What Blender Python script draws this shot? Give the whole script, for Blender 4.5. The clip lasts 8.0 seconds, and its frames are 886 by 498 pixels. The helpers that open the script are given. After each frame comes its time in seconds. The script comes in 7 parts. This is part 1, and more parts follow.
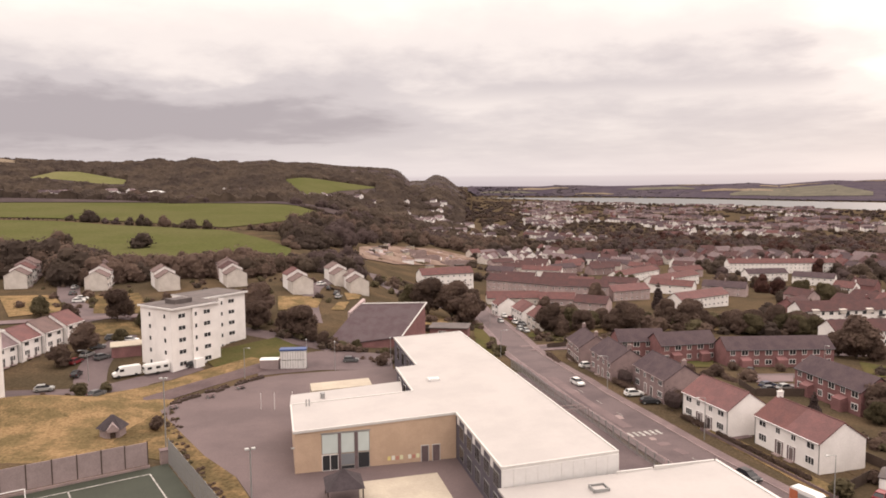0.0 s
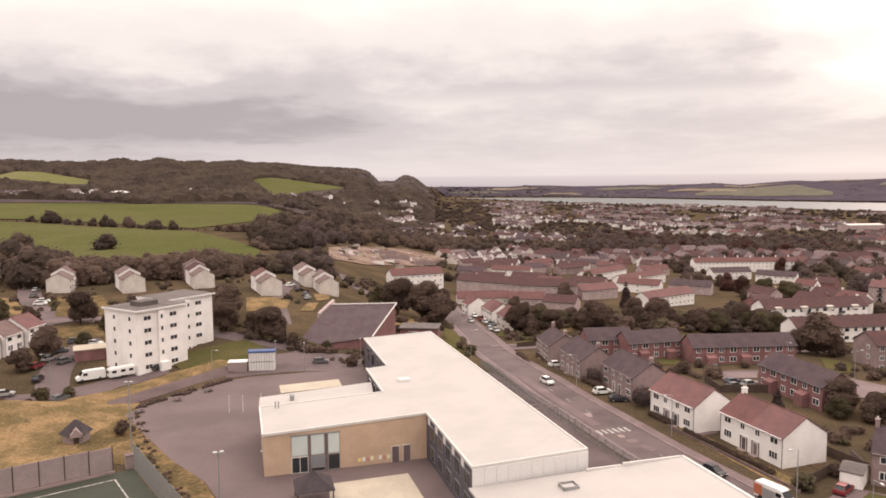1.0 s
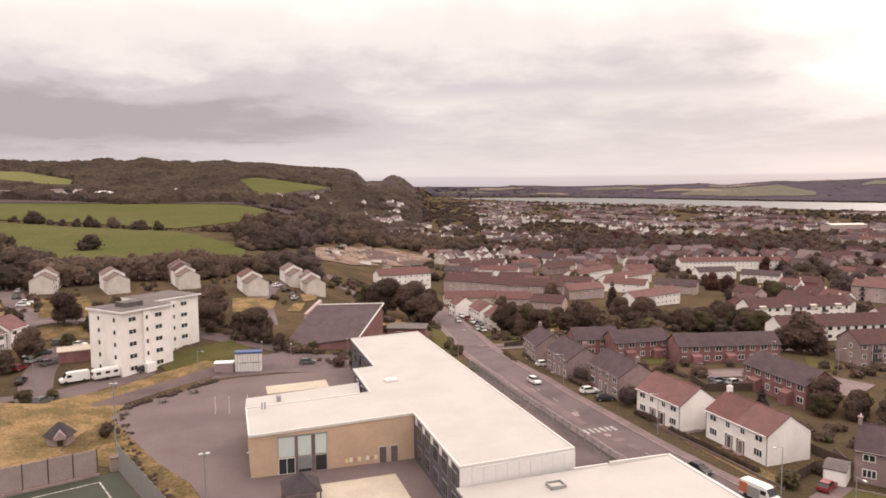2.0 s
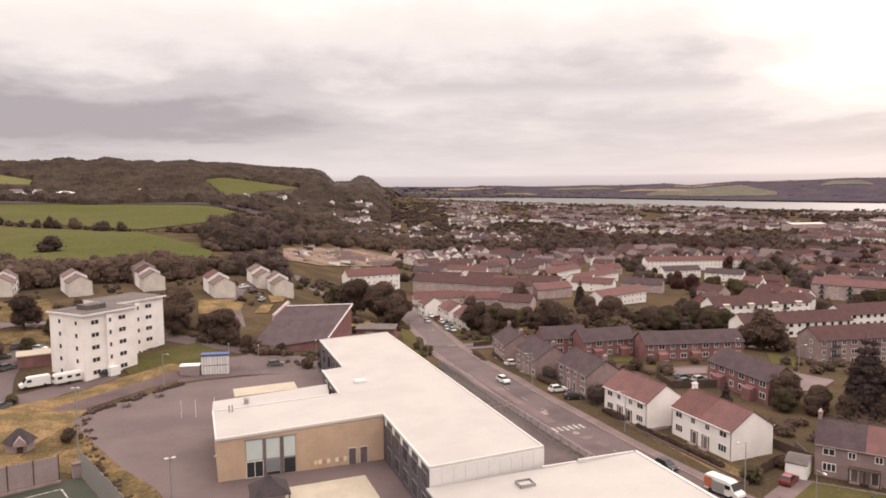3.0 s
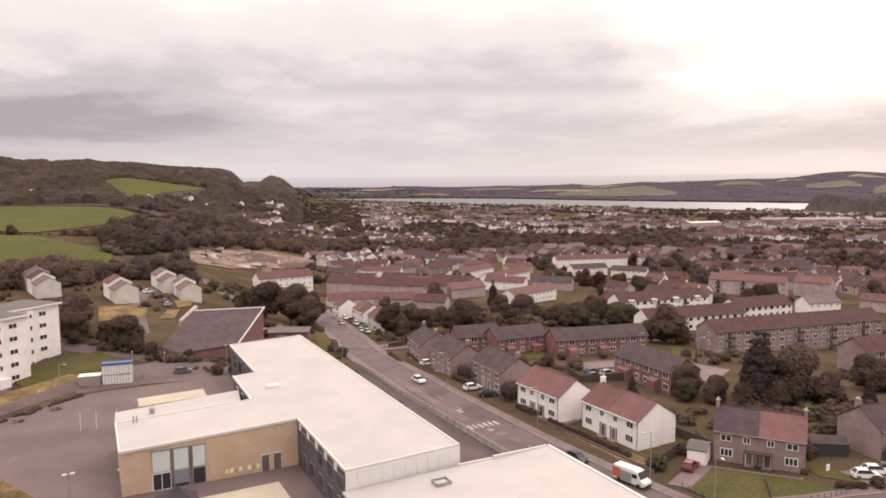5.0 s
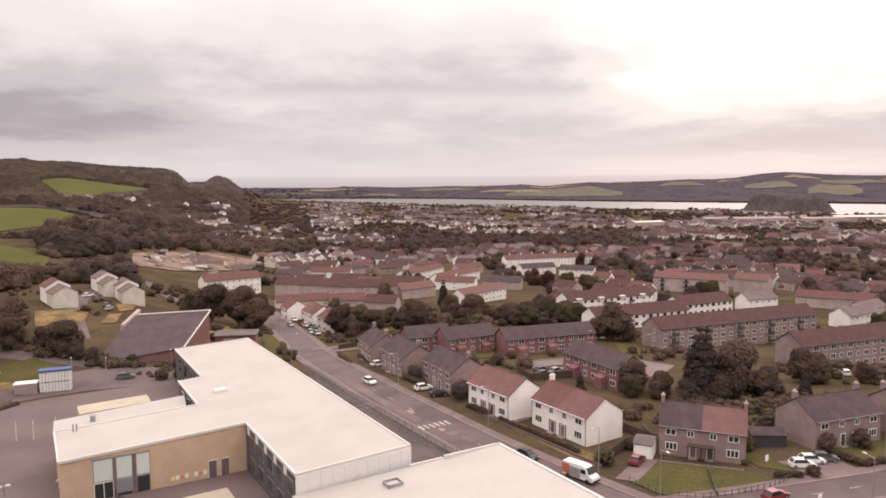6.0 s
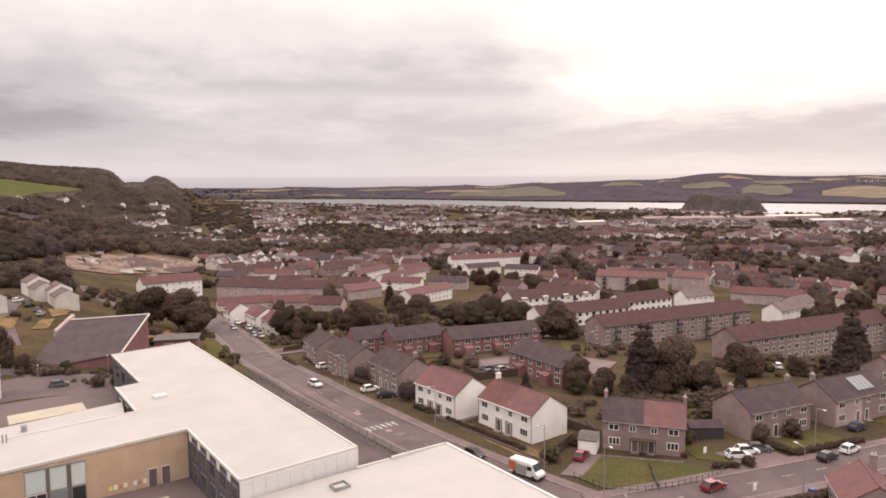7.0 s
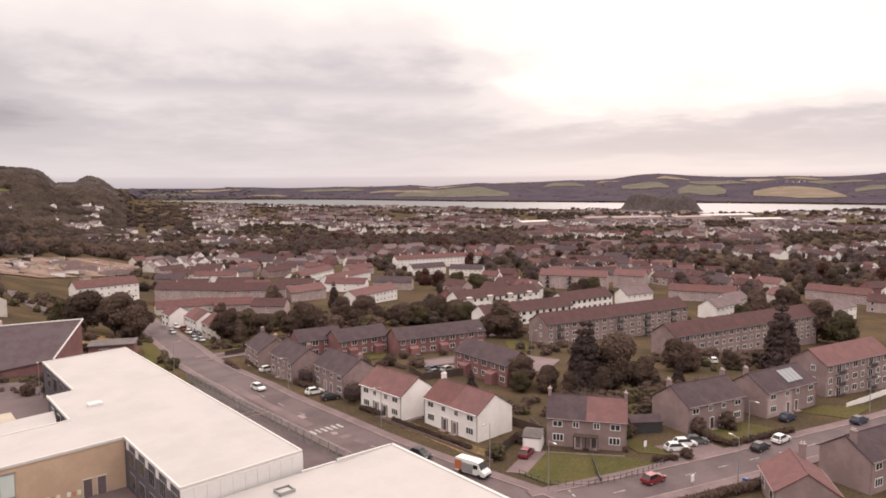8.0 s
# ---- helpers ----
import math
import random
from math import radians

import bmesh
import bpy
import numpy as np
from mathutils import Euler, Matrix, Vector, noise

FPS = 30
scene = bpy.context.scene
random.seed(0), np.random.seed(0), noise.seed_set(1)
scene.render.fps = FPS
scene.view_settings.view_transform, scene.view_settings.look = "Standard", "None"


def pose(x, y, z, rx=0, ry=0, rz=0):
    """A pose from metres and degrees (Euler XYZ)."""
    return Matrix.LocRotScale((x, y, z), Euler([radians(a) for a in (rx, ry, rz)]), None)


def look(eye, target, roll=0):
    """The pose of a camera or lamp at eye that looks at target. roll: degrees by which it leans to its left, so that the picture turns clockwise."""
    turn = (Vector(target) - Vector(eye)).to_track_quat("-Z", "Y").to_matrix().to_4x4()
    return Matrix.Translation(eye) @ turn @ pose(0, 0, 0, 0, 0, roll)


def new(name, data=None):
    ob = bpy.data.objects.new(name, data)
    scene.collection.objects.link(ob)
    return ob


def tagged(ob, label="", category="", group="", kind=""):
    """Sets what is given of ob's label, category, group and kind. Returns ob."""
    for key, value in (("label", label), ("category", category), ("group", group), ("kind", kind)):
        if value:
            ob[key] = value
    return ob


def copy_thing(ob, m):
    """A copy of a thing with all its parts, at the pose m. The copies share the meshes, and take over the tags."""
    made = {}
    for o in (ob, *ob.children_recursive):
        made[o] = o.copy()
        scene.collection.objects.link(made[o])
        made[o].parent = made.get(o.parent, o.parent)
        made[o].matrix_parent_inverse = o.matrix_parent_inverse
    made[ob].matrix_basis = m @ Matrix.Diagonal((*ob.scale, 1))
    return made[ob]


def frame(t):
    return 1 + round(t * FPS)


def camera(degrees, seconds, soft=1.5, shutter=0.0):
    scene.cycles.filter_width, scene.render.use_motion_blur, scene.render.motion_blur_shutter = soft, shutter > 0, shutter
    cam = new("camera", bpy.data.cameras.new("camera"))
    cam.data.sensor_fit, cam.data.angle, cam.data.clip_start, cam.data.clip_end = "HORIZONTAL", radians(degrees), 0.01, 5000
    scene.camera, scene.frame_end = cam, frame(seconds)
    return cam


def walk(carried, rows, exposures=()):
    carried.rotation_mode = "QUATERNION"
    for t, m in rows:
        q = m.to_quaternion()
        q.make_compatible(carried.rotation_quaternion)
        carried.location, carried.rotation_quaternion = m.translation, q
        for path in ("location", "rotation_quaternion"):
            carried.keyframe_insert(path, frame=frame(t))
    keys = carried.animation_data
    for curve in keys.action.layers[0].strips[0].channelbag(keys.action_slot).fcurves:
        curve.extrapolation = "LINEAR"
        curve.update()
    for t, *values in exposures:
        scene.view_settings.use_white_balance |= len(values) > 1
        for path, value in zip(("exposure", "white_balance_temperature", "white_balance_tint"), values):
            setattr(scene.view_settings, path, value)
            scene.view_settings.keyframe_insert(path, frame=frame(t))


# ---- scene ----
cam = camera(64.05, 8.0, soft=1.75)
EYE = 45.0
PATH = [(t, pose(0, 0, EYE, 84.95, 0.36, -yaw)) for t, yaw in (
    (0.0, 0.0), (0.3, 1.02), (0.5, 1.65), (0.75, 2.14), (1.0, 2.439), (1.5, 2.77), (1.8, 3.14), (2.8, 5.43), (3.0, 6.0),
    (3.5, 7.42), (4.0, 9.2), (4.5, 11.07), (6.0, 17.02), (6.5, 19.21), (7.0, 21.41), (7.5, 23.64), (8.0, 25.89))]
walk(cam, PATH, exposures=[(0.0, 0.15, 7420, 31.5), (8.0, 0.06, 7200, 32.2)])

# ---- sky and sun: overcast, brightest where the sun stands behind the cloud ----
SUN_AZ, SUN_EL = 44.0, 20.0
world = bpy.data.worlds.new("overcast_sky")
scene.world = world
world.use_nodes = True
wn, wl = world.node_tree.nodes, world.node_tree.links
wn.clear()


def wnode(kind, **values):
    n = wn.new(kind)
    for key, value in values.items():
        n.inputs[key].default_value = value
    return n


def wmath(op, a, b=None, clamp=False):
    n = wn.new("ShaderNodeMath")
    n.operation, n.use_clamp = op, clamp
    for i, v in enumerate((a, b)):
        if v is None:
            continue
        if isinstance(v, (int, float)):
            n.inputs[i].default_value = v
        else:
            wl.new(v, n.inputs[i])
    return n.outputs[0]


def wramp(fac, stops):
    n = wn.new("ShaderNodeValToRGB")
    n.color_ramp.interpolation = "EASE"
    while len(n.color_ramp.elements) < len(stops):
        n.color_ramp.elements.new(0.5)
    for e, (p, c) in zip(n.color_ramp.elements, stops):
        e.position, e.color = p, (*c, 1)
    wl.new(fac, n.inputs[0])
    return n.outputs[0]


tc = wn.new("ShaderNodeTexCoord")
sep = wn.new("ShaderNodeSeparateXYZ")
wl.new(tc.outputs["Generated"], sep.inputs[0])


def wstep(v, a, b):
    """A soft step from 0 at a to 1 at b."""
    n = wn.new("ShaderNodeMapRange")
    n.interpolation_type = "SMOOTHSTEP"
    n.inputs["From Min"].default_value, n.inputs["From Max"].default_value = a, b
    wl.new(v, n.inputs["Value"])
    return n.outputs[0]


def wbump(v, a, b, c, d):
    """Rises from a to b, falls from c to d."""
    return wmath("MULTIPLY", wstep(v, a, b), wmath("SUBTRACT", 1.0, wstep(v, c, d)))


height = wmath("MAXIMUM", sep.outputs["Z"], 0.0)
rise = wmath("MULTIPLY", wmath("ARCSINE", sep.outputs["Z"]), 57.2958)
bearing = wmath("MULTIPLY", wmath("ARCTAN2", sep.outputs["X"], sep.outputs["Y"]), 57.2958)
comb = wn.new("ShaderNodeCombineXYZ")
wl.new(wmath("MULTIPLY", bearing, 0.035), comb.inputs[0])
wl.new(wmath("MULTIPLY", wmath("LOGARITHM", wmath("ADD", wmath("MAXIMUM", rise, 0.0), 2.5), 2.718), 1.15), comb.inputs[1])


def wcloud(scale, detail, offset, rough=0.55):
    n = wnode("ShaderNodeTexNoise", Scale=scale, Detail=detail, Roughness=rough)
    shift = wn.new("ShaderNodeVectorMath")
    shift.operation = "ADD"
    shift.inputs[1].default_value = (offset, offset * 0.7, offset * 0.3)
    wl.new(comb.outputs[0], shift.inputs[0])
    wl.new(shift.outputs[0], n.inputs["Vector"])
    return wmath("SUBTRACT", n.outputs[0], 0.5)


billow, drift, fine_cloud = wcloud(2.6, 5.0, 3.1), wcloud(1.1, 3.0, 8.4), wcloud(7.0, 5.0, 1.7, 0.6)
el = wmath("ADD", rise, wmath("ADD", wmath("MULTIPLY", billow, 3.6), wmath("MULTIPLY", fine_cloud, 1.6)))
az = wmath("ADD", bearing, wmath("ADD", wmath("MULTIPLY", drift, 30.0), wmath("MULTIPLY", billow, 14.0)))


def wadd(total, amount, *factors):
    v = factors[0]
    for f in factors[1:]:
        v = wmath("MULTIPLY", v, f)
    return wmath("ADD", total, wmath("MULTIPLY", v, amount))


def wnot(v):
    return wmath("SUBTRACT", 1.0, v)


sun_dir = Vector((math.sin(radians(SUN_AZ)) * math.cos(radians(SUN_EL)), math.cos(radians(SUN_AZ)) * math.cos(radians(SUN_EL)), math.sin(radians(SUN_EL))))
# a pale veil; a flat-based grey sheet that ends before the bright gap; low grey banks on either side
tone = wmath("ADD", 0.675, 0.0)
tone = wadd(tone, 0.28, wstep(rise, 9.5, 17.0))
tone = wadd(tone, -0.15, wbump(el, 6.6, 7.8, 8.8, 12.0), wnot(wstep(az, 24.0, 33.0)))
tone = wadd(tone, -0.50, wbump(el, 2.9, 4.2, 5.8, 9.0), wnot(wstep(az, -30.0, 12.0)))
tone = wadd(tone, -0.34, wbump(el, 1.4, 2.2, 2.8, 3.8), wnot(wstep(az, -34.0, 2.0)))
tone = wadd(tone, 0.34, wbump(el, 4.0, 8.5, 15.0, 24.0), wstep(az, 22.0, 38.0))
tone = wadd(tone, -0.20, wbump(el, 1.4, 2.6, 4.0, 6.4), wstep(az, 26.0, 46.0))
tone = wadd(tone, -0.13, wnot(wstep(el, 6.5, 9.5)), wnot(wstep(az, 26.0, 42.0)))
tone = wadd(tone, -0.07, wnot(wstep(el, 4.0, 7.0)))
tone = wadd(tone, 0.38, billow)
tone = wmath("ADD", wadd(tone, 0.16, fine_cloud), 0.0, clamp=True)
clouds = wramp(tone, ((0.10, (0.385, 0.415, 0.435)), (0.36, (0.555, 0.612, 0.62)), (0.68, (0.79, 0.868, 0.832)), (1.0, (1.02, 1.095, 1.0))))
low = wramp(height, ((0.0, (0.50, 0.535, 0.565)), (0.011, (0.57, 0.61, 0.63)), (0.016, (0.69, 0.755, 0.76)), (0.1, (0.80, 0.88, 0.86))))
haze = wramp(height, ((0.0, (1, 1, 1)), (0.010, (0.92, 0.92, 0.92)), (0.02, (0.55, 0.55, 0.55)), (0.06, (0, 0, 0))))
both = wn.new("ShaderNodeMixRGB")
wl.new(haze, both.inputs[0])
wl.new(clouds, both.inputs[1])
wl.new(low, both.inputs[2])
# an overcast sky grows brighter towards the zenith
zenith = wmath("ADD", wmath("MULTIPLY", wmath("MAXIMUM", wmath("SUBTRACT", height, 0.26), 0.0), 2.6), 1.0)
cover = wnode("ShaderNodeBackground", Strength=1.0)
wl.new(zenith, cover.inputs["Strength"])
wl.new(both.outputs[0], cover.inputs[0])
sky = wn.new("ShaderNodeTexSky")
sky.sky_type, sky.sun_disc = "NISHITA", False
sky.sun_elevation, sky.sun_rotation = radians(SUN_EL), radians(SUN_AZ)
clear = wnode("ShaderNodeBackground", Strength=0.05)
wl.new(sky.outputs[0], clear.inputs[0])
blend = wnode("ShaderNodeMixShader", Fac=0.94)
wl.new(clear.outputs[0], blend.inputs[1])
wl.new(cover.outputs[0], blend.inputs[2])
wl.new(blend.outputs[0], wn.new("ShaderNodeOutputWorld").inputs[0])
sun_data = bpy.data.lights.new("sun", "SUN")
sun_data.energy, sun_data.angle, sun_data.color = 0.7, radians(25), (1.0, 0.95, 0.88)
sun = new("sun", sun_data)
sun.matrix_world = look(sun_dir * 100, (0, 0, 0))


# ---- materials ----
def material(name, colour, rough=0.85, vary=0.15, grain=8.0, patch=0.4, bump=0.25, second=None, metal=0.0, courses=None, amount=0.5, each=0.0):
    """A surface with variation at two scales: grain and patches per metre; second: a colour that comes in patches; courses: rows per metre up the local z."""
    m = bpy.data.materials.new(name)
    m.use_nodes = True
    nodes, links = m.node_tree.nodes, m.node_tree.links
    bsdf = nodes["Principled BSDF"]
    bsdf.inputs["Roughness"].default_value, bsdf.inputs["Metallic"].default_value = rough, metal
    bsdf.inputs["Specular IOR Level"].default_value = 0.3
    co = nodes.new("ShaderNodeTexCoord")
    fine, wide = nodes.new("ShaderNodeTexNoise"), nodes.new("ShaderNodeTexNoise")
    fine.inputs["Scale"].default_value, fine.inputs["Detail"].default_value = grain, 3
    wide.inputs["Scale"].default_value, wide.inputs["Detail"].default_value = patch, 5
    wide.inputs["Roughness"].default_value = 0.62
    for n in (fine, wide):
        links.new(co.outputs["Object"], n.inputs["Vector"])
    mix = nodes.new("ShaderNodeMixRGB")
    mix.inputs[1].default_value = (*colour, 1)
    mix.inputs[2].default_value = (*(second or [c * (1 - vary) for c in colour]), 1)
    ramp = nodes.new("ShaderNodeMapRange")
    ramp.inputs["From Min"].default_value, ramp.inputs["From Max"].default_value = 0.5 - 0.22 * amount, 0.78 - 0.42 * amount
    links.new(wide.outputs[0], ramp.inputs["Value"])
    links.new(ramp.outputs[0], mix.inputs[0])
    hsv = nodes.new("ShaderNodeHueSaturation")
    value = nodes.new("ShaderNodeMapRange")
    value.inputs["From Min"].default_value, value.inputs["From Max"].default_value = 0.25, 0.75
    value.inputs["To Min"].default_value, value.inputs["To Max"].default_value = 1 - vary, 1 + vary
    links.new(fine.outputs[0], value.inputs["Value"])
    out = value.outputs[0]
    if each:
        info = nodes.new("ShaderNodeObjectInfo")
        spread = nodes.new("ShaderNodeMapRange")
        spread.inputs["To Min"].default_value, spread.inputs["To Max"].default_value = 1 - each, 1 + each
        links.new(info.outputs["Random"], spread.inputs["Value"])
        mul = nodes.new("ShaderNodeMath")
        mul.operation = "MULTIPLY"
        links.new(out, mul.inputs[0])
        links.new(spread.outputs[0], mul.inputs[1])
        out = mul.outputs[0]
    links.new(out, hsv.inputs["Value"])
    links.new(mix.outputs[0], hsv.inputs["Color"])
    links.new(hsv.outputs[0], bsdf.inputs["Base Color"])
    relief = nodes.new("ShaderNodeBump")
    relief.inputs["Strength"].default_value, relief.inputs["Distance"].default_value = bump, 0.03
    links.new(fine.outputs[0], relief.inputs["Height"])
    if courses:
        wave = nodes.new("ShaderNodeTexWave")
        wave.bands_direction, wave.wave_profile = "Z", "SAW"
        wave.inputs["Scale"].default_value = courses * 0.314
        wave.inputs["Distortion"].default_value = 0.3
        links.new(co.outputs["Object"], wave.inputs["Vector"])
        rows = nodes.new("ShaderNodeBump")
        rows.inputs["Strength"].default_value, rows.inputs["Distance"].default_value = 0.5, 0.04
        links.new(wave.outputs["Fac"], rows.inputs["Height"])
        links.new(relief.outputs[0], rows.inputs["Normal"])
        relief = rows
    links.new(relief.outputs[0], bsdf.inputs["Normal"])
    return m


WHITE = material("white_render", (0.75, 0.715, 0.705), vary=0.06, grain=5, patch=0.25, second=(0.67, 0.635, 0.625), amount=0.35)
CREAM = material("cream_render", (0.57, 0.52, 0.485), vary=0.08, grain=5, patch=0.3, second=(0.48, 0.43, 0.4))
GREY = material("grey_roughcast", (0.2843, 0.2031, 0.2014), vary=0.12, grain=9, patch=0.35, second=(0.2266, 0.1625, 0.1619), bump=0.5)
PALE = material("pale_roughcast", (0.4237, 0.3242, 0.3195), vary=0.12, grain=9, patch=0.35, second=(0.3284, 0.2531, 0.2517), bump=0.5)
BRICK = material("red_brown_brick", (0.2649, 0.1304, 0.1318), vary=0.18, grain=7, patch=0.3, second=(0.2059, 0.1021, 0.103), courses=13, bump=0.4)
TAN = material("buff_brick", (0.56, 0.3989, 0.297), vary=0.10, grain=7, patch=0.25, second=(0.5, 0.3546, 0.2592), courses=13)
DARKWALL = material("dark_blue_grey_brick", (0.107, 0.0945, 0.1185), vary=0.2, grain=7, patch=0.3, courses=13)
RED_TILE = material("red_roof_tiles", (0.1692, 0.08346, 0.08132), vary=0.16, grain=6, patch=0.5, second=(0.138, 0.07276, 0.07276), courses=5, bump=0.4)
MAROON_TILE = material("weathered_maroon_tiles", (0.1431, 0.066, 0.063), vary=0.18, grain=6, patch=0.5, second=(0.1145, 0.058, 0.057), courses=5, bump=0.4)
BROWN_TILE = material("brown_roof_tiles", (0.09324, 0.04566, 0.04501), vary=0.2, grain=6, patch=0.5, second=(0.07207, 0.04045, 0.0412), courses=5, bump=0.4)
SLATE = material("dark_roof_tiles", (0.06161, 0.04284, 0.0494), vary=0.2, grain=6, patch=0.5, second=(0.07889, 0.05508, 0.05962), courses=5, bump=0.4)
GREYROOF = material("pale_grey_roof_tiles", (0.1766, 0.1276, 0.1339), vary=0.15, grain=6, patch=0.5, courses=5, second=(0.1354, 0.0992, 0.103))
MEMBRANE = material("white_roof_membrane", (0.3686, 0.3391, 0.3301), rough=0.6, vary=0.02, grain=2, patch=0.12, second=(0.3364, 0.3117, 0.3036), amount=0.4, bump=0.05)
GUTTER = material("white_roof_edge", (0.52, 0.497, 0.482), rough=0.5, vary=0.05, grain=3)
CLAD = material("white_metal_cladding", (0.62, 0.6008, 0.5959), rough=0.5, vary=0.04, grain=2, patch=0.3)
DARKTILE = material("black_shingles", (0.0481, 0.0359, 0.0412), vary=0.25, grain=6, patch=0.8, courses=5)
FELT = material("grey_roofing_felt", (0.085, 0.07, 0.07), vary=0.15, grain=4, patch=0.3, second=(0.115, 0.095, 0.092))
FRAME = material("white_window_frame", (0.75, 0.7289, 0.7272), rough=0.4, vary=0.03)
DARKFRAME = material("dark_metal_frame", (0.07, 0.07, 0.075), rough=0.4, vary=0.1, metal=0.3)
DOOR = material("painted_door", (0.13, 0.10, 0.10), rough=0.4, vary=0.15, each=0.5)
ASPHALT = material("asphalt", (0.0767, 0.05384, 0.05717), vary=0.14, grain=4, patch=0.09, second=(0.1104, 0.07852, 0.08094), bump=0.3)
PLAY = material("playground_asphalt", (0.0978, 0.06965, 0.07128), vary=0.12, grain=4, patch=0.06, second=(0.1235, 0.08788, 0.08892), bump=0.2)
PAVING = material("concrete_pavement", (0.157, 0.1082, 0.1104), vary=0.12, grain=4, patch=0.2, second=(0.1246, 0.08562, 0.08821))
KERB = material("concrete_kerb", (0.2825, 0.2079, 0.2012), vary=0.1, second=(0.2236, 0.1654, 0.1609))
PAINT = material("white_road_paint", (0.42, 0.4, 0.38), vary=0.2, patch=1.5, second=(0.2, 0.19, 0.18), amount=0.45)
SAND = material("buff_yard_surface", (0.4, 0.345, 0.28), vary=0.08, grain=3, patch=0.2, second=(0.35, 0.3, 0.245))
LAWN = material("mown_lawn", (0.06376, 0.06257, 0.0265), vary=0.25, grain=3, patch=0.12, second=(0.08611, 0.07128, 0.03312), bump=0.6)
DRYGRASS = material("dry_grass", (0.2142, 0.139, 0.07636), vary=0.35, grain=2.0, patch=0.16, second=(0.1185, 0.08624, 0.046), bump=0.8)
ROUGH = material("rough_grass", (0.09088, 0.06324, 0.04085), vary=0.3, grain=2.0, patch=0.05, second=(0.06201, 0.04692, 0.03135), bump=0.8)
FIELD = material("pasture", (0.07392, 0.07728, 0.0306), vary=0.2, grain=0.5, patch=0.012, second=(0.08736, 0.08484, 0.0378), bump=0.3)
STUBBLE = material("pale_field", (0.2, 0.156, 0.118), vary=0.12, grain=0.3, patch=0.01, second=(0.16, 0.125, 0.097))
EARTH = material("bare_earth", (0.1325, 0.085, 0.07), vary=0.3, grain=0.6, patch=0.04, second=(0.212, 0.155, 0.13), bump=0.5)
TURF = material("artificial_turf", (0.040, 0.045, 0.034), vary=0.12, grain=4, patch=0.2)
LEAF = material("broadleaf_foliage", (0.1409, 0.09658, 0.0769), vary=0.2, grain=1.2, patch=0.3, second=(0.1213, 0.08253, 0.06907), bump=0.2, each=0.25)
LEAF_LIGHT = material("light_green_foliage", (0.1243, 0.1011, 0.0628), vary=0.3, grain=2.2, patch=0.5, second=(0.1087, 0.08981, 0.05615), each=0.2)
LEAF_DARK = material("conifer_foliage", (0.1072, 0.07583, 0.07239), vary=0.2, grain=2.2, patch=0.5, second=(0.09162, 0.0658, 0.06401), each=0.2)
COPPER = material("copper_foliage", (0.1016, 0.05031, 0.04285), vary=0.4, grain=2.2, patch=0.5, each=0.2)
WOODLAND = material("woodland_canopy", (0.1236, 0.09123, 0.07141), vary=0.28, grain=0.12, patch=0.016, second=(0.08069, 0.05955, 0.05108), bump=0.3)
# woodland made paler and bluer: the haze of distance is in the colour
HAZED_WOOD = material("distant_woodland", (0.13, 0.108, 0.122), vary=0.2, grain=0.08, patch=0.008, second=(0.112, 0.095, 0.108))
FLOOR = material("heathy_hillside", (0.05953, 0.04588, 0.0492), vary=0.25, grain=0.2, patch=0.02, second=(0.07632, 0.05772, 0.05576))
# bluish mauve land: aerial haze over the river is painted into this base
HAZED_BANK = material("far_bank_land", (0.05907, 0.04741, 0.0627), vary=0.2, grain=0.05, patch=0.006, second=(0.07324, 0.05954, 0.07068))
WEEDS = material("weedy_grass", (0.1643, 0.108, 0.058), vary=0.4, grain=1.6, patch=0.22, second=(0.0901, 0.066, 0.036), bump=0.8)
DARKPATH = material("dark_brown_path", (0.07293, 0.0473, 0.0494), vary=0.2, grain=3, patch=0.2, second=(0.1001, 0.0662, 0.0659))
BARK = material("bark", (0.075, 0.055, 0.042), vary=0.25, grain=6)
STEEL = material("galvanised_steel", (0.33, 0.33, 0.33), rough=0.5, metal=0.5, vary=0.1)
PALING = material("weathered_timber_panel", (0.2889, 0.2221, 0.2215), vary=0.12, grain=5, patch=0.5)
TIMBER = material("brown_timber", (0.07, 0.04675, 0.0374), vary=0.2, grain=6)
RUBBER = material("tyre_rubber", (0.025, 0.025, 0.025), vary=0.1)
STONE = material("whinstone_rock", (0.095, 0.077, 0.078), vary=0.3, grain=0.15, patch=0.02, second=(0.07, 0.058, 0.056), bump=0.6)


# land and leaves have no sheen at a low angle
for tiles in (RED_TILE, MAROON_TILE, BROWN_TILE, SLATE, GREYROOF, BRICK, GREY, PALE, EARTH):
    tiles.node_tree.nodes["Principled BSDF"].inputs["Specular IOR Level"].default_value = 0.12
for land in (LAWN, DRYGRASS, ROUGH, FIELD, STUBBLE, EARTH, FLOOR, HAZED_BANK, WEEDS, STONE):
    land.node_tree.nodes["Principled BSDF"].inputs["Specular IOR Level"].default_value = 0.0


def foliage(m, share=0.5):
    """Leaves let part of the light through."""
    nodes, links = m.node_tree.nodes, m.node_tree.links
    bsdf = nodes["Principled BSDF"]
    bsdf.inputs["Specular IOR Level"].default_value = 0.05
    thin = nodes.new("ShaderNodeBsdfTranslucent")
    links.new(bsdf.inputs["Base Color"].links[0].from_socket, thin.inputs["Color"])
    mix = nodes.new("ShaderNodeMixShader")
    mix.inputs[0].default_value = share
    links.new(bsdf.outputs[0], mix.inputs[1])
    links.new(thin.outputs[0], mix.inputs[2])
    links.new(mix.outputs[0], nodes["Material Output"].inputs["Surface"])


for leafy in (LEAF, LEAF_LIGHT, LEAF_DARK, COPPER, WOODLAND, HAZED_WOOD):
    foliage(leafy)


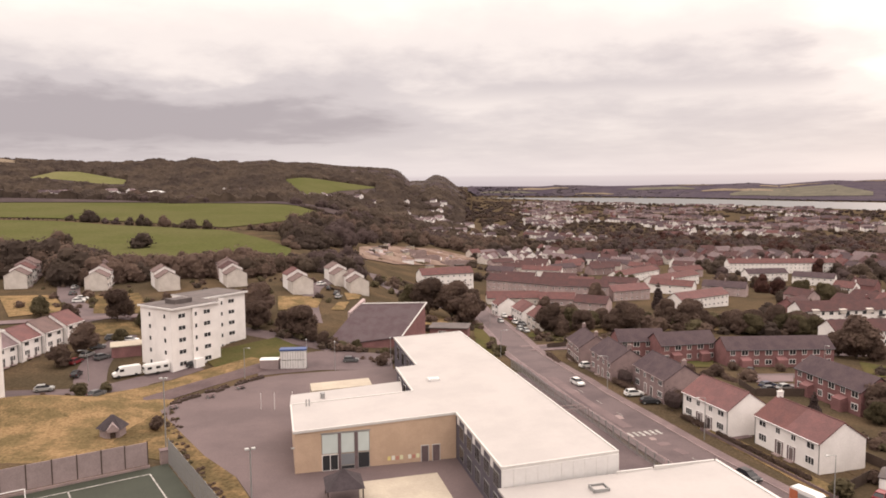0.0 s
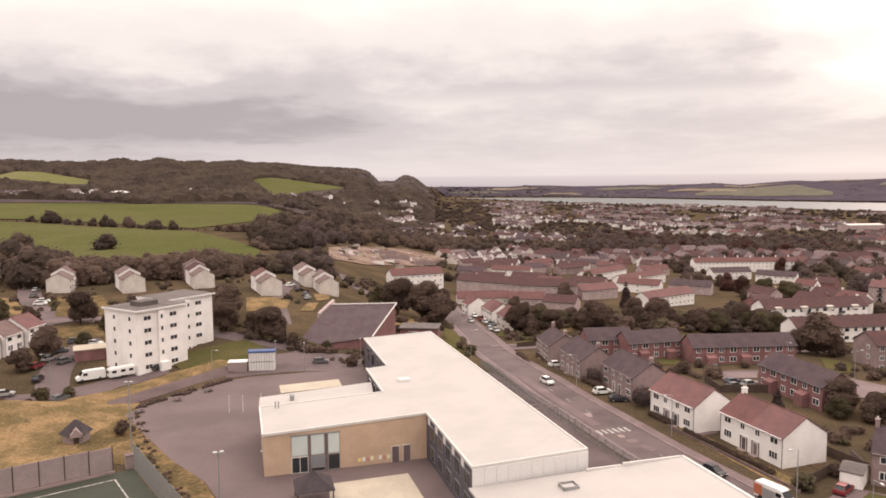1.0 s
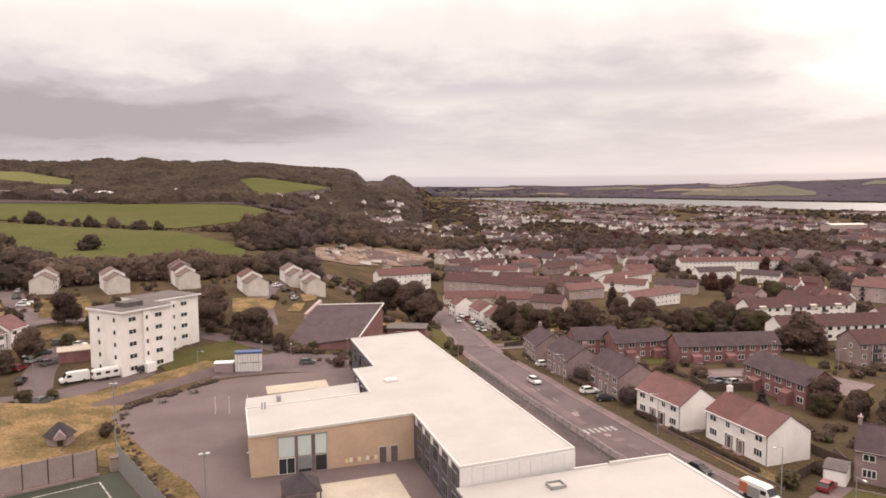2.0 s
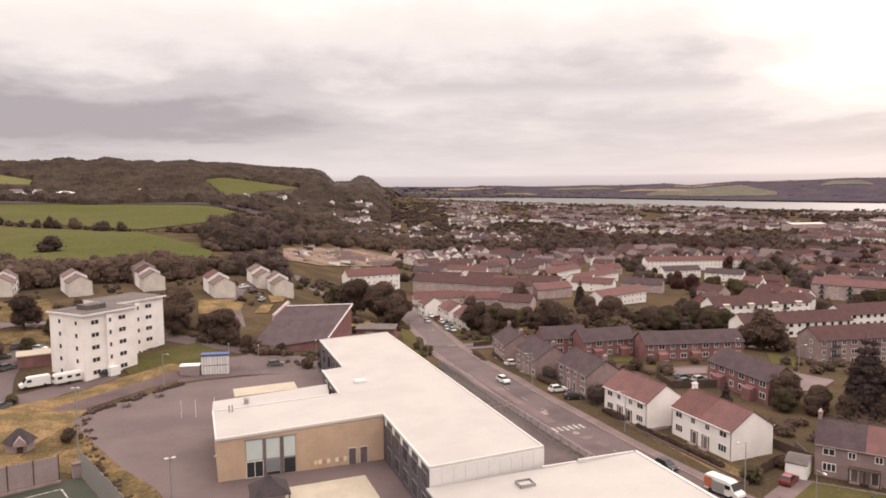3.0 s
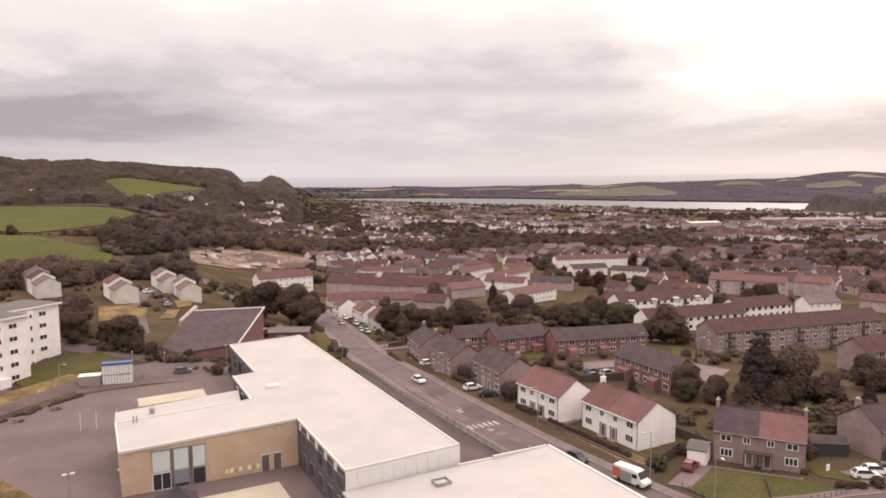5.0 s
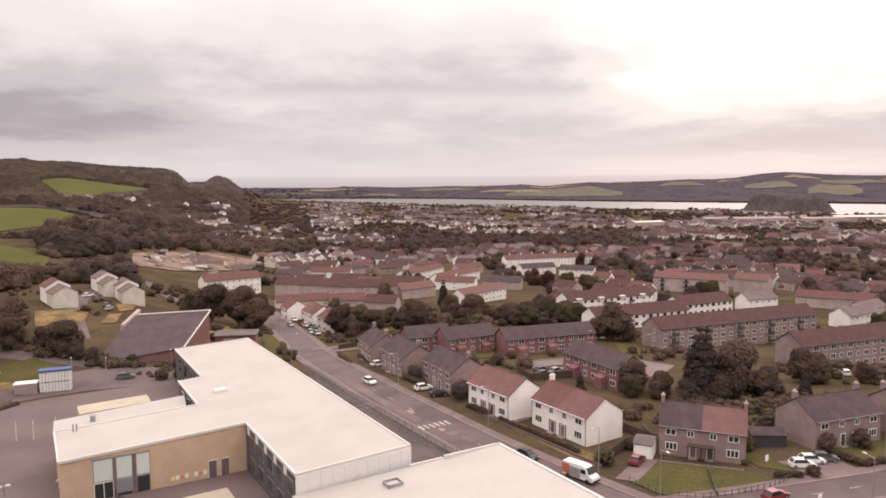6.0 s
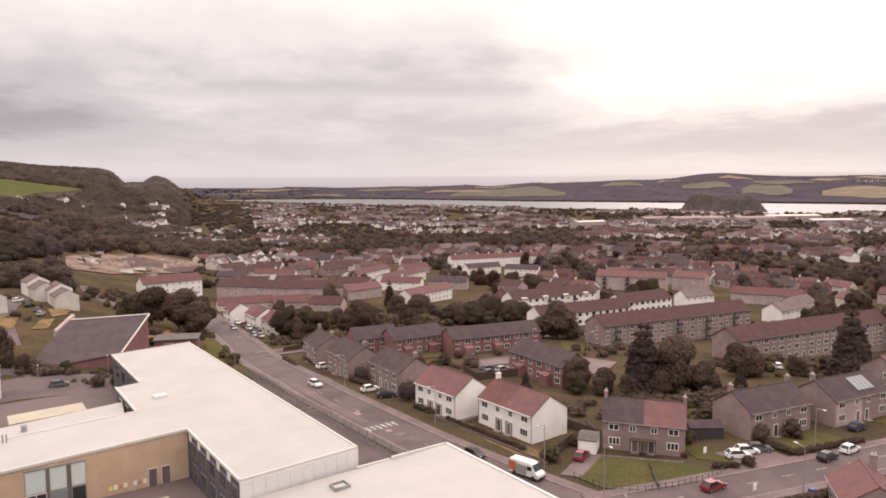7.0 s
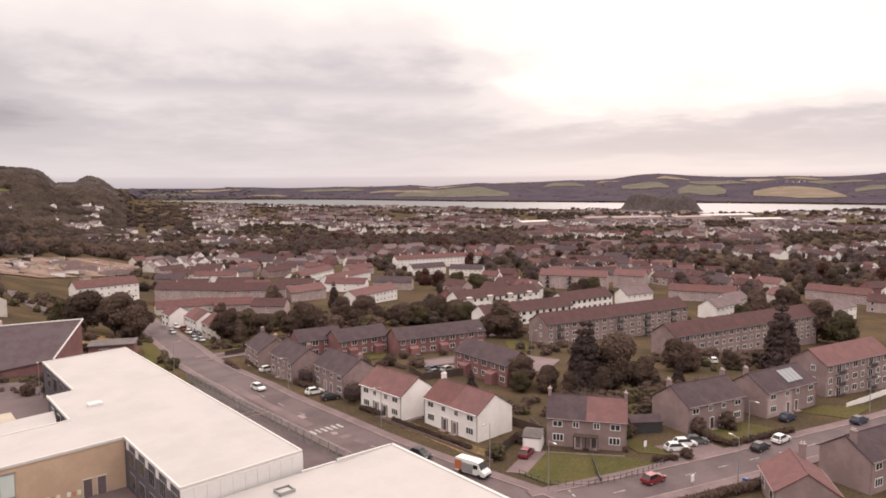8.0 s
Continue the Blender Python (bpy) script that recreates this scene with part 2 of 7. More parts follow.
def glossy(name, colour, rough, metal=0.0, spec=0.35):
    m = bpy.data.materials.new(name)
    m.use_nodes = True
    nodes, links = m.node_tree.nodes, m.node_tree.links
    b = nodes["Principled BSDF"]
    b.inputs["Roughness"].default_value, b.inputs["Metallic"].default_value = rough, metal
    b.inputs["Specular IOR Level"].default_value = spec
    n = nodes.new("ShaderNodeTexNoise")
    n.inputs["Scale"].default_value = 1.3
    mix = nodes.new("ShaderNodeMixRGB")
    mix.inputs[1].default_value = (*colour, 1)
    mix.inputs[2].default_value = (*[c * 0.8 for c in colour], 1)
    links.new(n.outputs[0], mix.inputs[0])
    links.new(mix.outputs[0], b.inputs["Base Color"])
    return m


GLASS = glossy("window_glass", (0.035, 0.036, 0.04), 0.08)
GLAZING = glossy("pale_blue_glazing", (0.52, 0.58, 0.57), 0.2)
CAR_GLASS = glossy("car_glass", (0.02, 0.02, 0.024), 0.06)
LAMPGLASS = glossy("lamp_lens", (0.42, 0.42, 0.41), 0.3)
SOLAR = glossy("solar_panel_glass", (0.20, 0.21, 0.23), 0.3, spec=0.5)
PAINTS = {"white": glossy("white_car_paint", (0.72, 0.71, 0.70), 0.38), "black": glossy("black_car_paint", (0.025, 0.025, 0.028), 0.38),
          "red": glossy("red_car_paint", (0.20, 0.025, 0.03), 0.38), "blue": glossy("blue_car_paint", (0.035, 0.042, 0.075), 0.38),
          "silver": glossy("silver_car_paint", (0.40, 0.40, 0.40), 0.38, 0.4), "grey": glossy("grey_car_paint", (0.10, 0.10, 0.105), 0.38)}
ORANGE = glossy("orange_van_panel", (0.50, 0.15, 0.08), 0.5)
BLUE = glossy("blue_painted_steel", (0.05, 0.09, 0.22), 0.5)
water_mat = bpy.data.materials.new("river_water")
water_mat.use_nodes = True
wb = water_mat.node_tree.nodes["Principled BSDF"]
wb.inputs["Base Color"].default_value, wb.inputs["Roughness"].default_value = (0.05, 0.055, 0.06, 1), 0.5
ripple = water_mat.node_tree.nodes.new("ShaderNodeTexNoise")
ripple.inputs["Scale"].default_value = 0.05
rip = water_mat.node_tree.nodes.new("ShaderNodeBump")
rip.inputs["Strength"].default_value = 0.05
water_mat.node_tree.links.new(ripple.outputs[0], rip.inputs["Height"])
water_mat.node_tree.links.new(rip.outputs[0], wb.inputs["Normal"])


# ---- the lie of the land ----
def smooth(a, b, v):
    t = np.clip((v - a) / (b - a), 0, 1)
    return t * t * (3 - 2 * t)


def shores(az):
    """The near and far bank of the river, by bearing."""
    return (np.interp(az, [4, 6.8, 9, 11, 13, 17.5, 22, 26.6, 31, 35.6, 38, 45, 46.7, 50, 54, 58, 70], [4500, 4100, 3700, 3400, 3150, 2870, 2790, 2600, 2380, 2310, 2340, 2200, 1950, 2090, 2220, 2380, 2500]),
            np.interp(az, [4, 9, 13, 17.6, 22, 26.6, 31, 40, 46, 52, 58, 70], [4780, 4720, 4640, 4400, 3990, 3660, 3470, 3245, 3205, 3115, 2995, 2900]))


def ground_z(x, y):
    """Height of the land: level round the school, falling to the town and river, rising to fields and hills."""
    r = np.hypot(x, y)
    az = np.degrees(np.arctan2(x, y))
    left = np.interp(r, [0, 175, 250, 366, 600, 900, 1200, 1600], [0, 0, 7, 12, 16, 26, 38, 48])
    right = np.interp(r, [0, 165, 250, 400, 600, 900, 1400, 5000], [0, 0, -6, -13, -21, -26, -29, -31])
    w = smooth(5, -14, az) * (1 - smooth(-100, -150, -abs(az)) * 0)
    w = w * (1 - smooth(110, 160, abs(az)))
    z = left * w + right * (1 - w)
    ridge = np.interp(az, [-150, -100, -60, -36, -31.8, -30.2, -26.7, -24.8, -22.9, -21.7, -20.6, -19.2, -17.7, -16.9, -14.8, -13.5, -12.7, -10.5, -8.3, -6.1, -4.3, -3.6, -3.1, -2.7, -1.5, -1.1, -0.6, 0.1, 0.5, 1.0, 1.4, 2.2],
                      [0, 60, 110, 120, 112, 104, 101, 100, 103, 110, 102, 112, 103, 103, 110, 113, 107, 106, 98, 94, 91, 84, 69, 56, 57, 65, 73, 67, 57, 43, 32, 0])
    z = z + np.maximum(ridge - z, 0) * smooth(1150, 1950, r) * np.where(ridge > 0, 1, 0)
    near, across = shores(az)
    river = smooth(near - 20, near + 20, r) * (1 - smooth(across - 20, across + 20, r)) * smooth(1.8, 2.6, az) * (1 - smooth(90, 110, az))
    z = z * (1 - river) - 37 * river
    far = np.interp(az, [-8, 1.4, 5, 8, 9, 11, 13, 16, 18, 20, 22, 23.4, 25.3, 26.2, 28.9, 29.8, 31.2, 33.4, 35.6, 37.8, 39.5, 41.2, 42.5, 43.3, 45.4, 47.4, 50, 52, 54, 55.5, 57.2, 58, 70, 100, 140],
                    [38, 40, 38, 36, 44, 43, 36, 39, 44, 43, 46, 52, 38, 48, 65, 58, 64, 67, 77, 76, 86, 110, 116, 115, 99, 91, 89, 94, 86, 88, 98, 106, 100, 70, 0])
    bank = smooth(0, 1, (r - across) / (4930 - across)) ** 0.75
    return z + (far - z) * bank * smooth(-8, 1, az) * (1 - smooth(110, 150, az))


def gz(x, y):
    return float(ground_z(np.float64(x), np.float64(y)))


def polar(az, r):
    return r * math.sin(radians(az)), r * math.cos(radians(az))


# ---- helpers for meshes ----
def part(name, bm, mat, parent=None, label=""):
    me = bpy.data.meshes.new(name)
    bm.to_mesh(me)
    bm.free()
    for m in (mat if isinstance(mat, (list, tuple)) else [mat]):
        me.materials.append(m)
    ob = new(name, me)
    ob.parent = parent
    return tagged(ob, label)


def again(ob, m, parent):
    """The same piece once more, on the same mesh."""
    o = new(ob.name.split(".")[0], ob.data)
    o.parent, o.matrix_basis = parent, m
    if "label" in ob:
        o["label"] = ob["label"]
    return o


def thing(name, x, y, rot, label, category, group="", z=None, kind=""):
    e = new(name)
    e.matrix_basis = pose(x, y, gz(x, y) if z is None else z, 0, 0, rot)
    e.empty_display_size = 0.5
    return tagged(e, label, category, group, kind)


def box(bm, x0, x1, y0, y1, z0, z1, mi=0):
    v = [bm.verts.new(p) for p in ((x0, y0, z0), (x1, y0, z0), (x1, y1, z0), (x0, y1, z0), (x0, y0, z1), (x1, y0, z1), (x1, y1, z1), (x0, y1, z1))]
    for f in ((3, 2, 1, 0), (4, 5, 6, 7), (0, 1, 5, 4), (1, 2, 6, 5), (2, 3, 7, 6), (3, 0, 4, 7)):
        bm.faces.new([v[i] for i in f]).material_index = mi
    return v


def boxed(*spans):
    bm = bmesh.new()
    for s in spans:
        box(bm, *s)
    return bm


def prism(bm, outline, z0, z1, mi=0):
    """An upright prism; z1 a number, or a function of x, y."""
    top = z1 if callable(z1) else (lambda x, y: z1)
    a = [bm.verts.new((x, y, z0)) for x, y in outline]
    b = [bm.verts.new((x, y, top(x, y))) for x, y in outline]
    n = len(outline)
    bm.faces.new(a[::-1]).material_index = mi
    bm.faces.new(b).material_index = mi
    for i in range(n):
        bm.faces.new((a[i], a[(i + 1) % n], b[(i + 1) % n], b[i])).material_index = mi


def extrude_x(bm, outline, x0, x1, mi=0):
    """A prism along x; outline of (y, z), anticlockwise seen from +x."""
    a = [bm.verts.new((x0, y, z)) for y, z in outline]
    b = [bm.verts.new((x1, y, z)) for y, z in outline]
    n = len(outline)
    bm.faces.new(a[::-1]).material_index = mi
    bm.faces.new(b).material_index = mi
    for i in range(n):
        bm.faces.new((a[i], a[(i + 1) % n], b[(i + 1) % n], b[i])).material_index = mi


def tube(bm, a, b, r0, r1=None, n=8, mi=0):
    r1 = r0 if r1 is None else r1
    a, b = Vector(a), Vector(b)
    q = (b - a).to_track_quat("Z", "Y")
    rings = [[bm.verts.new(p + q @ Vector((math.cos(6.28318 * i / n) * r, math.sin(6.28318 * i / n) * r, 0))) for i in range(n)] for p, r in ((a, r0), (b, r1))]
    for i in range(n):
        bm.faces.new((rings[0][i], rings[0][(i + 1) % n], rings[1][(i + 1) % n], rings[1][i])).material_index = mi
    bm.faces.new(rings[0][::-1]).material_index = mi
    bm.faces.new(rings[1]).material_index = mi


def sheet_mesh(name, xs, ys, zs, mat, label="", category="", kind="structure"):
    """A grid of points (2-D arrays) as one sheet."""
    n, m = xs.shape
    verts = np.stack([xs, ys, zs], -1).reshape(-1, 3)
    i = np.arange(n * m).reshape(n, m)
    faces = np.stack([i[:-1, :-1], i[:-1, 1:], i[1:, 1:], i[1:, :-1]], -1).reshape(-1, 4)
    me = bpy.data.meshes.new(name)
    me.from_pydata(verts.tolist(), [], faces.tolist())
    me.materials.append(mat)
    return tagged(new(name, me), label, category, "", kind)


def lift_of(x, y, up):
    r = np.hypot(x, y)
    return ground_z(x, y) + up + np.maximum(r - 150, 0) * 0.0007


def patch(name, azs, near, far, mat, label, category, up=0.12, n=(40, 14)):
    """A stretch of land between two curves r(az), laid on the ground."""
    a = np.linspace(azs[0], azs[-1], n[0])[:, None]
    f = np.linspace(0, 1, n[1])[None, :]
    r = np.interp(a, azs, near) * (1 - f) + np.interp(a, azs, far) * f
    x, y = r * np.sin(np.radians(a)), r * np.cos(np.radians(a))
    return sheet_mesh(name, x.T, y.T, lift_of(x, y, up).T, mat, label, category)


def strip(name, points, width, mat, label, category, up=0.05, step=4.0, offset=0.0):
    """A road, path or line along a polyline."""
    p = np.array(points, float)
    d = np.r_[0, np.cumsum(np.hypot(*np.diff(p, axis=0).T))]
    s = np.linspace(0, d[-1], max(2, int(d[-1] / step)))
    x, y = np.interp(s, d, p[:, 0]), np.interp(s, d, p[:, 1])
    for _ in range(2):
        if len(x) > 4:
            x[1:-1], y[1:-1] = (x[:-2] + 2 * x[1:-1] + x[2:]) / 4, (y[:-2] + 2 * y[1:-1] + y[2:]) / 4
    tx, ty = np.gradient(x), np.gradient(y)
    k = np.hypot(tx, ty)
    side = np.array([-0.5, -0.25, 0, 0.25, 0.5])[:, None] * width + offset
    gx, gy = x + ty / k * side, y - tx / k * side
    return sheet_mesh(name, gx, gy, lift_of(gx, gy, up), mat, label, category)


def slab(name, outline, mat, label, category, z0=-0.3, z1=0.05, kind="structure"):
    bm = bmesh.new()
    prism(bm, outline, z0, z1)
    bmesh.ops.recalc_face_normals(bm, faces=bm.faces)
    return tagged(part(name, bm, mat), label, category, "", kind)


# ---- ground, river, far fields ----
az_grid = np.radians(np.r_[np.arange(-180, -46, 6), np.arange(-46, 72, 0.4), np.arange(72, 181, 6)])
r_grid = np.r_[0.0, np.arange(20, 260, 12), np.geomspace(260, 1900, 60), np.geomspace(1930, 4990, 80)]
gx, gy = r_grid[:, None] * np.sin(az_grid)[None, :], r_grid[:, None] * np.cos(az_grid)[None, :]
rough_land = ground_z(gx, gy)
sheet_mesh("ground", gx, gy, rough_land, ROUGH, "rough grass land falling to a river and rising to hills", "ground")
wa = np.radians(np.arange(1.5, 100, 1.5))
wr = np.linspace(1900, 4990, 30)
sheet_mesh("water", wr[:, None] * np.sin(wa), wr[:, None] * np.cos(wa), np.full((30, len(wa)), -33.0), water_mat, "wide grey tidal river under an overcast sky", "river")
LOWER = ([-46, -32, -28.6, -25, -21.2, -17.1, -15, -12.2], [372, 352, 346, 342, 340, 342, 346, 354], [740, 691, 661, 605, 564, 522, 464, 388])
UPPER = ([-46, -32, -28.6, -25, -21.1, -17.1, -15.4, -12.8, -10.2, -8.5], [775, 725, 695, 653, 603, 550, 570, 613, 661, 689], [1150, 1060, 1016, 972, 900, 894, 898, 904, 800, 697])
GLADE = ([-12.5, -11.4, -11, -8.3, -5.4], [1405, 1232, 1092, 1332, 1465], [1412, 1455, 1460, 1466, 1474])
HIGH = ([-30.1, -28.5, -27.1, -25.6, -24.2, -23.9], [1440, 1422, 1390, 1346, 1340, 1400], [1450, 1558, 1562, 1490, 1425, 1405])
patch("field", *LOWER, FIELD, "green pasture below a hedge", "field", 0.3)
patch("field", *UPPER, FIELD, "green pasture on the rising hillside", "field", 0.3)
patch("field", *GLADE, FIELD, "small green field between woods on the hill", "field", 1.5)
DULL = material("dry_hill_pasture", (0.135, 0.125, 0.062), vary=0.15, grain=0.3, patch=0.01, second=(0.115, 0.112, 0.05))
DULL.node_tree.nodes["Principled BSDF"].inputs["Specular IOR Level"].default_value = 0.0
patch("field", *HIGH, DULL, "dull green grass field high on the hill", "field", 1.5)
patch("field", [-46, -33, -30], [1600, 1650, 1750], [1990, 1990, 1800], STUBBLE, "pale grass field on the hill crest", "field", 2.0)
patch("building_site", [-6.8, -3.8, -0.6, 2.6], [405, 425, 490, 560], [480, 581, 660, 640], EARTH, "bare earth of a housing site with rubble", "building site", 0.3)
patch("hillside", [-46, -30, -12, -4, 1.8], [1000, 960, 860, 700, 700], [2100, 2080, 2080, 2080, 2080], FLOOR, "dark woodland floor on the hills", "hillside", 0.9, (120, 60))
patch("crag", [-4.2, -3, -1.2, 0.2, 1.6], [1760, 1720, 1700, 1700, 1720], [2090, 2090, 2090, 2090, 2090], STONE, "bare grey crag on the hill end", "hillside", 1.8, (40, 24))
patch("far_bank", list(range(2, 67)), [float(shores(a)[1]) + 22 for a in range(2, 67)], [4930] * 65, HAZED_BANK, "wooded far bank across the river, haze painted into its colour", "hillside", 1.0, (90, 24))
PASTURE = material("distant_pasture", (0.1, 0.092, 0.076), vary=0.15, grain=0.1, patch=0.01, second=(0.125, 0.112, 0.09))
PASTURE.node_tree.nodes["Principled BSDF"].inputs["Specular IOR Level"].default_value = 0.0
rng = random.Random(4)
# bearings, then the share of the way from shore to crest
for a0, a1, f0, f1, grass in ((3, 7.5, .32, .42, 1), (6, 10, .55, .68, 0), (14.5, 19.5, .5, .66, 1), (18.3, 21, .76, .86, 0), (20, 26, .40, .50, 0), (22, 31.2, .18, .58, 1), (24, 28, .66, .74, 0), (34, 37.2, .52, .72, 1), (38, 40, .66, .72, 0), (40, 43.5, .36, .50, 1),
                              (42.6, 45.0, .62, .70, 0), (44.2, 47.6, .22, .44, 1), (45, 49, .50, .60, 1), (48.6, 51.2, .60, .68, 0), (49.5, 55.5, .16, .40, 0), (53, 57, .52, .62, 1), (51.5, 54, .68, .76, 0), (56, 60, .3, .42, 1), (10.5, 13.5, .20, .30, 0), (30, 33, .78, .84, 0), (58, 64, .5, .7, 0)):
    span = np.linspace(a0, a1, 5)
    sh = np.array([float(shores(a)[1]) for a in span])
    jog = [rng.uniform(-.03, .03) for _ in range(10)]
    r0 = [h + (4930 - h) * max(.05, f0 + j) for h, j in zip(sh, jog[:5])]
    r1 = [h + (4930 - h) * (f1 + j) for h, j in zip(sh, jog[5:])]
    r1[0], r1[-1] = r0[0] + (r1[0] - r0[0]) * rng.uniform(.15, .6), r0[-1] + (r1[-1] - r0[-1]) * rng.uniform(.15, .6)
    patch("field", list(span), r0, r1, PASTURE if grass else STUBBLE, "green field across the river" if grass else "pale field across the river", "field", 3.0, (20, 6))

# ---- school ----
school = thing("school", 1.85, 114.0, 13.7, "two-storey school with a broad white flat roof and buff brick hall", "school", z=0)


def roof_z(x, y=0):
    return 7.8 + 0.038 * x


def wall_ring(name, outline, top, mat, label=""):
    bm = bmesh.new()
    prism(bm, outline, -0.3, lambda x, y: roof_z(x) - 0.32 + top)
    bmesh.ops.recalc_face_normals(bm, faces=bm.faces)
    return part(name, bm, mat, school, label)


WING = [(0.15, -23.6), (16.85, -23.6), (16.85, 60.2), (0.15, 60.2), (0.15, 32.4), (-4.2, 32.0), (-4.2, 14.5), (0.15, 14.5)]
wall_ring("wing_wall", WING, 0, DARKWALL, "dark grey brick classroom wing")
wall_ring("hall_wall", [(-26.1, 0.15), (0.1, 0.15), (0.1, 14.45), (-26.1, 14.45)], 0, TAN, "buff brick hall wall")
bm = bmesh.new()
prism(bm, [(0, -23.8), (17, -23.8), (17, 60.4), (0, 60.4), (0, 32.6), (-4.4, 32.2), (-4.4, 14.6), (-26.3, 14.6), (-26.3, 0), (0, 0)],
      7.0, lambda x, y: roof_z(x))
for v in bm.verts:
    if v.co.z == 7.0:
        v.co.z = roof_z(v.co.x) - 0.3
bmesh.ops.recalc_face_normals(bm, faces=bm.faces)
part("roof", bm, MEMBRANE, school, "broad white roof membrane")


def edge(a, b, w=0.22, h=0.12, mat=GUTTER, name="roof_edge"):
    a, b = Vector(a), Vector(b)
    d = (b - a).normalized()
    nrm = Vector((-d.y, d.x)) * w
    bm = bmesh.new()
    prism(bm, [(a.x - nrm.x * .2, a.y - nrm.y * .2), (b.x - nrm.x * .2, b.y - nrm.y * .2), (b.x + nrm.x, b.y + nrm.y), (a.x + nrm.x, a.y + nrm.y)], 0, 1)
    for v in bm.verts:
        v.co.z = roof_z(v.co.x) + (h if v.co.z > 0.5 else -0.28)
    bmesh.ops.recalc_face_normals(bm, faces=bm.faces)
    part(name, bm, mat, school)


for a, b in (((0, -23.8), (17, -23.8)), ((17, -23.8), (17, 60.4)), ((17, 60.4), (0, 60.4)), ((0, 60.4), (0, 32.6)), ((-4.4, 32.2), (-4.4, 14.6)),
             ((-4.4, 14.6), (-26.3, 14.6)), ((-26.3, 14.6), (-26.3, 0)), ((-26.3, 0), (0, 0)), ((0, 0), (0, -23.8))):
    edge(a, b)
# lower roof behind the hall, with its flues
bm = bmesh.new()
prism(bm, [(-26.1, 14.75), (-6.2, 14.75), (-4.6, 25.4), (-25.6, 21.4)], -0.3, lambda x, y: 6.25)
bmesh.ops.recalc_face_normals(bm, faces=bm.faces)
part("rear_wall", bm, TAN, school)
bm = bmesh.new()
prism(bm, [(-26.4, 14.7), (-6.0, 14.7), (-4.5, 25.7), (-26.0, 21.7)], 6.25, 6.5)
bmesh.ops.recalc_face_normals(bm, faces=bm.faces)
part("rear_roof", bm, MEMBRANE, school)
bm = bmesh.new()
prism(bm, [(-21.6, 33.4), (-9.0, 34.8), (-9.0, 40.4), (-21.6, 39.2)], -0.3, 3.6)
bmesh.ops.recalc_face_normals(bm, faces=bm.faces)
part("annexe", bm, SAND, school, "low annexe with a buff roof")
for x, y in ((-23.6, 12.9), (-23.1, 12.9)):
    bm = bmesh.new()
    tube(bm, (x, y, 6.8), (x, y, 8.1), 0.11)
    part("flue", bm, STEEL, school)
bm = bmesh.new()
tube(bm, (-20.4, 18.2, 6.45), (-20.4, 18.2, 7.3), 0.42, 0.42, 12)
tube(bm, (-20.4, 18.2, 7.35), (-20.4, 18.2, 7.6), 0.55, 0.4, 12)
part("vent_cowl", bm, STEEL, school)
# rooflight on the wing
bm = boxed((-0.3, 1.9, 19.2, 21.0, 7.75, 8.25))
part("rooflight", bm, CLAD, school)
bm = boxed((-0.1, 1.7, 19.4, 20.8, 8.25, 8.3))
part("rooflight_pane", bm, GLAZING, school)
# end face of the wing: tall white cladding panels with joints
for i in range(10):
    x0 = 0.0 + i * 1.7
    bm = bmesh.new()
    prism(bm, [(x0 + 0.015, -23.98), (x0 + 1.685, -23.98), (x0 + 1.685, -23.75), (x0 + 0.015, -23.75)], 4.9, lambda x, y: roof_z(x) - 0.3)
    bmesh.ops.recalc_face_normals(bm, faces=bm.faces)
    part("cladding_panel", bm, CLAD, school)


def low_z(x):
    return 5.2 + 0.038 * x


LOW = [(-0.4, -60), (31.2, -60), (31.2, -25.4), (21.9, -25.3), (21.7, -24.9), (16.0, -24.9), (-0.4, -24.1)]
bm = bmesh.new()
prism(bm, LOW, -0.3, lambda x, y: low_z(x) - 0.3)
bmesh.ops.recalc_face_normals(bm, faces=bm.faces)
part("lower_wall", bm, DARKWALL, school, "dark brick wall of the lower block")
bm = bmesh.new()
prism(bm, [(x + (0.2 if x > 5 else -0.2), y) for x, y in LOW], 0, 1)
for v in bm.verts:
    v.co.z = low_z(v.co.x) + (0 if v.co.z > 0.5 else -0.3)
bmesh.ops.recalc_face_normals(bm, faces=bm.faces)
part("lower_roof", bm, MEMBRANE, school, "lower white roof")
bm = boxed((21.6, 31.2, -25.5, -25.2, 5.8, 6.5), (30.95, 31.4, -60, -25.2, 6.0, 6.5))
part("lower_parapet", bm, GUTTER, school)
bm = boxed((16.2, 21.6, -25.1, -24.8, 5.5, 6.12))
part("lower_parapet", bm, GUTTER, school)
# hatch frame lying on the lower roof
bm = boxed((10.6, 12.8, -29.6, -29.5, 5.6, 6.1), (10.6, 12.8, -27.9, -27.8, 5.6, 6.1), (10.6, 10.7, -29.6, -27.8, 5.6, 6.1), (12.7, 12.8, -29.6, -27.8, 5.6, 6.1))
part("roof_hatch", bm, STEEL, school, "steel roof hatch frame")
part("roof_hatch_lid", boxed((10.8, 12.6, -29.4, -28.0, 5.75, 5.85)), MEMBRANE, school)


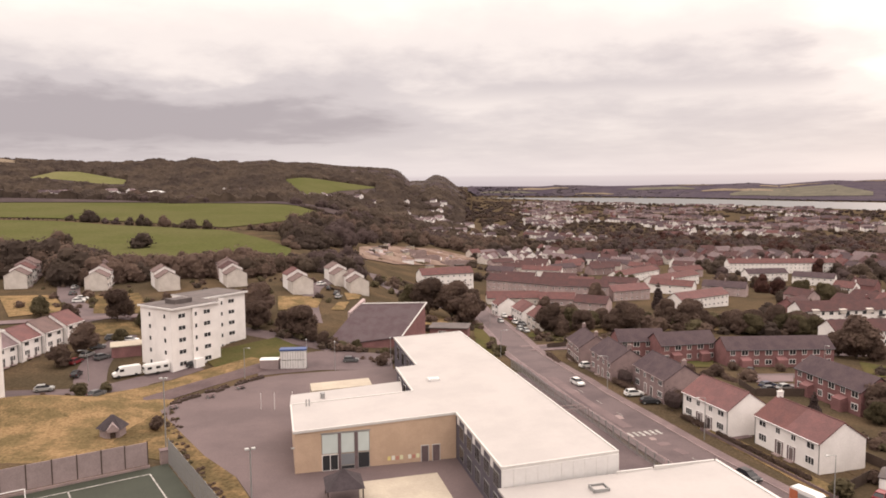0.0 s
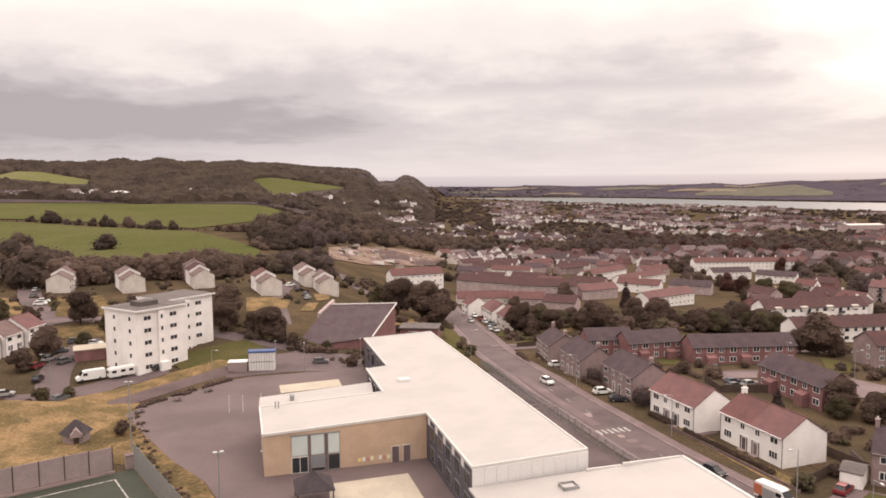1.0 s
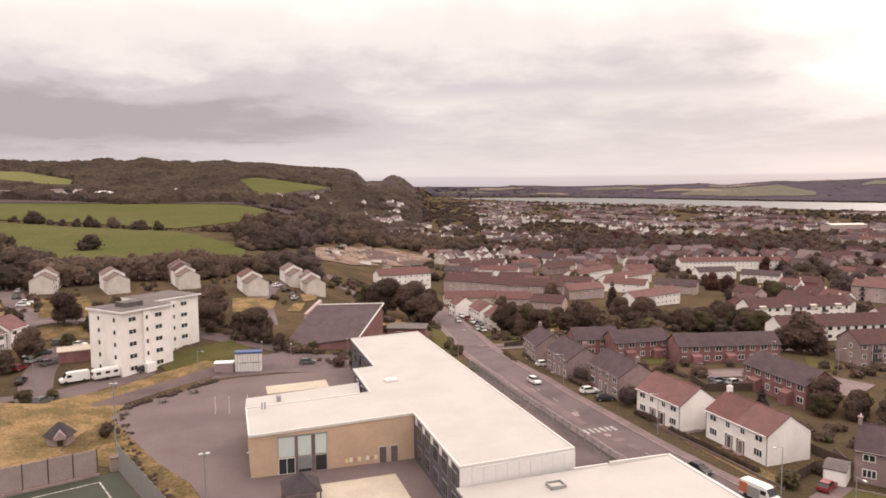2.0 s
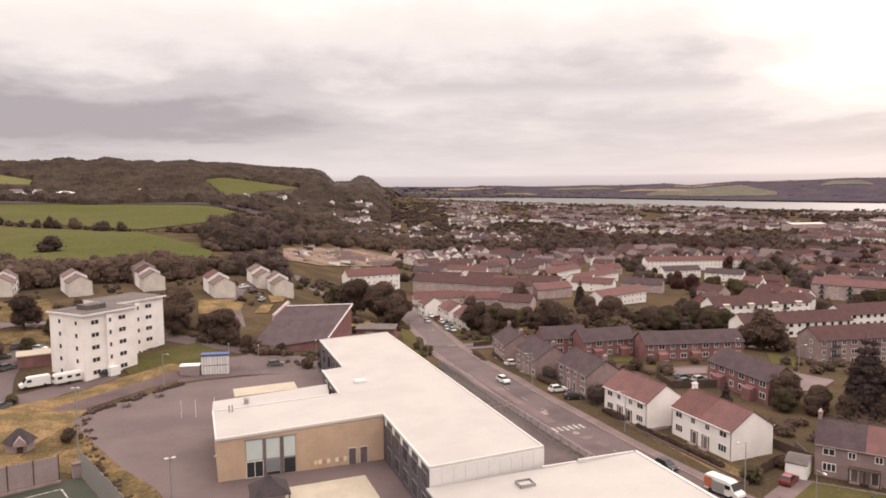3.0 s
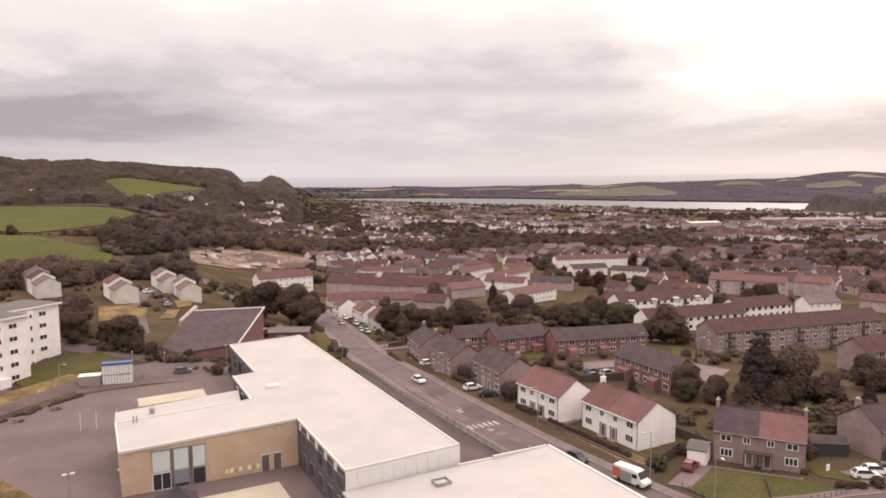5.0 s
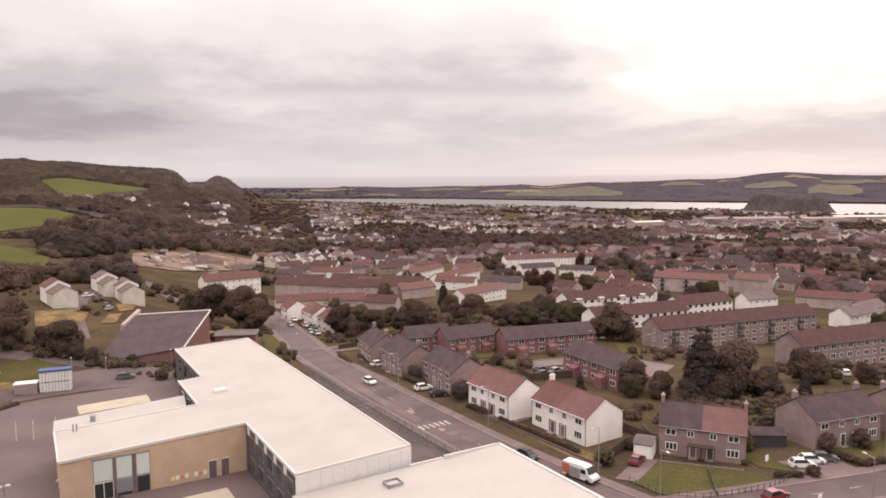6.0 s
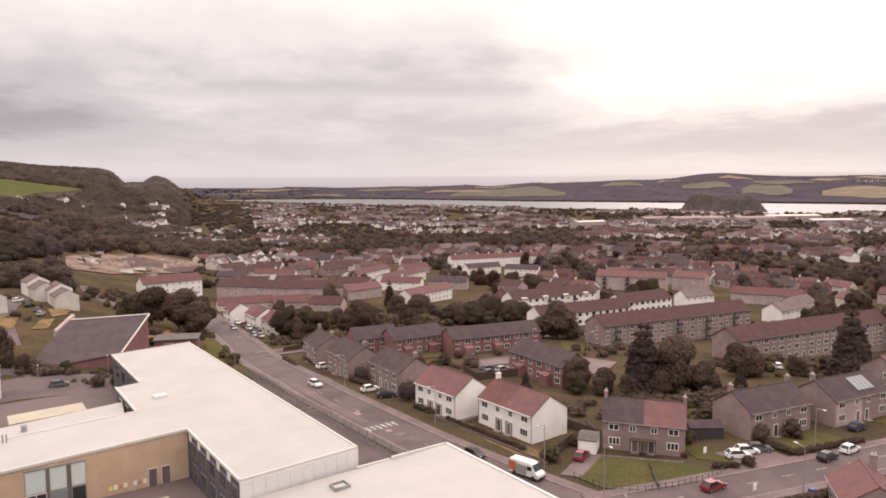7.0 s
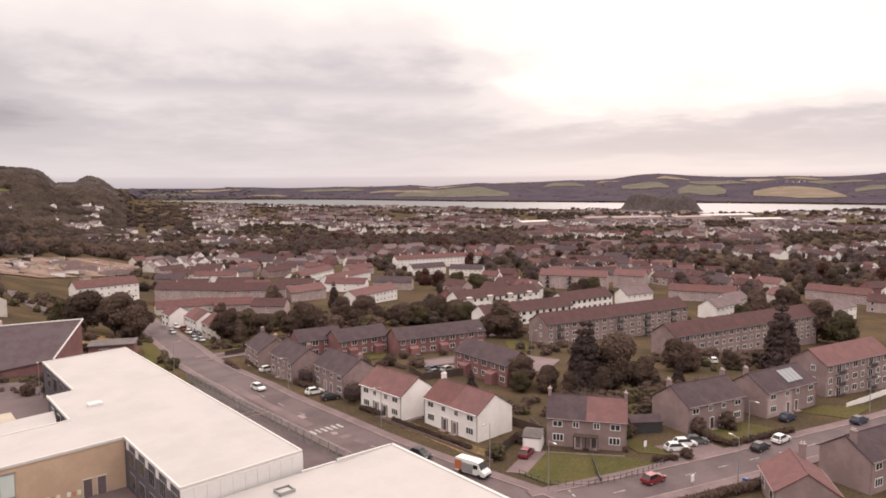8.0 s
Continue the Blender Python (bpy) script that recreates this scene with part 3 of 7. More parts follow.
def opening(x0, x1, z0, z1, y, mat, frame=DARKFRAME, cols=1, rows=1, parent=None, name="window", facing="y"):
    """A window in a wall that faces -y (or -x): a frame with bars, a pane set back in it."""
    w = 0.09

    def put(bm, a0, a1, b0, b1, c0, c1):
        if facing == "y":
            box(bm, a0, a1, y - b1, y - b0, c0, c1)
        else:
            box(bm, y - b1, y - b0, a0, a1, c0, c1)
    bm = bmesh.new()
    put(bm, x0, x1, 0.0, 0.07, z0, z1)
    f = part(name, bm, frame, parent)
    pw, ph = (x1 - x0 - w * (cols + 1)) / cols, (z1 - z0 - w * (rows + 1)) / rows
    for i in range(cols):
        for j in range(rows):
            a0, c0 = x0 + w + i * (pw + w), z0 + w + j * (ph + w)
            bm = bmesh.new()
            put(bm, a0, a0 + pw, 0.02, 0.078, c0, c0 + ph)
            part("pane", bm, mat, f)
    return f


# tall glazed screen of the hall: pale upper blinds, dark doors below
for k, (x0, x1) in enumerate(((-21.9, -19.3), (-18.9, -16.7), (-16.2, -14.3))):
    opening(x0, x1, 2.75, 6.05, 0.15, GLAZING, STEEL, 1, 1, school, "upper_glazing")
    if k == 1:
        opening(x0, x1, 0.75, 2.65, 0.15, SOLAR, STEEL, 1, 1, school, "glazed_panel")
        opening(x0, x1, 0.05, 0.7, 0.15, GLASS, STEEL, 1, 1, school, "glazed_panel")
    else:
        opening(x0, x1, 0.05, 2.65, 0.15, GLASS, FRAME if k == 0 else STEEL, 2 if k == 0 else 1, 1, school, "glazed_door")
for x0, x1 in ((-19.3, -18.9), (-16.7, -16.2)):
    part("glazing_post", boxed((x0, x1, 0.0, 0.14, 0, 6.1)), GREYROOF, school, "grey metal post between the glazing")
part("glazing_head", boxed((-22.05, -14.15, -0.02, 0.14, 6.1, 6.25)), STEEL, school)
for x in (-5.8, -3.9):
    part("door", boxed((x, x + 1.15, 0.02, 0.14, 0, 2.7)), GREYROOF, school, "dark grey metal door")
    part("door_frame", boxed((x - .1, x, 0.0, 0.14, 0, 2.8), (x + 1.15, x + 1.25, 0.0, 0.14, 0, 2.8), (x, x + 1.15, 0.0, 0.14, 2.7, 2.8)), GUTTER, school)
# windows of the classroom side, with white spandrels, facing the yard
for i in range(5):
    y0 = -22.6 + i * 4.5
    for z0 in (0.9, 4.2):
        opening(y0, y0 + 2.6, z0, z0 + 2.2, 0.15, GLASS, STEEL, 3, 1, school, "window", "x")
    part("spandrel", boxed((0.07, 0.16, y0 + 2.7, y0 + 3.9, 6.2, 7.4)), CLAD, school, "white wall panel")
for y0 in (17.0, 22.0, 27.0):
    opening(y0, y0 + 2.4, 4.0, 6.4, -4.2, GLASS, FRAME, 2, 1, school, "window", "x")
for y0 in (35, 41, 47, 53):
    opening(y0, y0 + 3.2, 3.6, 6.6, 0.15, GLASS, STEEL, 2, 1, school, "window", "x")


# ---- houses ----
def window_mesh(w, h, cols, frame):
    f = part("window", boxed((-w / 2, w / 2, -0.05, 0, 0, h)), frame)
    t = 0.11
    pw = (w - t * (cols + 1)) / cols
    panes = []
    for i in range(cols):
        x0 = -w / 2 + t + i * (pw + t)
        panes.append(part("pane", boxed((x0, x0 + pw, -0.056, -0.01, t, h - t)), GLASS, f))
    return f, panes


WINDOW_KITS = {}


def put_window(parent, x, y, z, turn, w=1.5, h=1.2, cols=2, frame=None):
    """A framed window on a wall at x, y (outer face), sill at z; turn: degrees, 0 faces -y."""
    key = (w, h, cols, (frame or FRAME).name)
    m = pose(x, y, z, 0, 0, turn)
    if key not in WINDOW_KITS:
        f, panes = window_mesh(w, h, cols, frame or FRAME)
        f.parent, f.matrix_basis = parent, m
        WINDOW_KITS[key] = (f.data, [p.data for p in panes])
        return
    frame_mesh, pane_meshes = WINDOW_KITS[key]
    f = new("window", frame_mesh)
    f.parent, f.matrix_basis = parent, m
    for me in pane_meshes:
        new("pane", me).parent = f


def gable_walls(L, D, he, rise, mat, parent, label=""):
    bm = bmesh.new()
    extrude_x(bm, [(-D / 2, -1.5), (D / 2, -1.5), (D / 2, he), (0, he + rise), (-D / 2, he)], -L / 2, L / 2)
    return part("wall", bm, mat, parent, label)


def gable_roof(L0, L1, D, he, rise, mat, parent, over=0.35, label="", name="roof"):
    """Both slopes of a roof between x = L0 and L1, as a bent slab."""
    k = rise / (D / 2)
    t = 0.16
    e = D / 2 + over
    z0 = he - over * k + 0.06
    top = he + rise + 0.06
    bm = bmesh.new()
    extrude_x(bm, [(-e, z0), (0, top), (e, z0), (e, z0 + t), (0, top + t), (-e, z0 + t)], L0, L1)
    bmesh.ops.recalc_face_normals(bm, faces=bm.faces)
    return part(name, bm, mat, parent, label)


def chimney(x, y, z0, z1, mat, parent, w=0.55, d=0.9, pots=2):
    bm = boxed((x - w / 2, x + w / 2, y - d / 2, y + d / 2, z0, z1 - 0.18), (x - w / 2 - .06, x + w / 2 + .06, y - d / 2 - .06, y + d / 2 + .06, z1 - 0.18, z1))
    c = part("chimney", bm, mat, parent)
    for i in range(pots):
        bm = bmesh.new()
        py = y + (i - (pots - 1) / 2) * 0.4
        tube(bm, (x, py, z1), (x, py, z1 + 0.35), 0.12, 0.10, 8)
        part("chimney_pot", bm, CREAM, c)


def semi(x, y, rot, L, D, he, wall, roofs, label, chimneys=(), rise=None, gutters=True, front="semi", back=True, name="house", porch=None):
    """A two-storey pair of houses; its front faces local -y."""
    rise = rise or D * 0.33
    if D == 7.5:
        D, k = 8.8, 0.65
        x, y, rise = x - math.sin(radians(rot)) * k, y + math.cos(radians(rot)) * k, 2.85
    h = thing(name, x, y, rot, label, "house", "houses by the road")
    gable_walls(L, D, he, rise, wall, h)
    k = len(roofs)
    cuts = np.linspace(-L / 2 - 0.15, L / 2 + 0.15, k + 1)
    for i in range(k):
        gable_roof(cuts[i], cuts[i + 1], D, he, rise, roofs[i], h)
    bm = bmesh.new()
    tube(bm, (-L / 2 - .12, 0, he + rise + .22), (L / 2 + .12, 0, he + rise + .22), 0.11, n=6)
    part("ridge_tile", bm, roofs[0], h)
    if gutters:
        for s in (-1, 1):
            bm = bmesh.new()
            yy = s * (D / 2 + 0.40)
            tube(bm, (-L / 2, yy, he - .02), (L / 2, yy, he - .02), 0.075, n=6)
            part("gutter", bm, FRAME if wall is WHITE else KERB, h)
        for s in (-1, 1):
            bm = bmesh.new()
            tube(bm, (s * (L / 2 - .12), -D / 2 - .08, 0), (s * (L / 2 - .12), -D / 2 - .08, he - .05), 0.045, n=6)
            part("downpipe", bm, DARKFRAME if wall is WHITE else GREY, h)
    up, down = he - 1.45, 0.95
    back = back and math.hypot(x, y) < 170
    q = L / 4
    for s in (-1, 1):
        put_window(h, s * (L / 2 - 1.9), -D / 2, up, 0, 1.7, 1.1, 2)
        put_window(h, s * 1.75, -D / 2, up, 0, 1.1, 1.1, 2)
        put_window(h, s * (L / 2 - 2.0), -D / 2, down, 0, 1.9, 1.3, 3)
        d0 = s * 1.35
        bm = boxed((d0 - .45, d0 + .45, -D / 2 - .05, -D / 2, 0.15, 2.2))
        dr = part("door", bm, DOOR, h)
        part("door_frame", boxed((d0 - .55, d0 - .45, -D / 2 - .07, -D / 2, 0.15, 2.3), (d0 + .45, d0 + .55, -D / 2 - .07, -D / 2, .15, 2.3), (d0 - .45, d0 + .45, -D / 2 - .07, -D / 2, 2.2, 2.3)), FRAME, dr)
        bm = boxed((d0 - .8, d0 + .8, -D / 2 - 0.9, -D / 2, 0, 0.15))
        part("doorstep", bm, KERB, h)
        if porch:
            e0 = d0 + s * .02
            # no real recess: a flat grey panel gives the porch its inner shade
            part("porch_recess", boxed((e0 - .95, e0 + .95, -D / 2 - .03, -D / 2, .15, 2.45)), PAVING, h, "flat grey panel coloured as the shaded inside of a porch")
            part("porch_post", boxed((e0 - 1.03, e0 - .95, -D / 2 - .09, -D / 2, .15, 2.53), (e0 + .95, e0 + 1.03, -D / 2 - .09, -D / 2, .15, 2.53), (e0 - .95, e0 + .95, -D / 2 - .09, -D / 2, 2.45, 2.53)), WHITE, h)
        if back:
            put_window(h, s * (L / 2 - 2.2), D / 2, up, 180, 1.5, 1.1, 2)
            put_window(h, s * (L / 2 - 2.4), D / 2, down, 180, 1.5, 1.2, 2)
    for cx, cy in chimneys:
        zc = he + rise * (1 - abs(cy) / (D / 2))
        chimney(cx, cy, zc - 0.5, he + rise + 1.2, wall, h)
    return h


semi(59.8, 114.5, -74.6, 14.6, 7.5, 4.9, WHITE, (MAROON_TILE, RED_TILE), "white rendered pair of houses under a red tiled roof", ((-6.9, 0.3),), porch=True)
semi(52.0, 129.9, -72.5, 12.9, 7.5, 4.9, WHITE, (RED_TILE,), "white rendered house pair with a red tiled roof beside the road", porch=True)
semi(47.6, 149.9, -79.0, 14.0, 7.5, 4.9, GREY, (SLATE,), "grey roughcast house pair with a dark roof", ((6.6, 0.0),))
semi(41.2, 167.0, -82.0, 14.0, 7.5, 4.9, GREY, (SLATE,), "grey roughcast house pair near the junction", ((6.6, 0.0),))
semi(38.4, 186.9, -85.1, 12.0, 7.5, 4.9, GREY, (SLATE,), "grey roughcast corner house at the junction", ((5.6, 0.0), (-5.6, 0.0)))
semi(75.9, 98.7, -39.8, 13.5, 7.5, 4.9, GREY, (SLATE, RED_TILE), "grey house pair, roof half dark and half red", ((-6.6, 0.0), (6.6, 0.0)))
semi(101.4, 97.1, 2.8, 15.0, 7.5, 4.9, GREY, (SLATE,), "grey roughcast house pair behind a driveway", ((-7.2, 0.6), (7.2, 0.6)))
g3 = semi(121.6, 97.1, 5.5, 16.2, 7.5, 4.9, GREY, (SLATE,), "grey house pair with solar panels on its roof", ((-7.8, 0.6),))
semi(34.9, 250.2, -79.2, 10.0, 7.5, 4.9, CREAM, (MAROON_TILE,), "cream house with a red roof past the junction")
semi(24.5, 286.6, -76.0, 8.0, 7.5, 4.9, WHITE, (MAROON_TILE,), "small white house by the far road")
semi(31.5, 268.0, -78.0, 13.0, 7.5, 4.9, WHITE, (RED_TILE, MAROON_TILE), "white house pair with a red and maroon roof")


# ---- brick terraces and flats ----
def block(x, y, rot, L, D, he, floors, wall, roof, label, pitch=0.33, bay=3.0, balconies=False, chimneys=0, gable_windows=False, name="flats", category="flats", dark=None, porches=0, dormers=0):
    """A long terrace or block of flats with a window grid; its front faces local -y."""
    rise = D * pitch
    near = math.hypot(x, y) < 250
    small = .62 if math.hypot(x, y) > 300 else 1.0
    b = thing(name, x, y, rot, label, category, "housing blocks")
    gable_walls(L, D, he, rise, wall, b)
    gable_roof(-L / 2 - .25, L / 2 + .25, D, he, rise, roof, b)
    bm = bmesh.new()
    tube(bm, (-L / 2, -D / 2 - .40, he - .03), (L / 2, -D / 2 - .40, he - .03), 0.09, n=6)
    part("gutter", bm, DARKFRAME, b)
    n = max(2, int(L / bay))
    step = L / n
    fh = he / floors
    for f in range(floors):
        for i in range(n):
            cx = -L / 2 + step * (i + 0.5)
            if balconies and i % 4 == 1:
                bm = boxed((cx - 1.3, cx + 1.3, -D / 2 - 0.9, -D / 2, f * fh + 0.2, f * fh + 0.32))
                bal = part("balcony", bm, KERB, b)
                bm = boxed((cx - 1.3, cx + 1.3, -D / 2 - 0.93, -D / 2 - 0.87, f * fh + 0.35, f * fh + 1.2))
                part("railing", bm, DARKFRAME, bal)
                put_window(b, cx, -D / 2, f * fh + 0.35, 0, 1.7, 2.0, 2 if near else 1)
            else:
                put_window(b, cx, -D / 2, f * fh + 1.0, 0, (1.8 if i % 2 else 1.3) * small, 1.35 * small, 2 if near else 1)
            if i % 3 == 0 and near:
                put_window(b, cx, D / 2, f * fh + 1.0, 180, 1.5, 1.25, 2)
        if gable_windows:
            for s in (-1, 1):
                put_window(b, s * L / 2, -D * 0.15, f * fh + 1.0, 90 * s, 1.1, 1.2, 2)
    for i in range(porches):
        cx = -L / 2 + L * (i + 0.5) / porches
        bm = bmesh.new()
        extrude_x(bm, [(-D / 2 - 1.6, 0), (-D / 2, 0), (-D / 2, 3.0), (-D / 2 - 1.6, 2.5)], cx - 1.3, cx + 1.3)
        part("porch", bm, wall, b)
    for i in range(dormers):
        cx = -L / 2 + L * (i + 0.5) / dormers
        bm = bmesh.new()
        extrude_x(bm, [(-D / 2 - .45, he - .9), (-D / 2 + 1.2, he - .9), (-D / 2 + 1.2, he + .75), (-D / 2 - .45, he + .5)], cx - 1.3, cx + 1.3)
        bmesh.ops.recalc_face_normals(bm, faces=bm.faces)
        part("eaves_dormer", bm, CREAM, b)
    for i in range(chimneys):
        chimney(-L / 2 + L * (i + 0.5) / chimneys, 0, he + rise - 0.4, he + rise + 1.2, WHITE if wall is WHITE else GREY, b, 0.6, 1.2, 3)
    return b


block(54.3, 195.5, 3.0, 13.0, 8, 4.9, 2, BRICK, SLATE, "red-brown brick terrace with a dark roof", name="terrace", category="terrace")
block(65.1, 191.2, 12.0, 16.5, 8, 4.9, 2, BRICK, SLATE, "red-brown brick terrace behind the grey houses", name="terrace", category="terrace", porches=2)
block(87.7, 185.7, 2.0, 28.5, 8, 4.9, 2, BRICK, SLATE, "long red-brown brick terrace with a dark roof", name="terrace", category="terrace", porches=3)
block(82.7, 143.8, -80.0, 19.3, 8, 4.9, 2, BRICK, SLATE, "brick terrace with a dark roof beside tall trees", name="terrace", category="terrace", porches=2)
block(148.9, 258.0, 6.2, 41.6, 9, 7.6, 3, WHITE, BROWN_TILE, "white three-storey flats with a brown roof", balconies=True, gable_windows=True, dormers=4)
block(144.3, 227.6, 5.5, 41.5, 9, 5.2, 2, WHITE, BROWN_TILE, "white two-storey flats with a brown tiled roof")
block(176.5, 234.1, 9.0, 27.0, 9, 7.4, 3, WHITE, BROWN_TILE, "white flats with a brown roof stepping uphill")
block(153.4, 186.5, 4.6, 62.9, 9, 7.6, 3, GREY, BROWN_TILE, "long grey three-storey flats with balconies", balconies=True, gable_windows=True)
block(173.8, 152.3, 3.9, 64.4, 9, 7.6, 3, GREY, BROWN_TILE, "long grey three-storey flats behind tall conifers")
block(241.6, 327.7, -46.4, 37.8, 9, 7.6, 3, PALE, RED_TILE, "pale flats with a bright red roof", balconies=True)
block(271.6, 314.7, -57.7, 17.5, 9, 7.6, 3, PALE, RED_TILE, "short pale flats with a red roof")
block(247.9, 519.3, -0.2, 77.9, 9, 7.6, 3, WHITE, MAROON_TILE, "long white flats with maroon roof and chimneys", chimneys=8)
block(208.4, 456.8, 8.0, 27.6, 8, 5, 2, WHITE, SLATE, "white terrace with a dark roof", name="terrace", category="terrace")
block(226.8, 430.1, -40.0, 23.2, 8, 5, 2, WHITE, SLATE, "white gabled terrace with a dark roof", name="terrace", category="terrace")
block(115.1, 317.2, 33.0, 33.0, 8, 5, 2, WHITE, RED_TILE, "white terrace with a bright red roof among trees", name="terrace", category="terrace")
block(122.5, 452.1, 44.0, 48.0, 8, 5, 2, WHITE, MAROON_TILE, "white terrace with maroon roof on the slope", name="terrace", category="terrace")
block(136.2, 418.6, 40.0, 46.0, 8, 5, 2, WHITE, MAROON_TILE, "white gabled terrace with maroon roof", name="terrace", category="terrace")
block(41.0, 358.8, -36.0, 39.4, 9, 7.6, 3, PALE, BROWN_TILE, "long pale grey flats with a brown roof")
block(65.4, 338.1, -14.7, 27.0, 9, 7.6, 3, PALE, BROWN_TILE, "pale grey flats with a brown roof by the trees")
block(90.0, 345.0, 24.0, 22.0, 8, 5, 2, PALE, RED_TILE, "low terrace with a bright red roof", name="terrace", category="terrace")
block(0.7, 366.0, 22.0, 28.5, 9, 7.6, 3, WHITE, MAROON_TILE, "white flats with a maroon roof near the building site")
block(149.1, 102.3, 4.0, 24.0, 8.5, 7.6, 3, GREY, RED_TILE, "grey three-storey flats with a red roof and balconies", balconies=True, gable_windows=True)
block(224.5, 257.7, 1.4, 16.2, 8, 5, 2, WHITE, GREYROOF, "white house row with a pale grey roof", name="terrace", category="terrace")
block(227.5, 209.1, 14.0, 20.0, 8, 5, 2, WHITE, GREYROOF, "white house row with a grey roof", name="terrace", category="terrace")
block(248.0, 222.0, 14.0, 16.0, 8, 5, 2, CREAM, GREYROOF, "cream house row with a grey roof", name="terrace", category="terrace")
block(263.9, 185.0, 8.2, 21.0, 8, 5, 2, WHITE, GREYROOF, "white house row with a grey hipped roof", name="terrace", category="terrace")
block(262.9, 252.8, -50.0, 30.7, 8, 5, 2, PALE, MAROON_TILE, "pale terrace with a maroon roof", name="terrace", category="terrace")
block(327.3, 226.6, -75.0, 29.3, 8, 5, 2, PALE, MAROON_TILE, "grey terrace with a patched maroon roof", name="terrace", category="terrace")


block(32.0, 327.0, 2.0, 24.0, 8, 3.2, 1, CREAM, MAROON_TILE, "low row of cottages with a maroon roof", bay=4, name="terrace", category="terrace")
block(52.0, 322.0, -8.0, 16.0, 8, 3.2, 1, PALE, MAROON_TILE, "low cottages with a faded maroon roof", bay=4, name="terrace", category="terrace")
block(63.0, 296.0, -30.0, 14.0, 8, 4.6, 2, PALE, BROWN_TILE, "pale house row beside tall trees", bay=4, name="terrace", category="terrace")
row_rng = random.Random(61)
for k, r in enumerate((398, 424, 450, 476, 503, 531, 560)):
    az = 3.6 + (k % 3) * 1.1
    while az < 20.5 - k * .35:
        L = row_rng.uniform(14, 28)
        mid = az + math.degrees(L / 2 / r)
        x, y = polar(mid, r + row_rng.uniform(-4, 4))
        clash = any(abs(mid - a) < w and abs(r - q) < 34 for a, q, w in ((15.1, 468, 5.0), (18.0, 440, 5.0), (19.9, 337, 6.0), (24.5, 500, 5.5)))
        if not clash and row_rng.random() < .9:
            block(x, y, -mid + row_rng.choice((-16, -16, 38)) + row_rng.uniform(-7, 7), L, 8, 4.8, 2, row_rng.choice((PALE, WHITE, PALE, GREY, CREAM)), row_rng.choice((BROWN_TILE, MAROON_TILE, BROWN_TILE, SLATE)),
                  "close-built terrace with a brown tiled roof", bay=6.2, name="terrace", category="terrace", chimneys=1)
        az = mid + math.degrees(L / 2 / r) + row_rng.uniform(.5, 1.0)


# ---- five-storey flats on the west side ----
def tower(x, y, rot, label):
    """Two staggered blocks; the origin is the corner of the first, whose fronts face -y and -x."""
    b = thing("tower_flats", x, y, rot, label, "flats", "five-storey flats")
    he = 15.3
    for i, (x0, x1, y0, y1) in enumerate(((0, 14.1, 0, 12.4), (14.1, 29.1, 7.9, 19.6))):
        part("wall", boxed((x0, x1, y0, y1, -2.5, he)), WHITE, b)
        part("stair_bay", boxed((x0 + 5.6, x0 + 7.4, y0 - 0.6, y0 - 0.003, -2.5, he - 0.25)), WHITE, b)
        part("roof_slab", boxed((x0 - (.5 if i == 0 else -.01), x1 + (.5 if i else 0), y0 - .8, y1 + .5, he, he + 0.4)), CLAD, b, "white roof edge")
        part("roof", boxed((x0 - (.2 if i == 0 else -.1), x1 + (.2 if i else 0), y0 - .5, y1 + .2, he + .4, he + .47)), FELT, b)
        for f in range(5):
            z = f * 2.96 + 1.1
            for c, w in ((x0 + 2.9, 2.1), (x0 + 6.5, 0.8), (x0 + 10.2, 2.1)):
                put_window(b, c, y0 - (.6 if w < 1 else 0), z, 0, w, 1.2, 2 if w > 1 else 1, FRAME)
            for c in ((y0 + 2.6, y0 + 8.6) if i == 0 else ()):
                put_window(b, x0, c, z, -90, 1.0, 1.2, 1, FRAME)
    part("tank_room", boxed((4, 9, 4, 8, he + .4, he + 1.6)), FELT, b)
    part("porch", boxed((5.2, 7.8, -1.8, -0.6, -1, 2.4)), FRAME, b)


tower(-65.5, 168.0, 56.0, "white five-storey flats with a grey flat roof")
tower(-102.3, 117.4, 56.0, "white five-storey flats at the estate entrance")
# stepped terrace with red roofs
TERRACE = []
for i in range(5):
    TERRACE.append((-110.5 + i * 1.6, 160.5 + i * 7.5, (2, 1, 0, 3, 0)[i]))
FADED = material("faded_brown_tiles", (0.1485, 0.096, 0.09), vary=0.16, grain=6, patch=0.4, second=(0.1232, 0.082, 0.078), courses=5)
for x, y, k in TERRACE:
    semi(x, y, 84.0, 7.4, 7.5, 4.7, WHITE, ((RED_TILE, GREYROOF, MAROON_TILE, FADED)[k],), "white stepped terrace house with a tiled roof", name="terrace_house")
for x, y, lean, n, tones in ((-154.6, 253.7, -13, 3, (FADED, MAROON_TILE)), (-125.1, 252.6, -11, 3, (FADED, FADED)), (-99.2, 254.1, 10, 2, (FADED, FADED)), (-77.2, 262.9, 11, 3, (FADED, BROWN_TILE)),
                             (-50.4, 252.1, 14, 2, (FADED, MAROON_TILE)), (-40.4, 283.6, 16, 2, (FADED, FADED)), (-32.6, 273.1, 13, 2, (FADED, FADED))):
    rot = 90 - math.degrees(math.atan2(x, y)) + lean
    d = radians(rot)
    for i in range(n):
        home = semi(x + math.cos(d) * (4 + 8.1 * i), y + math.sin(d) * (4 + 8.1 * i), rot, 8.0, 7.4, 4.7, (CREAM, WHITE, PALE)[i % 3], (tones[i % 2],),
                    "pale gabled house with a faded brown roof below the fields", name="gabled_house", gutters=False, rise=2.1)
        home.location.z += .9 * i

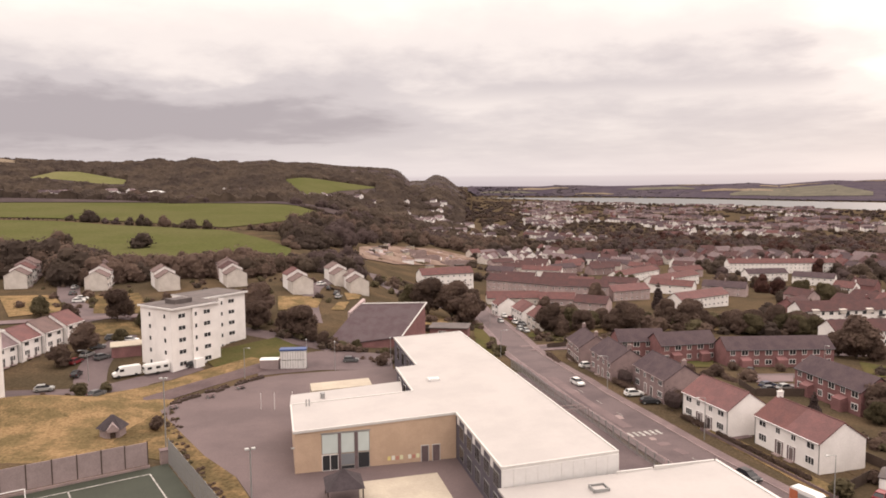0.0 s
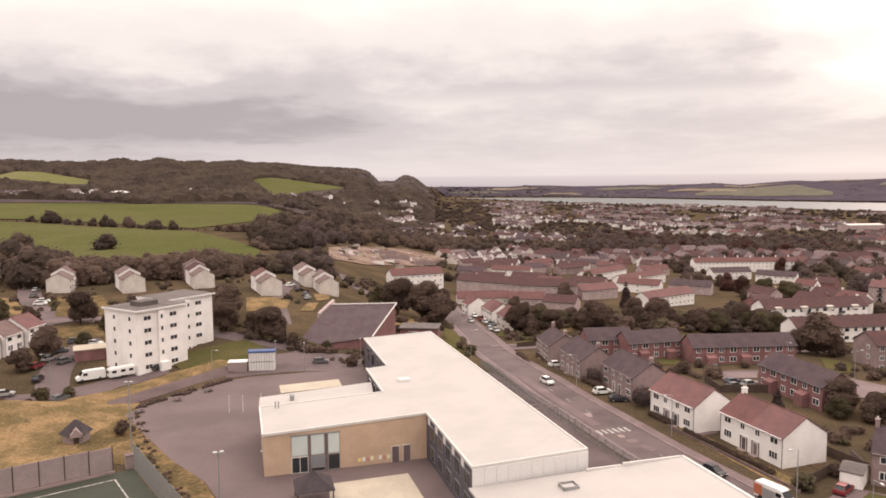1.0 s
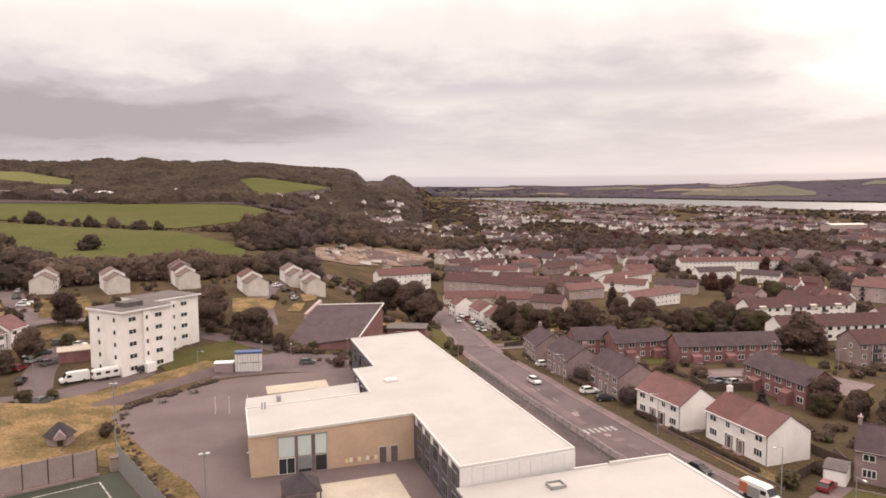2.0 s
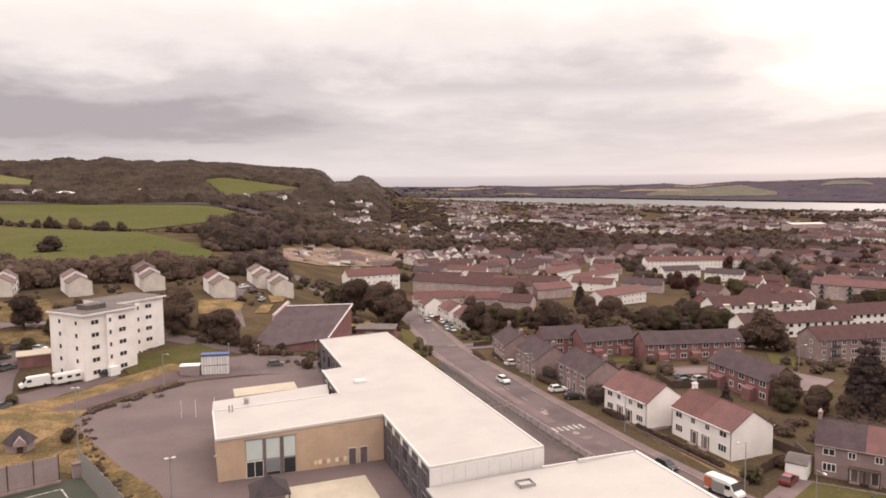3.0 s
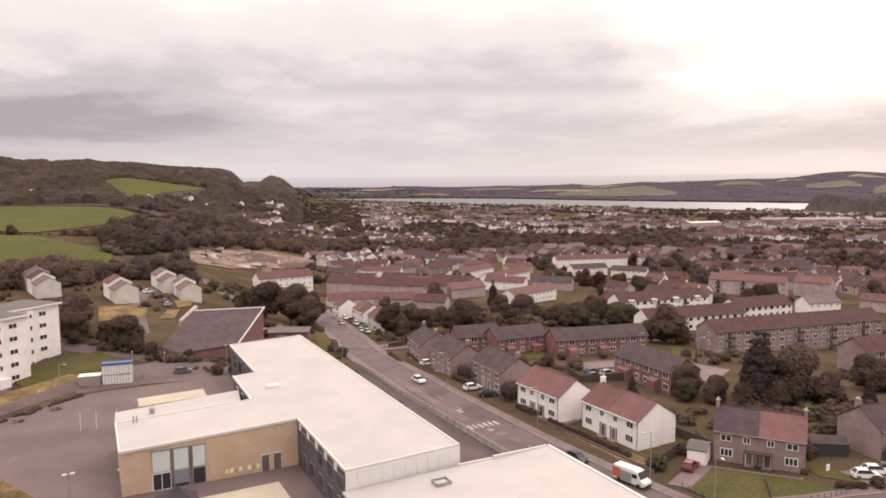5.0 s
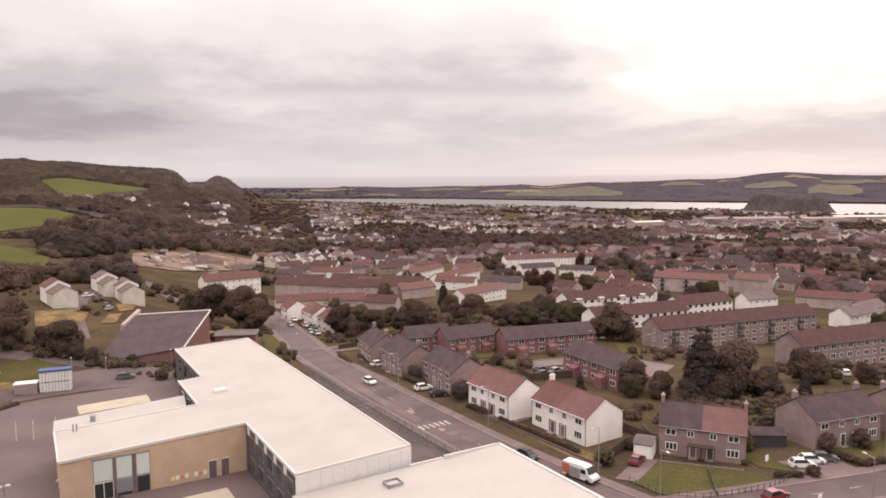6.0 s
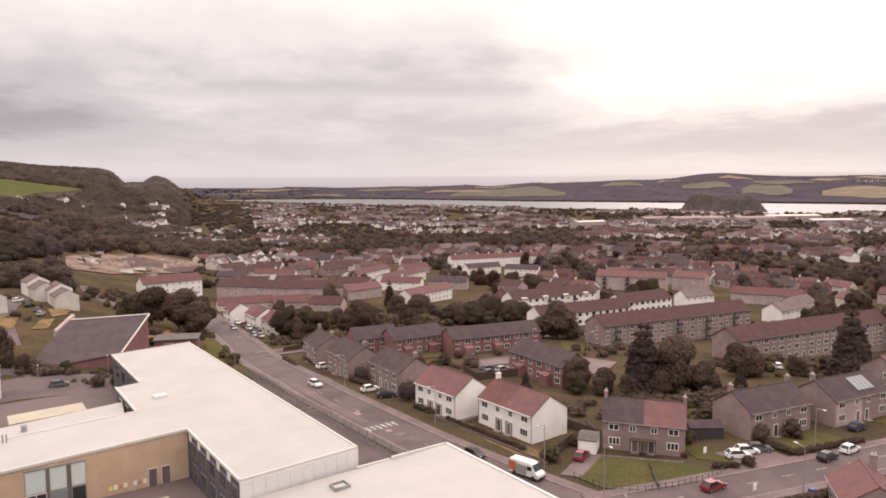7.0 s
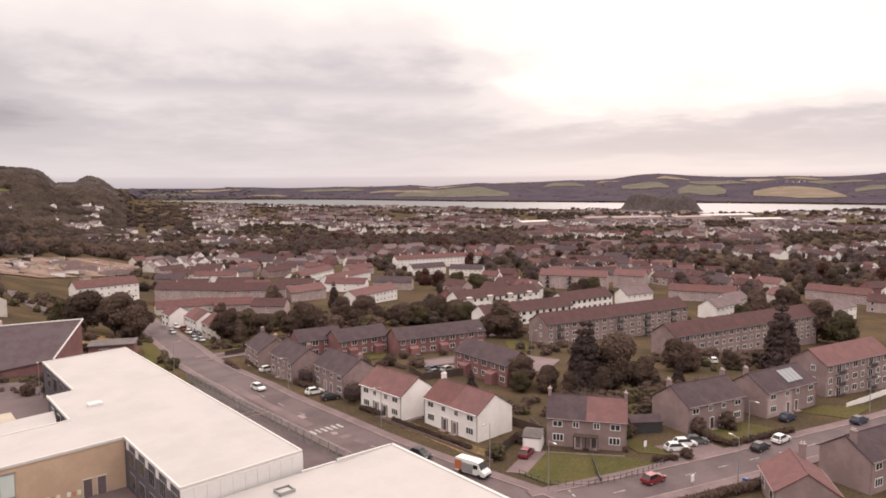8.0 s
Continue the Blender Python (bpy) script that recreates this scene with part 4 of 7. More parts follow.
# ---- church hall with a great dark roof ----
hall = thing("church_hall", -19.0, 200.0, 0, "red brick church hall under a broad dark sloping roof", "church hall", z=0)
ROOF = [(7.2, -3.4), (13.8, 11.8), (-6.0, 9.6), (-13.8, -9.6)]
LEVEL = {ROOF[0]: 3.0, ROOF[1]: 10.0, ROOF[2]: 10.2, ROOF[3]: 1.6}
bm = bmesh.new()
prism(bm, [(x * .97, y * .97 + .1) for x, y in ROOF], -1.5, 1)
for v in bm.verts:
    if v.co.z > 0:
        near = min(ROOF, key=lambda p: (p[0] - v.co.x) ** 2 + (p[1] - v.co.y) ** 2)
        v.co.z = LEVEL[near] - .35
bmesh.ops.recalc_face_normals(bm, faces=bm.faces)
part("wall", bm, BRICK, hall)
bm = bmesh.new()
prism(bm, ROOF, 0, 1)
for v in bm.verts:
    near = min(ROOF, key=lambda p: (p[0] - v.co.x) ** 2 + (p[1] - v.co.y) ** 2)
    v.co.z = LEVEL[near] - (.3 if v.co.z < .5 else 0)
bmesh.ops.recalc_face_normals(bm, faces=bm.faces)
CHURCH_SLATE = material("wet_purple_slates", (0.07, 0.044, 0.05), vary=0.2, grain=5, patch=0.35, second=(0.082, 0.058, 0.064), courses=4)
part("roof", bm, CHURCH_SLATE, hall, "broad dark slate roof")
for a, b in ((ROOF[0], ROOF[1]), (ROOF[1], ROOF[2])):
    bm = bmesh.new()
    tube(bm, (*a, LEVEL[a] + .05), (*b, LEVEL[b] + .05), 0.22, n=6)
    part("verge", bm, GUTTER, hall, "white roof verge")
bm = bmesh.new()
prism(bm, [(-9.1, 4.9), (-8.3, 4.5), (-4.6, 11.0), (-5.4, 11.4)], 3, lambda x, y: 8.4 + (y - 4.5) * .46)
bmesh.ops.recalc_face_normals(bm, faces=bm.faces)
part("gable_fin", bm, PALE, hall, "pale parapet fin along the roof's edge")
shed = thing("flat_roofed_annexe", 2.0, 226.0, -8, "low brown annexe with a grey flat roof", "annexe")
part("wall", boxed((-6, 6, -4, 4, -1.5, 3.0)), BRICK, shed)
part("roof", boxed((-6.4, 6.4, -4.4, 4.4, 3.0, 3.3)), FELT, shed)
put_window(shed, -2, -4, 1.0, 0, 2.4, 1.2, 3)


# ---- trees ----
def leaf_cloud(rng, lobes, count, size, squash=0.85):
    """Small leaf clumps spread over and inside lobes (x, y, z, r)."""
    verts, faces = [], []
    weights = [l[3] ** 2 for l in lobes]
    for _ in range(count):
        x, y, z, r = rng.choices(lobes, weights)[0]
        d = Vector((rng.gauss(0, 1), rng.gauss(0, 1), rng.gauss(0.25, 1))).normalized()
        p = Vector((x, y, z)) + Vector((d.x, d.y, d.z * squash)) * r * (rng.uniform(0.82, 1.28) if rng.random() < .9 else rng.uniform(.5, .85))
        q = (d + Vector((rng.gauss(0, .3), rng.gauss(0, .3), rng.gauss(0.35, .3)))).to_track_quat("Z", "Y")
        s = size * rng.uniform(0.6, 1.4)
        k = len(verts)
        for a in range(4):
            ang = a * 1.5708 + rng.uniform(-.4, .4)
            rr = s * rng.uniform(0.6, 1.1)
            verts.append(p + q @ Vector((math.cos(ang) * rr, math.sin(ang) * rr, rng.uniform(-.25, .25) * s)))
        faces.append(list(range(k, k + 4)))
    return verts, faces


def lump(verts, faces, rng, x, y, z, r, squash=0.85, rings=5, n=8):
    """An uneven dark core inside a lobe."""
    k = len(verts)
    for i in range(1, rings):
        th = math.pi * i / rings
        for j in range(n):
            ph = 6.28318 * j / n
            rr = r * rng.uniform(0.72, 0.92)
            verts.append(Vector((x + rr * math.sin(th) * math.cos(ph), y + rr * math.sin(th) * math.sin(ph), z + rr * squash * math.cos(th))))
    verts.append(Vector((x, y, z + r * squash * .85)))
    verts.append(Vector((x, y, z - r * squash * .85)))
    for j in range(n):
        faces.append([k + j, k + (j + 1) % n, len(verts) - 2][::-1])
        b = k + (rings - 2) * n
        faces.append([b + (j + 1) % n, b + j, len(verts) - 1][::-1])
        for i in range(rings - 2):
            a = k + i * n
            faces.append([a + j, a + (j + 1) % n, a + n + (j + 1) % n, a + n + j][::-1])


def pydata(name, verts, faces, mat, parent=None):
    me = bpy.data.meshes.new(name)
    me.from_pydata([tuple(v) for v in verts], [], faces)
    me.materials.append(mat)
    ob = new(name, me)
    ob.parent = parent
    return ob


def make_tree(seed, h, spread, leaf, label, count=9000, size=0.36, conifer=False, bush=False):
    rng = random.Random(seed)
    t = thing("bush" if bush else "tree", 0, 0, 0, label, "bush" if bush else "tree", z=-500)
    lobes = []
    bm = bmesh.new()
    if conifer:
        n = 9
        for i in range(n):
            f = i / n
            rad = spread * (1 - f) ** 0.8 * rng.uniform(.8, 1.15)
            for j in range(7):
                a = j * .9 + rng.uniform(-.5, .5)
                lobes.append((math.cos(a) * rad * .55, math.sin(a) * rad * .55, h * (0.08 + 0.9 * f), max(rad * .5, .3)))
        tube(bm, (0, 0, -.5), (0, 0, h * .95), h * .025, .05)
    else:
        base = h * 0.07
        for i in range(17):
            a, f = rng.uniform(0, 6.28), rng.uniform(0, 1)
            rad = spread * math.sqrt(rng.random()) * (0.64 if f < .6 else .4)
            r = spread * rng.uniform(.36, .54)
            lobes.append((math.cos(a) * rad, math.sin(a) * rad, base + r * .8 + (h - base - 1.7 * r) * f, r))
        tube(bm, (0, 0, -.5), (0, 0, base + 1), h * .030, h * .018)
        for l in lobes[:7]:
            tube(bm, (0, 0, base * .8), (l[0] * .8, l[1] * .8, l[2]), h * .012, h * .004, 6)
    part("trunk", bm, BARK, t)
    verts, faces = leaf_cloud(rng, lobes, count, size, .8)
    for l in lobes:
        lump(verts, faces, rng, l[0], l[1], l[2], l[3] * (.6 if conifer else .95), .8, 6, 10)
    pydata("crown", verts, faces, leaf, t)
    return t


TREES = [make_tree(11, 11, 4.6, LEAF, "broadleaf tree in full summer leaf"), make_tree(12, 9, 3.8, LEAF, "rounded broadleaf tree in leaf"),
         make_tree(13, 13, 5.2, LEAF, "tall broadleaf tree with a wide crown", 10000), make_tree(14, 10, 4.2, LEAF_LIGHT, "light green broadleaf tree in leaf")]
CONIFERS = [make_tree(21, 16, 3.6, LEAF_DARK, "tall dark conifer with drooping branches", 8000, conifer=True), make_tree(22, 13, 3.0, LEAF_DARK, "dark narrow conifer behind the houses", 6500, conifer=True)]
COPPERS = [make_tree(31, 10, 4.2, COPPER, "copper-leaved tree among green ones")]
BUSHES = [make_tree(41, 2.2, 1.5, LEAF, "rounded green garden bush", 500, .25, bush=True), make_tree(42, 2.4, 1.6, LEAF_LIGHT, "bright yellow-green garden bush", 500, .25, bush=True),
          make_tree(43, 3.6, 1.9, LEAF, "tall dark hedge bush", 700, .28, bush=True)]
trng = random.Random(77)


def plant(kinds, x, y, s=1.0, k=None):
    src = kinds[trng.randrange(len(kinds)) if k is None else k]
    z = gz(x, y) - 0.1
    f = s * trng.uniform(.9, 1.1)
    o = copy_thing(src, pose(x, y, z, 0, 0, trng.uniform(0, 360)) @ Matrix.Diagonal((f * trng.uniform(.92, 1.08), f * trng.uniform(.92, 1.08), f, 1)))
    return o


# by the church, between the roads, and round the flats
for x, y, s in ((-6, 262, 1.25), (-12, 268, 1.0), (3, 262, 1.25), (9, 259, 1.3), (11, 266, 1.1), (-57, 215, 1.15), (-60, 222, 1.0), (-55, 205, .7), (-46, 204, .6),
                (-41, 199, .75), (-37.5, 196.5, .62), (-42, 206, .8), (-33, 192, .35), (-24, 191, .35), (-98, 210, .85), (-88, 205, .5), (-92, 178, .75), (-88, 190, .4), (-104, 150, .5), (-110, 205, .7), (-122, 212, .7)):
    plant(TREES, x, y, s)
for x, y, s, k in ((102.5, 122.5, 1.02, 2), (100, 121.5, 1.0, 0), (106.5, 118.5, .72, 0), (95.5, 119.5, .7, 1), (90, 122, .5, 0), (87.0, 127.3, .62, 1), (83.2, 133.0, .7, 0), (81.5, 129.5, .5, 3), (90, 131, .5, 3), (86, 139.5, .55, 0), (128, 131, .88, 1), (132, 130.5, .8, 1), (143, 127.5, .5, 0),
                   (117.4, 198, 1.35, 1), (113, 200, .8, 0), (121, 195, .7, 1)):
    plant(TREES, x, y, s, k)
for x, y, s, k in ((92.8, 122.5, 1.0, 0), (94.8, 123, .98, 0), (96, 126, .95, 1), (155, 122.5, 1.22, 0), (157, 125, 1.0, 1), (161, 124, .75, 0), (119, 121, .38, 1), (70, 131, .5, 1)):
    plant(CONIFERS, x, y, s, k)


# ---- roads, pavements, yards ----
def ribbon(name, points, profile, mat, label, category, step=3.0):
    """A strip with a cross-section of (offset to the right, height above the land)."""
    p = np.array(points, float)
    d = np.r_[0, np.cumsum(np.hypot(*np.diff(p, axis=0).T))]
    s = np.linspace(0, d[-1], max(3, int(d[-1] / step)))
    x, y = np.interp(s, d, p[:, 0]), np.interp(s, d, p[:, 1])
    for _ in range(6):
        x[1:-1], y[1:-1] = (x[:-2] + 2 * x[1:-1] + x[2:]) / 4, (y[:-2] + 2 * y[1:-1] + y[2:]) / 4
    tx, ty = np.gradient(x), np.gradient(y)
    k = np.hypot(tx, ty)
    off, up = np.array([o for o, _ in profile])[:, None], np.array([u for _, u in profile])[:, None]
    gx, gy = x + ty / k * off, y - tx / k * off
    return sheet_mesh(name, gx, gy, lift_of(gx, gy, 0) + up, mat, label, category)


def road(points, width, label, kerbs=True, walk_width=2.0):
    w = width / 2
    ribbon("road", points, [(-w, .05), (-w / 2, .07), (0, .09), (w / 2, .07), (w, .05)], ASPHALT, label, "road")
    if kerbs:
        for s in (-1, 1):
            ribbon("kerb", points, [(s * w, .03), (s * w, .17), (s * (w + .16), .18)], KERB, "concrete kerb along the road", "kerb")
            ribbon("pavement", points, [(s * (w + .16), .175), (s * (w + walk_width), .19), (s * (w + walk_width), 0.0)], PAVING, "grey pavement beside the road", "pavement")


MAIN = [(12, 330), (14, 300), (18, 268), (21.0, 235), (22.5, 200), (26.5, 170), (30.5, 150), (36, 131), (40.5, 114), (47, 95), (54, 78), (62, 56), (70, 30)]
road(MAIN, 8.6, "worn grey asphalt street running down to the town")
road([(54.5, 80), (65, 79.5), (90, 79.2), (137, 79.6), (180, 84), (240, 96)], 7.2, "asphalt side street between the houses")
road([(24, 206), (40, 211), (66, 212), (100, 207), (150, 205)], 5.5, "side street past the brick terraces")
road([(-112, 146), (-92, 150.5), (-79, 152), (-70, 161), (-62, 173)], 7.5, "estate road with parked vans", False)
road([(-80, 156), (-87, 172), (-88.7, 184), (-87, 194), (-98, 206)], 7.0, "estate road beside the terrace", False)
road([(-150, 285), (-132, 248), (-121, 229), (-108, 216), (-80, 213), (-57, 203), (-30, 190)], 6.0, "estate road below the gabled houses", False)
road([(-40, 215), (-46, 240), (-50, 270), (-46, 300)], 5.5, "short estate road with parked cars", False)
road([(-34, 345), (-27, 315), (-16, 298), (2, 288)], 6.5, "pale road curving past the building site", False)
road([(72, 168), (95, 172), (104, 160), (98, 146)], 5.0, "access lane to the flats", False)
slab("playground", [(-57.6, 140), (-49.2, 128), (-40.4, 115.7), (-32.4, 106.7), (-24, 92), (-8, 60), (24, 60), (30, 110), (20, 150), (12, 172), (-13, 172), (-25.4, 171), (-38.5, 167.6), (-45.5, 163.3), (-48.8, 156.6), (-56.1, 148.6)],
     PLAY, "grey asphalt school playground with faint marks", "playground", -0.3, 0.06)
slab("yard", [(-13.1, 104.6), (-1.2, 108), (3.5, 90), (-11.0, 88)], SAND, "buff surfaced play area by the hall", "yard", 0.0, 0.12)
slab("service_yard", [(19.0, 168), (25.6, 144), (32, 119), (35.5, 104), (45, 84), (34, 84), (20, 118), (10, 168)], ASPHALT, "narrow yard between school and street", "yard", -0.3, 0.075)
patch("car_park", [-15.0, -10, -4.2], [172, 174, 172], [183, 190, 189], ASPHALT, "grey car park beside the church hall", "car park", 0.15)
zeb = Vector((-0.27, 0.963))
for i in range(6):
    cx, cy = 33.6 + i * 1.15 * 0.96, 123.3 + i * 1.15 * 0.27
    slab("crossing_stripe", [(cx, cy), (cx + .5, cy + .14), (cx + .5 - .58, cy + .14 + 2.1), (cx - .58, cy + 2.1)], PAINT, "worn white crossing stripe", "road marking", 0.08, 0.115)
for i in range(8):
    f = 95 + i * 8.0
    if i in (3, 4):
        continue
    cx = float(np.interp(f, [78, 95, 114, 131, 150, 170, 200, 235], [54, 47, 40.5, 36, 30.5, 26.5, 22.5, 21]))
    slab("lane_mark", [(cx - .06, f), (cx + .06, f), (cx - .6, f + 2.4), (cx - .72, f + 2.4)], PAINT, "worn white lane dash", "road marking", 0.08, 0.118)
ribbon("road_patch", [(27.5, 164), (30.5, 150), (33.8, 138), (36.2, 129)], [(1.2, .108), (2.0, .104), (3.2, .098)], PAVING, "pale repaired strip of asphalt", "road patch")
for px, py, pw, ph, pr in ((38.2, 120.0, 2.6, 1.6, 20), (40.0, 116.5, 1.8, 2.6, 28), (37.0, 122.5, 1.2, 1.4, 10), (42.4, 111.5, 2.4, 1.5, 24), (41.4, 108.5, 1.3, 2.2, 20), (44.6, 104.0, 1.6, 2.8, 22), (34.0, 134.5, 1.5, 2.2, 15), (28.6, 152, 1.3, 3.0, 16)):
    d = radians(pr)
    out = [(px + u * math.cos(d) - v * math.sin(d), py + u * math.sin(d) + v * math.cos(d)) for u, v in ((-pw / 2, -ph / 2), (pw * .3, -ph * .6), (pw / 2, ph * .1), (pw * .2, ph / 2), (-pw * .45, ph * .4))]
    slab("road_patch", out, PAVING if pw > 1.5 else KERB, "ragged pale patch in the worn asphalt", "road patch", 0.05, 0.104)

# grass, gardens, driveways
ribbon("verge", [(-100, 136), (-78, 144.5), (-65, 153), (-55, 168), (-47, 178)], [(-4.5, .12), (0, .5), (4.5, .12)], DRYGRASS, "dry yellow grass verge beside the playground", "verge")
ribbon("lawn", [(-60, 176), (-50, 184), (-42, 192)], [(-8, .1), (0, .25), (9, .1)], LAWN, "green lawn by the five-storey flats", "lawn")


def plot(corners, mat, label):
    """A four-sided garden plot laid on the slope."""
    f, g = np.linspace(0, 1, 10)[:, None], np.linspace(0, 1, 10)[None, :]
    c = np.array(corners, float)
    x, y = [(1 - f) * ((1 - g) * c[0, k] + g * c[1, k]) + f * ((1 - g) * c[3, k] + g * c[2, k]) for k in (0, 1)]
    return sheet_mesh("lawn", x, y, lift_of(x, y, .16), mat, label, "lawn")


plot([(-130.3, 209.4), (-117.5, 218.2), (-135.1, 242.7), (-152, 239.5)], DRYGRASS, "dry grass plot below the houses")
plot([(-108.5, 216.6), (-91.6, 219.4), (-108, 248.6), (-121.4, 244.4)], WEEDS, "dry yellow-green grass plot")
plot([(-99.8, 194.7), (-85.5, 197.0), (-91.9, 210.1), (-106.6, 205.4)], WEEDS, "weedy strip above the parked cars")
plot([(-53.5, 226.0), (-42.2, 234.1), (-43.2, 251.2), (-57.8, 244.6)], DRYGRASS, "yellow grass plot beside the trees")
plot([(-35.0, 254.8), (-31.8, 262.5), (-31.8, 275.0), (-38.2, 269.0)], DRYGRASS, "small yellow grass plot by a house")
plot([(-37.8, 233.8), (-33.7, 236.6), (-33.9, 252.4), (-37.2, 247.8)], DRYGRASS, "dry grass behind the church hall")
strip("road", [(-147, 274), (-143.5, 267.2), (-131, 243), (-116.5, 222), (-109.9, 213.5), (-104, 209)], 5.5, ASPHALT, "narrow estate road climbing between grass plots", "road", .2)
strip("road", [(-135, 199.5), (-127.2, 204.4), (-110.9, 210.2), (-94.8, 216.1), (-84, 219)], 4, PAVING, "pale lane across the slope", "road", .22)
patch("lawn", [-5.5, -2.5, 0.5], [228, 230, 236], [262, 270, 262], DRYGRASS, "yellow grass slope by the trees", "lawn", .15)
slab("bank", [(-57.8, 140.2), (-49.4, 128.2), (-40.6, 115.9), (-32.6, 106.9), (-20, 84), (-26, 80), (-35.0, 98.5), (-43.6, 111.2), (-47.0, 113.8), (-58.5, 118.5), (-64, 130), (-66, 138), (-60, 147)], WEEDS,
     "overgrown weedy grass strip along the fence", "grass bank", -0.3, 0.09)
patch("lawn", [2.6, 3.6, 4.4], [186, 184, 182], [226, 228, 224], LAWN, "green garden patch beside the street", "lawn", .15)
patch("lawn", [9.0, 12, 17.5], [216, 217, 222], [229, 230, 231], LAWN, "green verge at the junction", "lawn", .15)
patch("lawn", [15, 24], [204, 206], [218, 212], DRYGRASS, "pale green verge behind the terraces", "lawn", .15)
slab("lawn", [(57.5, 91.9), (66.0, 97.0), (76.9, 89.2), (79, 85.2), (63.7, 83.6), (59.0, 86.5)], LAWN, "mown green front lawn on the corner", "lawn", 0, 0.13)
slab("lawn", [(80, 90), (85, 86), (84, 95), (81, 99)], LAWN, "small green lawn between the houses", "lawn", 0, 0.13)
slab("driveway", [(55.8, 93.0), (64.0, 99.4), (66.6, 97.4), (58.4, 91.0)], PAVING, "pale concrete driveway with wheel strips", "driveway", 0, 0.15)
slab("driveway", [(84.3, 91.0), (93.5, 90.5), (94.5, 84.0), (85.2, 84.0)], PAVING, "concrete parking bay in front of a house", "driveway", 0, 0.15)
slab("lawn", [(95.5, 92.6), (108, 93.4), (112, 84.3), (95.5, 84.0)], LAWN, "front garden with hedge and grass", "lawn", 0, 0.13)
slab("lawn", [(123, 92.4), (131, 93.0), (139, 88), (128, 85)], LAWN, "green lawn by the flats", "lawn", 0, 0.13)
slab("lawn", [(46.9, 128), (49.6, 129), (58.6, 100), (54.8, 98.5)], DRYGRASS, "rough front garden of the white houses", "lawn", 0, 0.12)
slab("lawn", [(64, 104), (57, 128), (56, 158), (76, 158), (78, 122), (84, 106), (80, 100), (72, 106)], ROUGH, "overgrown back gardens with paths", "lawn", -0.2, 0.07)
slab("lawn", [(92, 104), (90, 112), (128, 112), (132, 103)], LAWN, "green back gardens", "lawn", -0.2, 0.08)
slab("path", [(50.5, 121.6), (55.0, 122.9), (54.5, 124.2), (50.1, 122.9)], PAVING, "concrete garden path", "path", 0, 0.15)

plot([(71.5, 168.7), (85.5, 170.0), (81.8, 162.5), (70.8, 160.5)], PAVING, "pale paved path before the brick terrace")
plot([(66.8, 156.5), (80.5, 160.2), (77.5, 147.5), (67.0, 148.0)], ASPHALT, "dark parking court behind the white houses")
plot([(60.5, 189.0), (73.2, 189.6), (69.6, 178.8), (60.7, 178.2)], LAWN, "small green lawn before the brick terrace")
plot([(74.9, 246.5), (124.5, 247.2), (127.3, 260.2), (77.8, 258.6)], WEEDS, "yellow-green grass strip behind the terraces")
plot([(40, 236.5), (74, 243.5), (76, 255), (44, 247.5)], WEEDS, "yellow-green grass bank behind the terraces")
plot([(104.5, 165.3), (109.8, 154.7), (97.4, 142.5), (91.2, 144.6)], PAVING, "pale concrete lane beside the flats")
plot([(114.8, 192.5), (119.3, 184.9), (110.1, 170.9), (103.7, 170.2)], LAWN, "green lawn at the end of the grey flats")
plot([(29.6, 241.5), (41.5, 239.0), (39.8, 227.0), (27.7, 229.6)], LAWN, "bright green verge at the junction")
plot([(10.5, 252.4), (15.0, 249.6), (15.0, 222.1), (10.0, 226.0)], LAWN, "green bank beside the street")

# games pitch, its fences and lines
U, V = Vector((-0.833, -0.555)), Vector((0.566, -0.824))
C = Vector((-45.5, 112.0))


def at(u, v):
    p = C + U * u + V * v
    return (p.x, p.y)


slab("games_pitch", [at(-0.3, -0.3), at(46, -0.3), at(46, 40), at(-0.3, 40)], TURF, "dark green artificial turf games pitch", "sports pitch", -0.3, 0.08)


def pitch_line(a, b, w=0.11):
    a, b = Vector(at(*a)), Vector(at(*b))
    n = (b - a).normalized()
    n = Vector((-n.y, n.x)) * w
    slab("pitch_line", [tuple(a - n), tuple(b - n), tuple(b + n), tuple(a + n)], PAINT, "white pitch line", "pitch marking", 0.05, 0.1)


pitch_line((3.0, 2.6), (40, 2.6))
pitch_line((3.0, 2.6), (3.0, 34))
pitch_line((14.5, 2.6), (14.5, 34))
pitch_line((26, 2.6), (26, 34))
goal = thing("goal", *at(21.8, 3.2), 213.7, "white tubular goal frame on the games pitch", "goal")
bm = bmesh.new()
for a, b in (((-1.8, 0, 0), (-1.8, 0, 2.1)), ((1.8, 0, 0), (1.8, 0, 2.1)), ((-1.86, 0, 2.1), (1.86, 0, 2.1)), ((-1.8, 0, 2.1), (-1.8, 1.0, 0)), ((1.8, 0, 2.1), (1.8, 1.0, 0))):
    tube(bm, a, b, 0.06)
part("goal_frame", bm, FRAME, goal)
fence = thing("boarded_fence", *at(0, -0.6), 213.7, "tall weathered boarded fence behind the pitch", "fence", z=0)
for i in range(14):
    part("panel", boxed((2.6 + i * 3.4, 5.9 + i * 3.4, -0.05, 0.05, 0.5, 4.3 - (0 if i else .1))), PALING, fence)
    part("post", boxed((2.5 + i * 3.4, 2.65 + i * 3.4, -0.1, 0.1, 0, 4.4)), TIMBER, fence)
part("kickboard", boxed((2.4, 50, 0.15, 0.5, 0, 0.45)), KERB, fence, "pale concrete kerb board")
mesh_fence = thing("mesh_fence", *at(-0.5, 0), -55.5, "tall grey bar fence along the pitch", "fence", z=0)
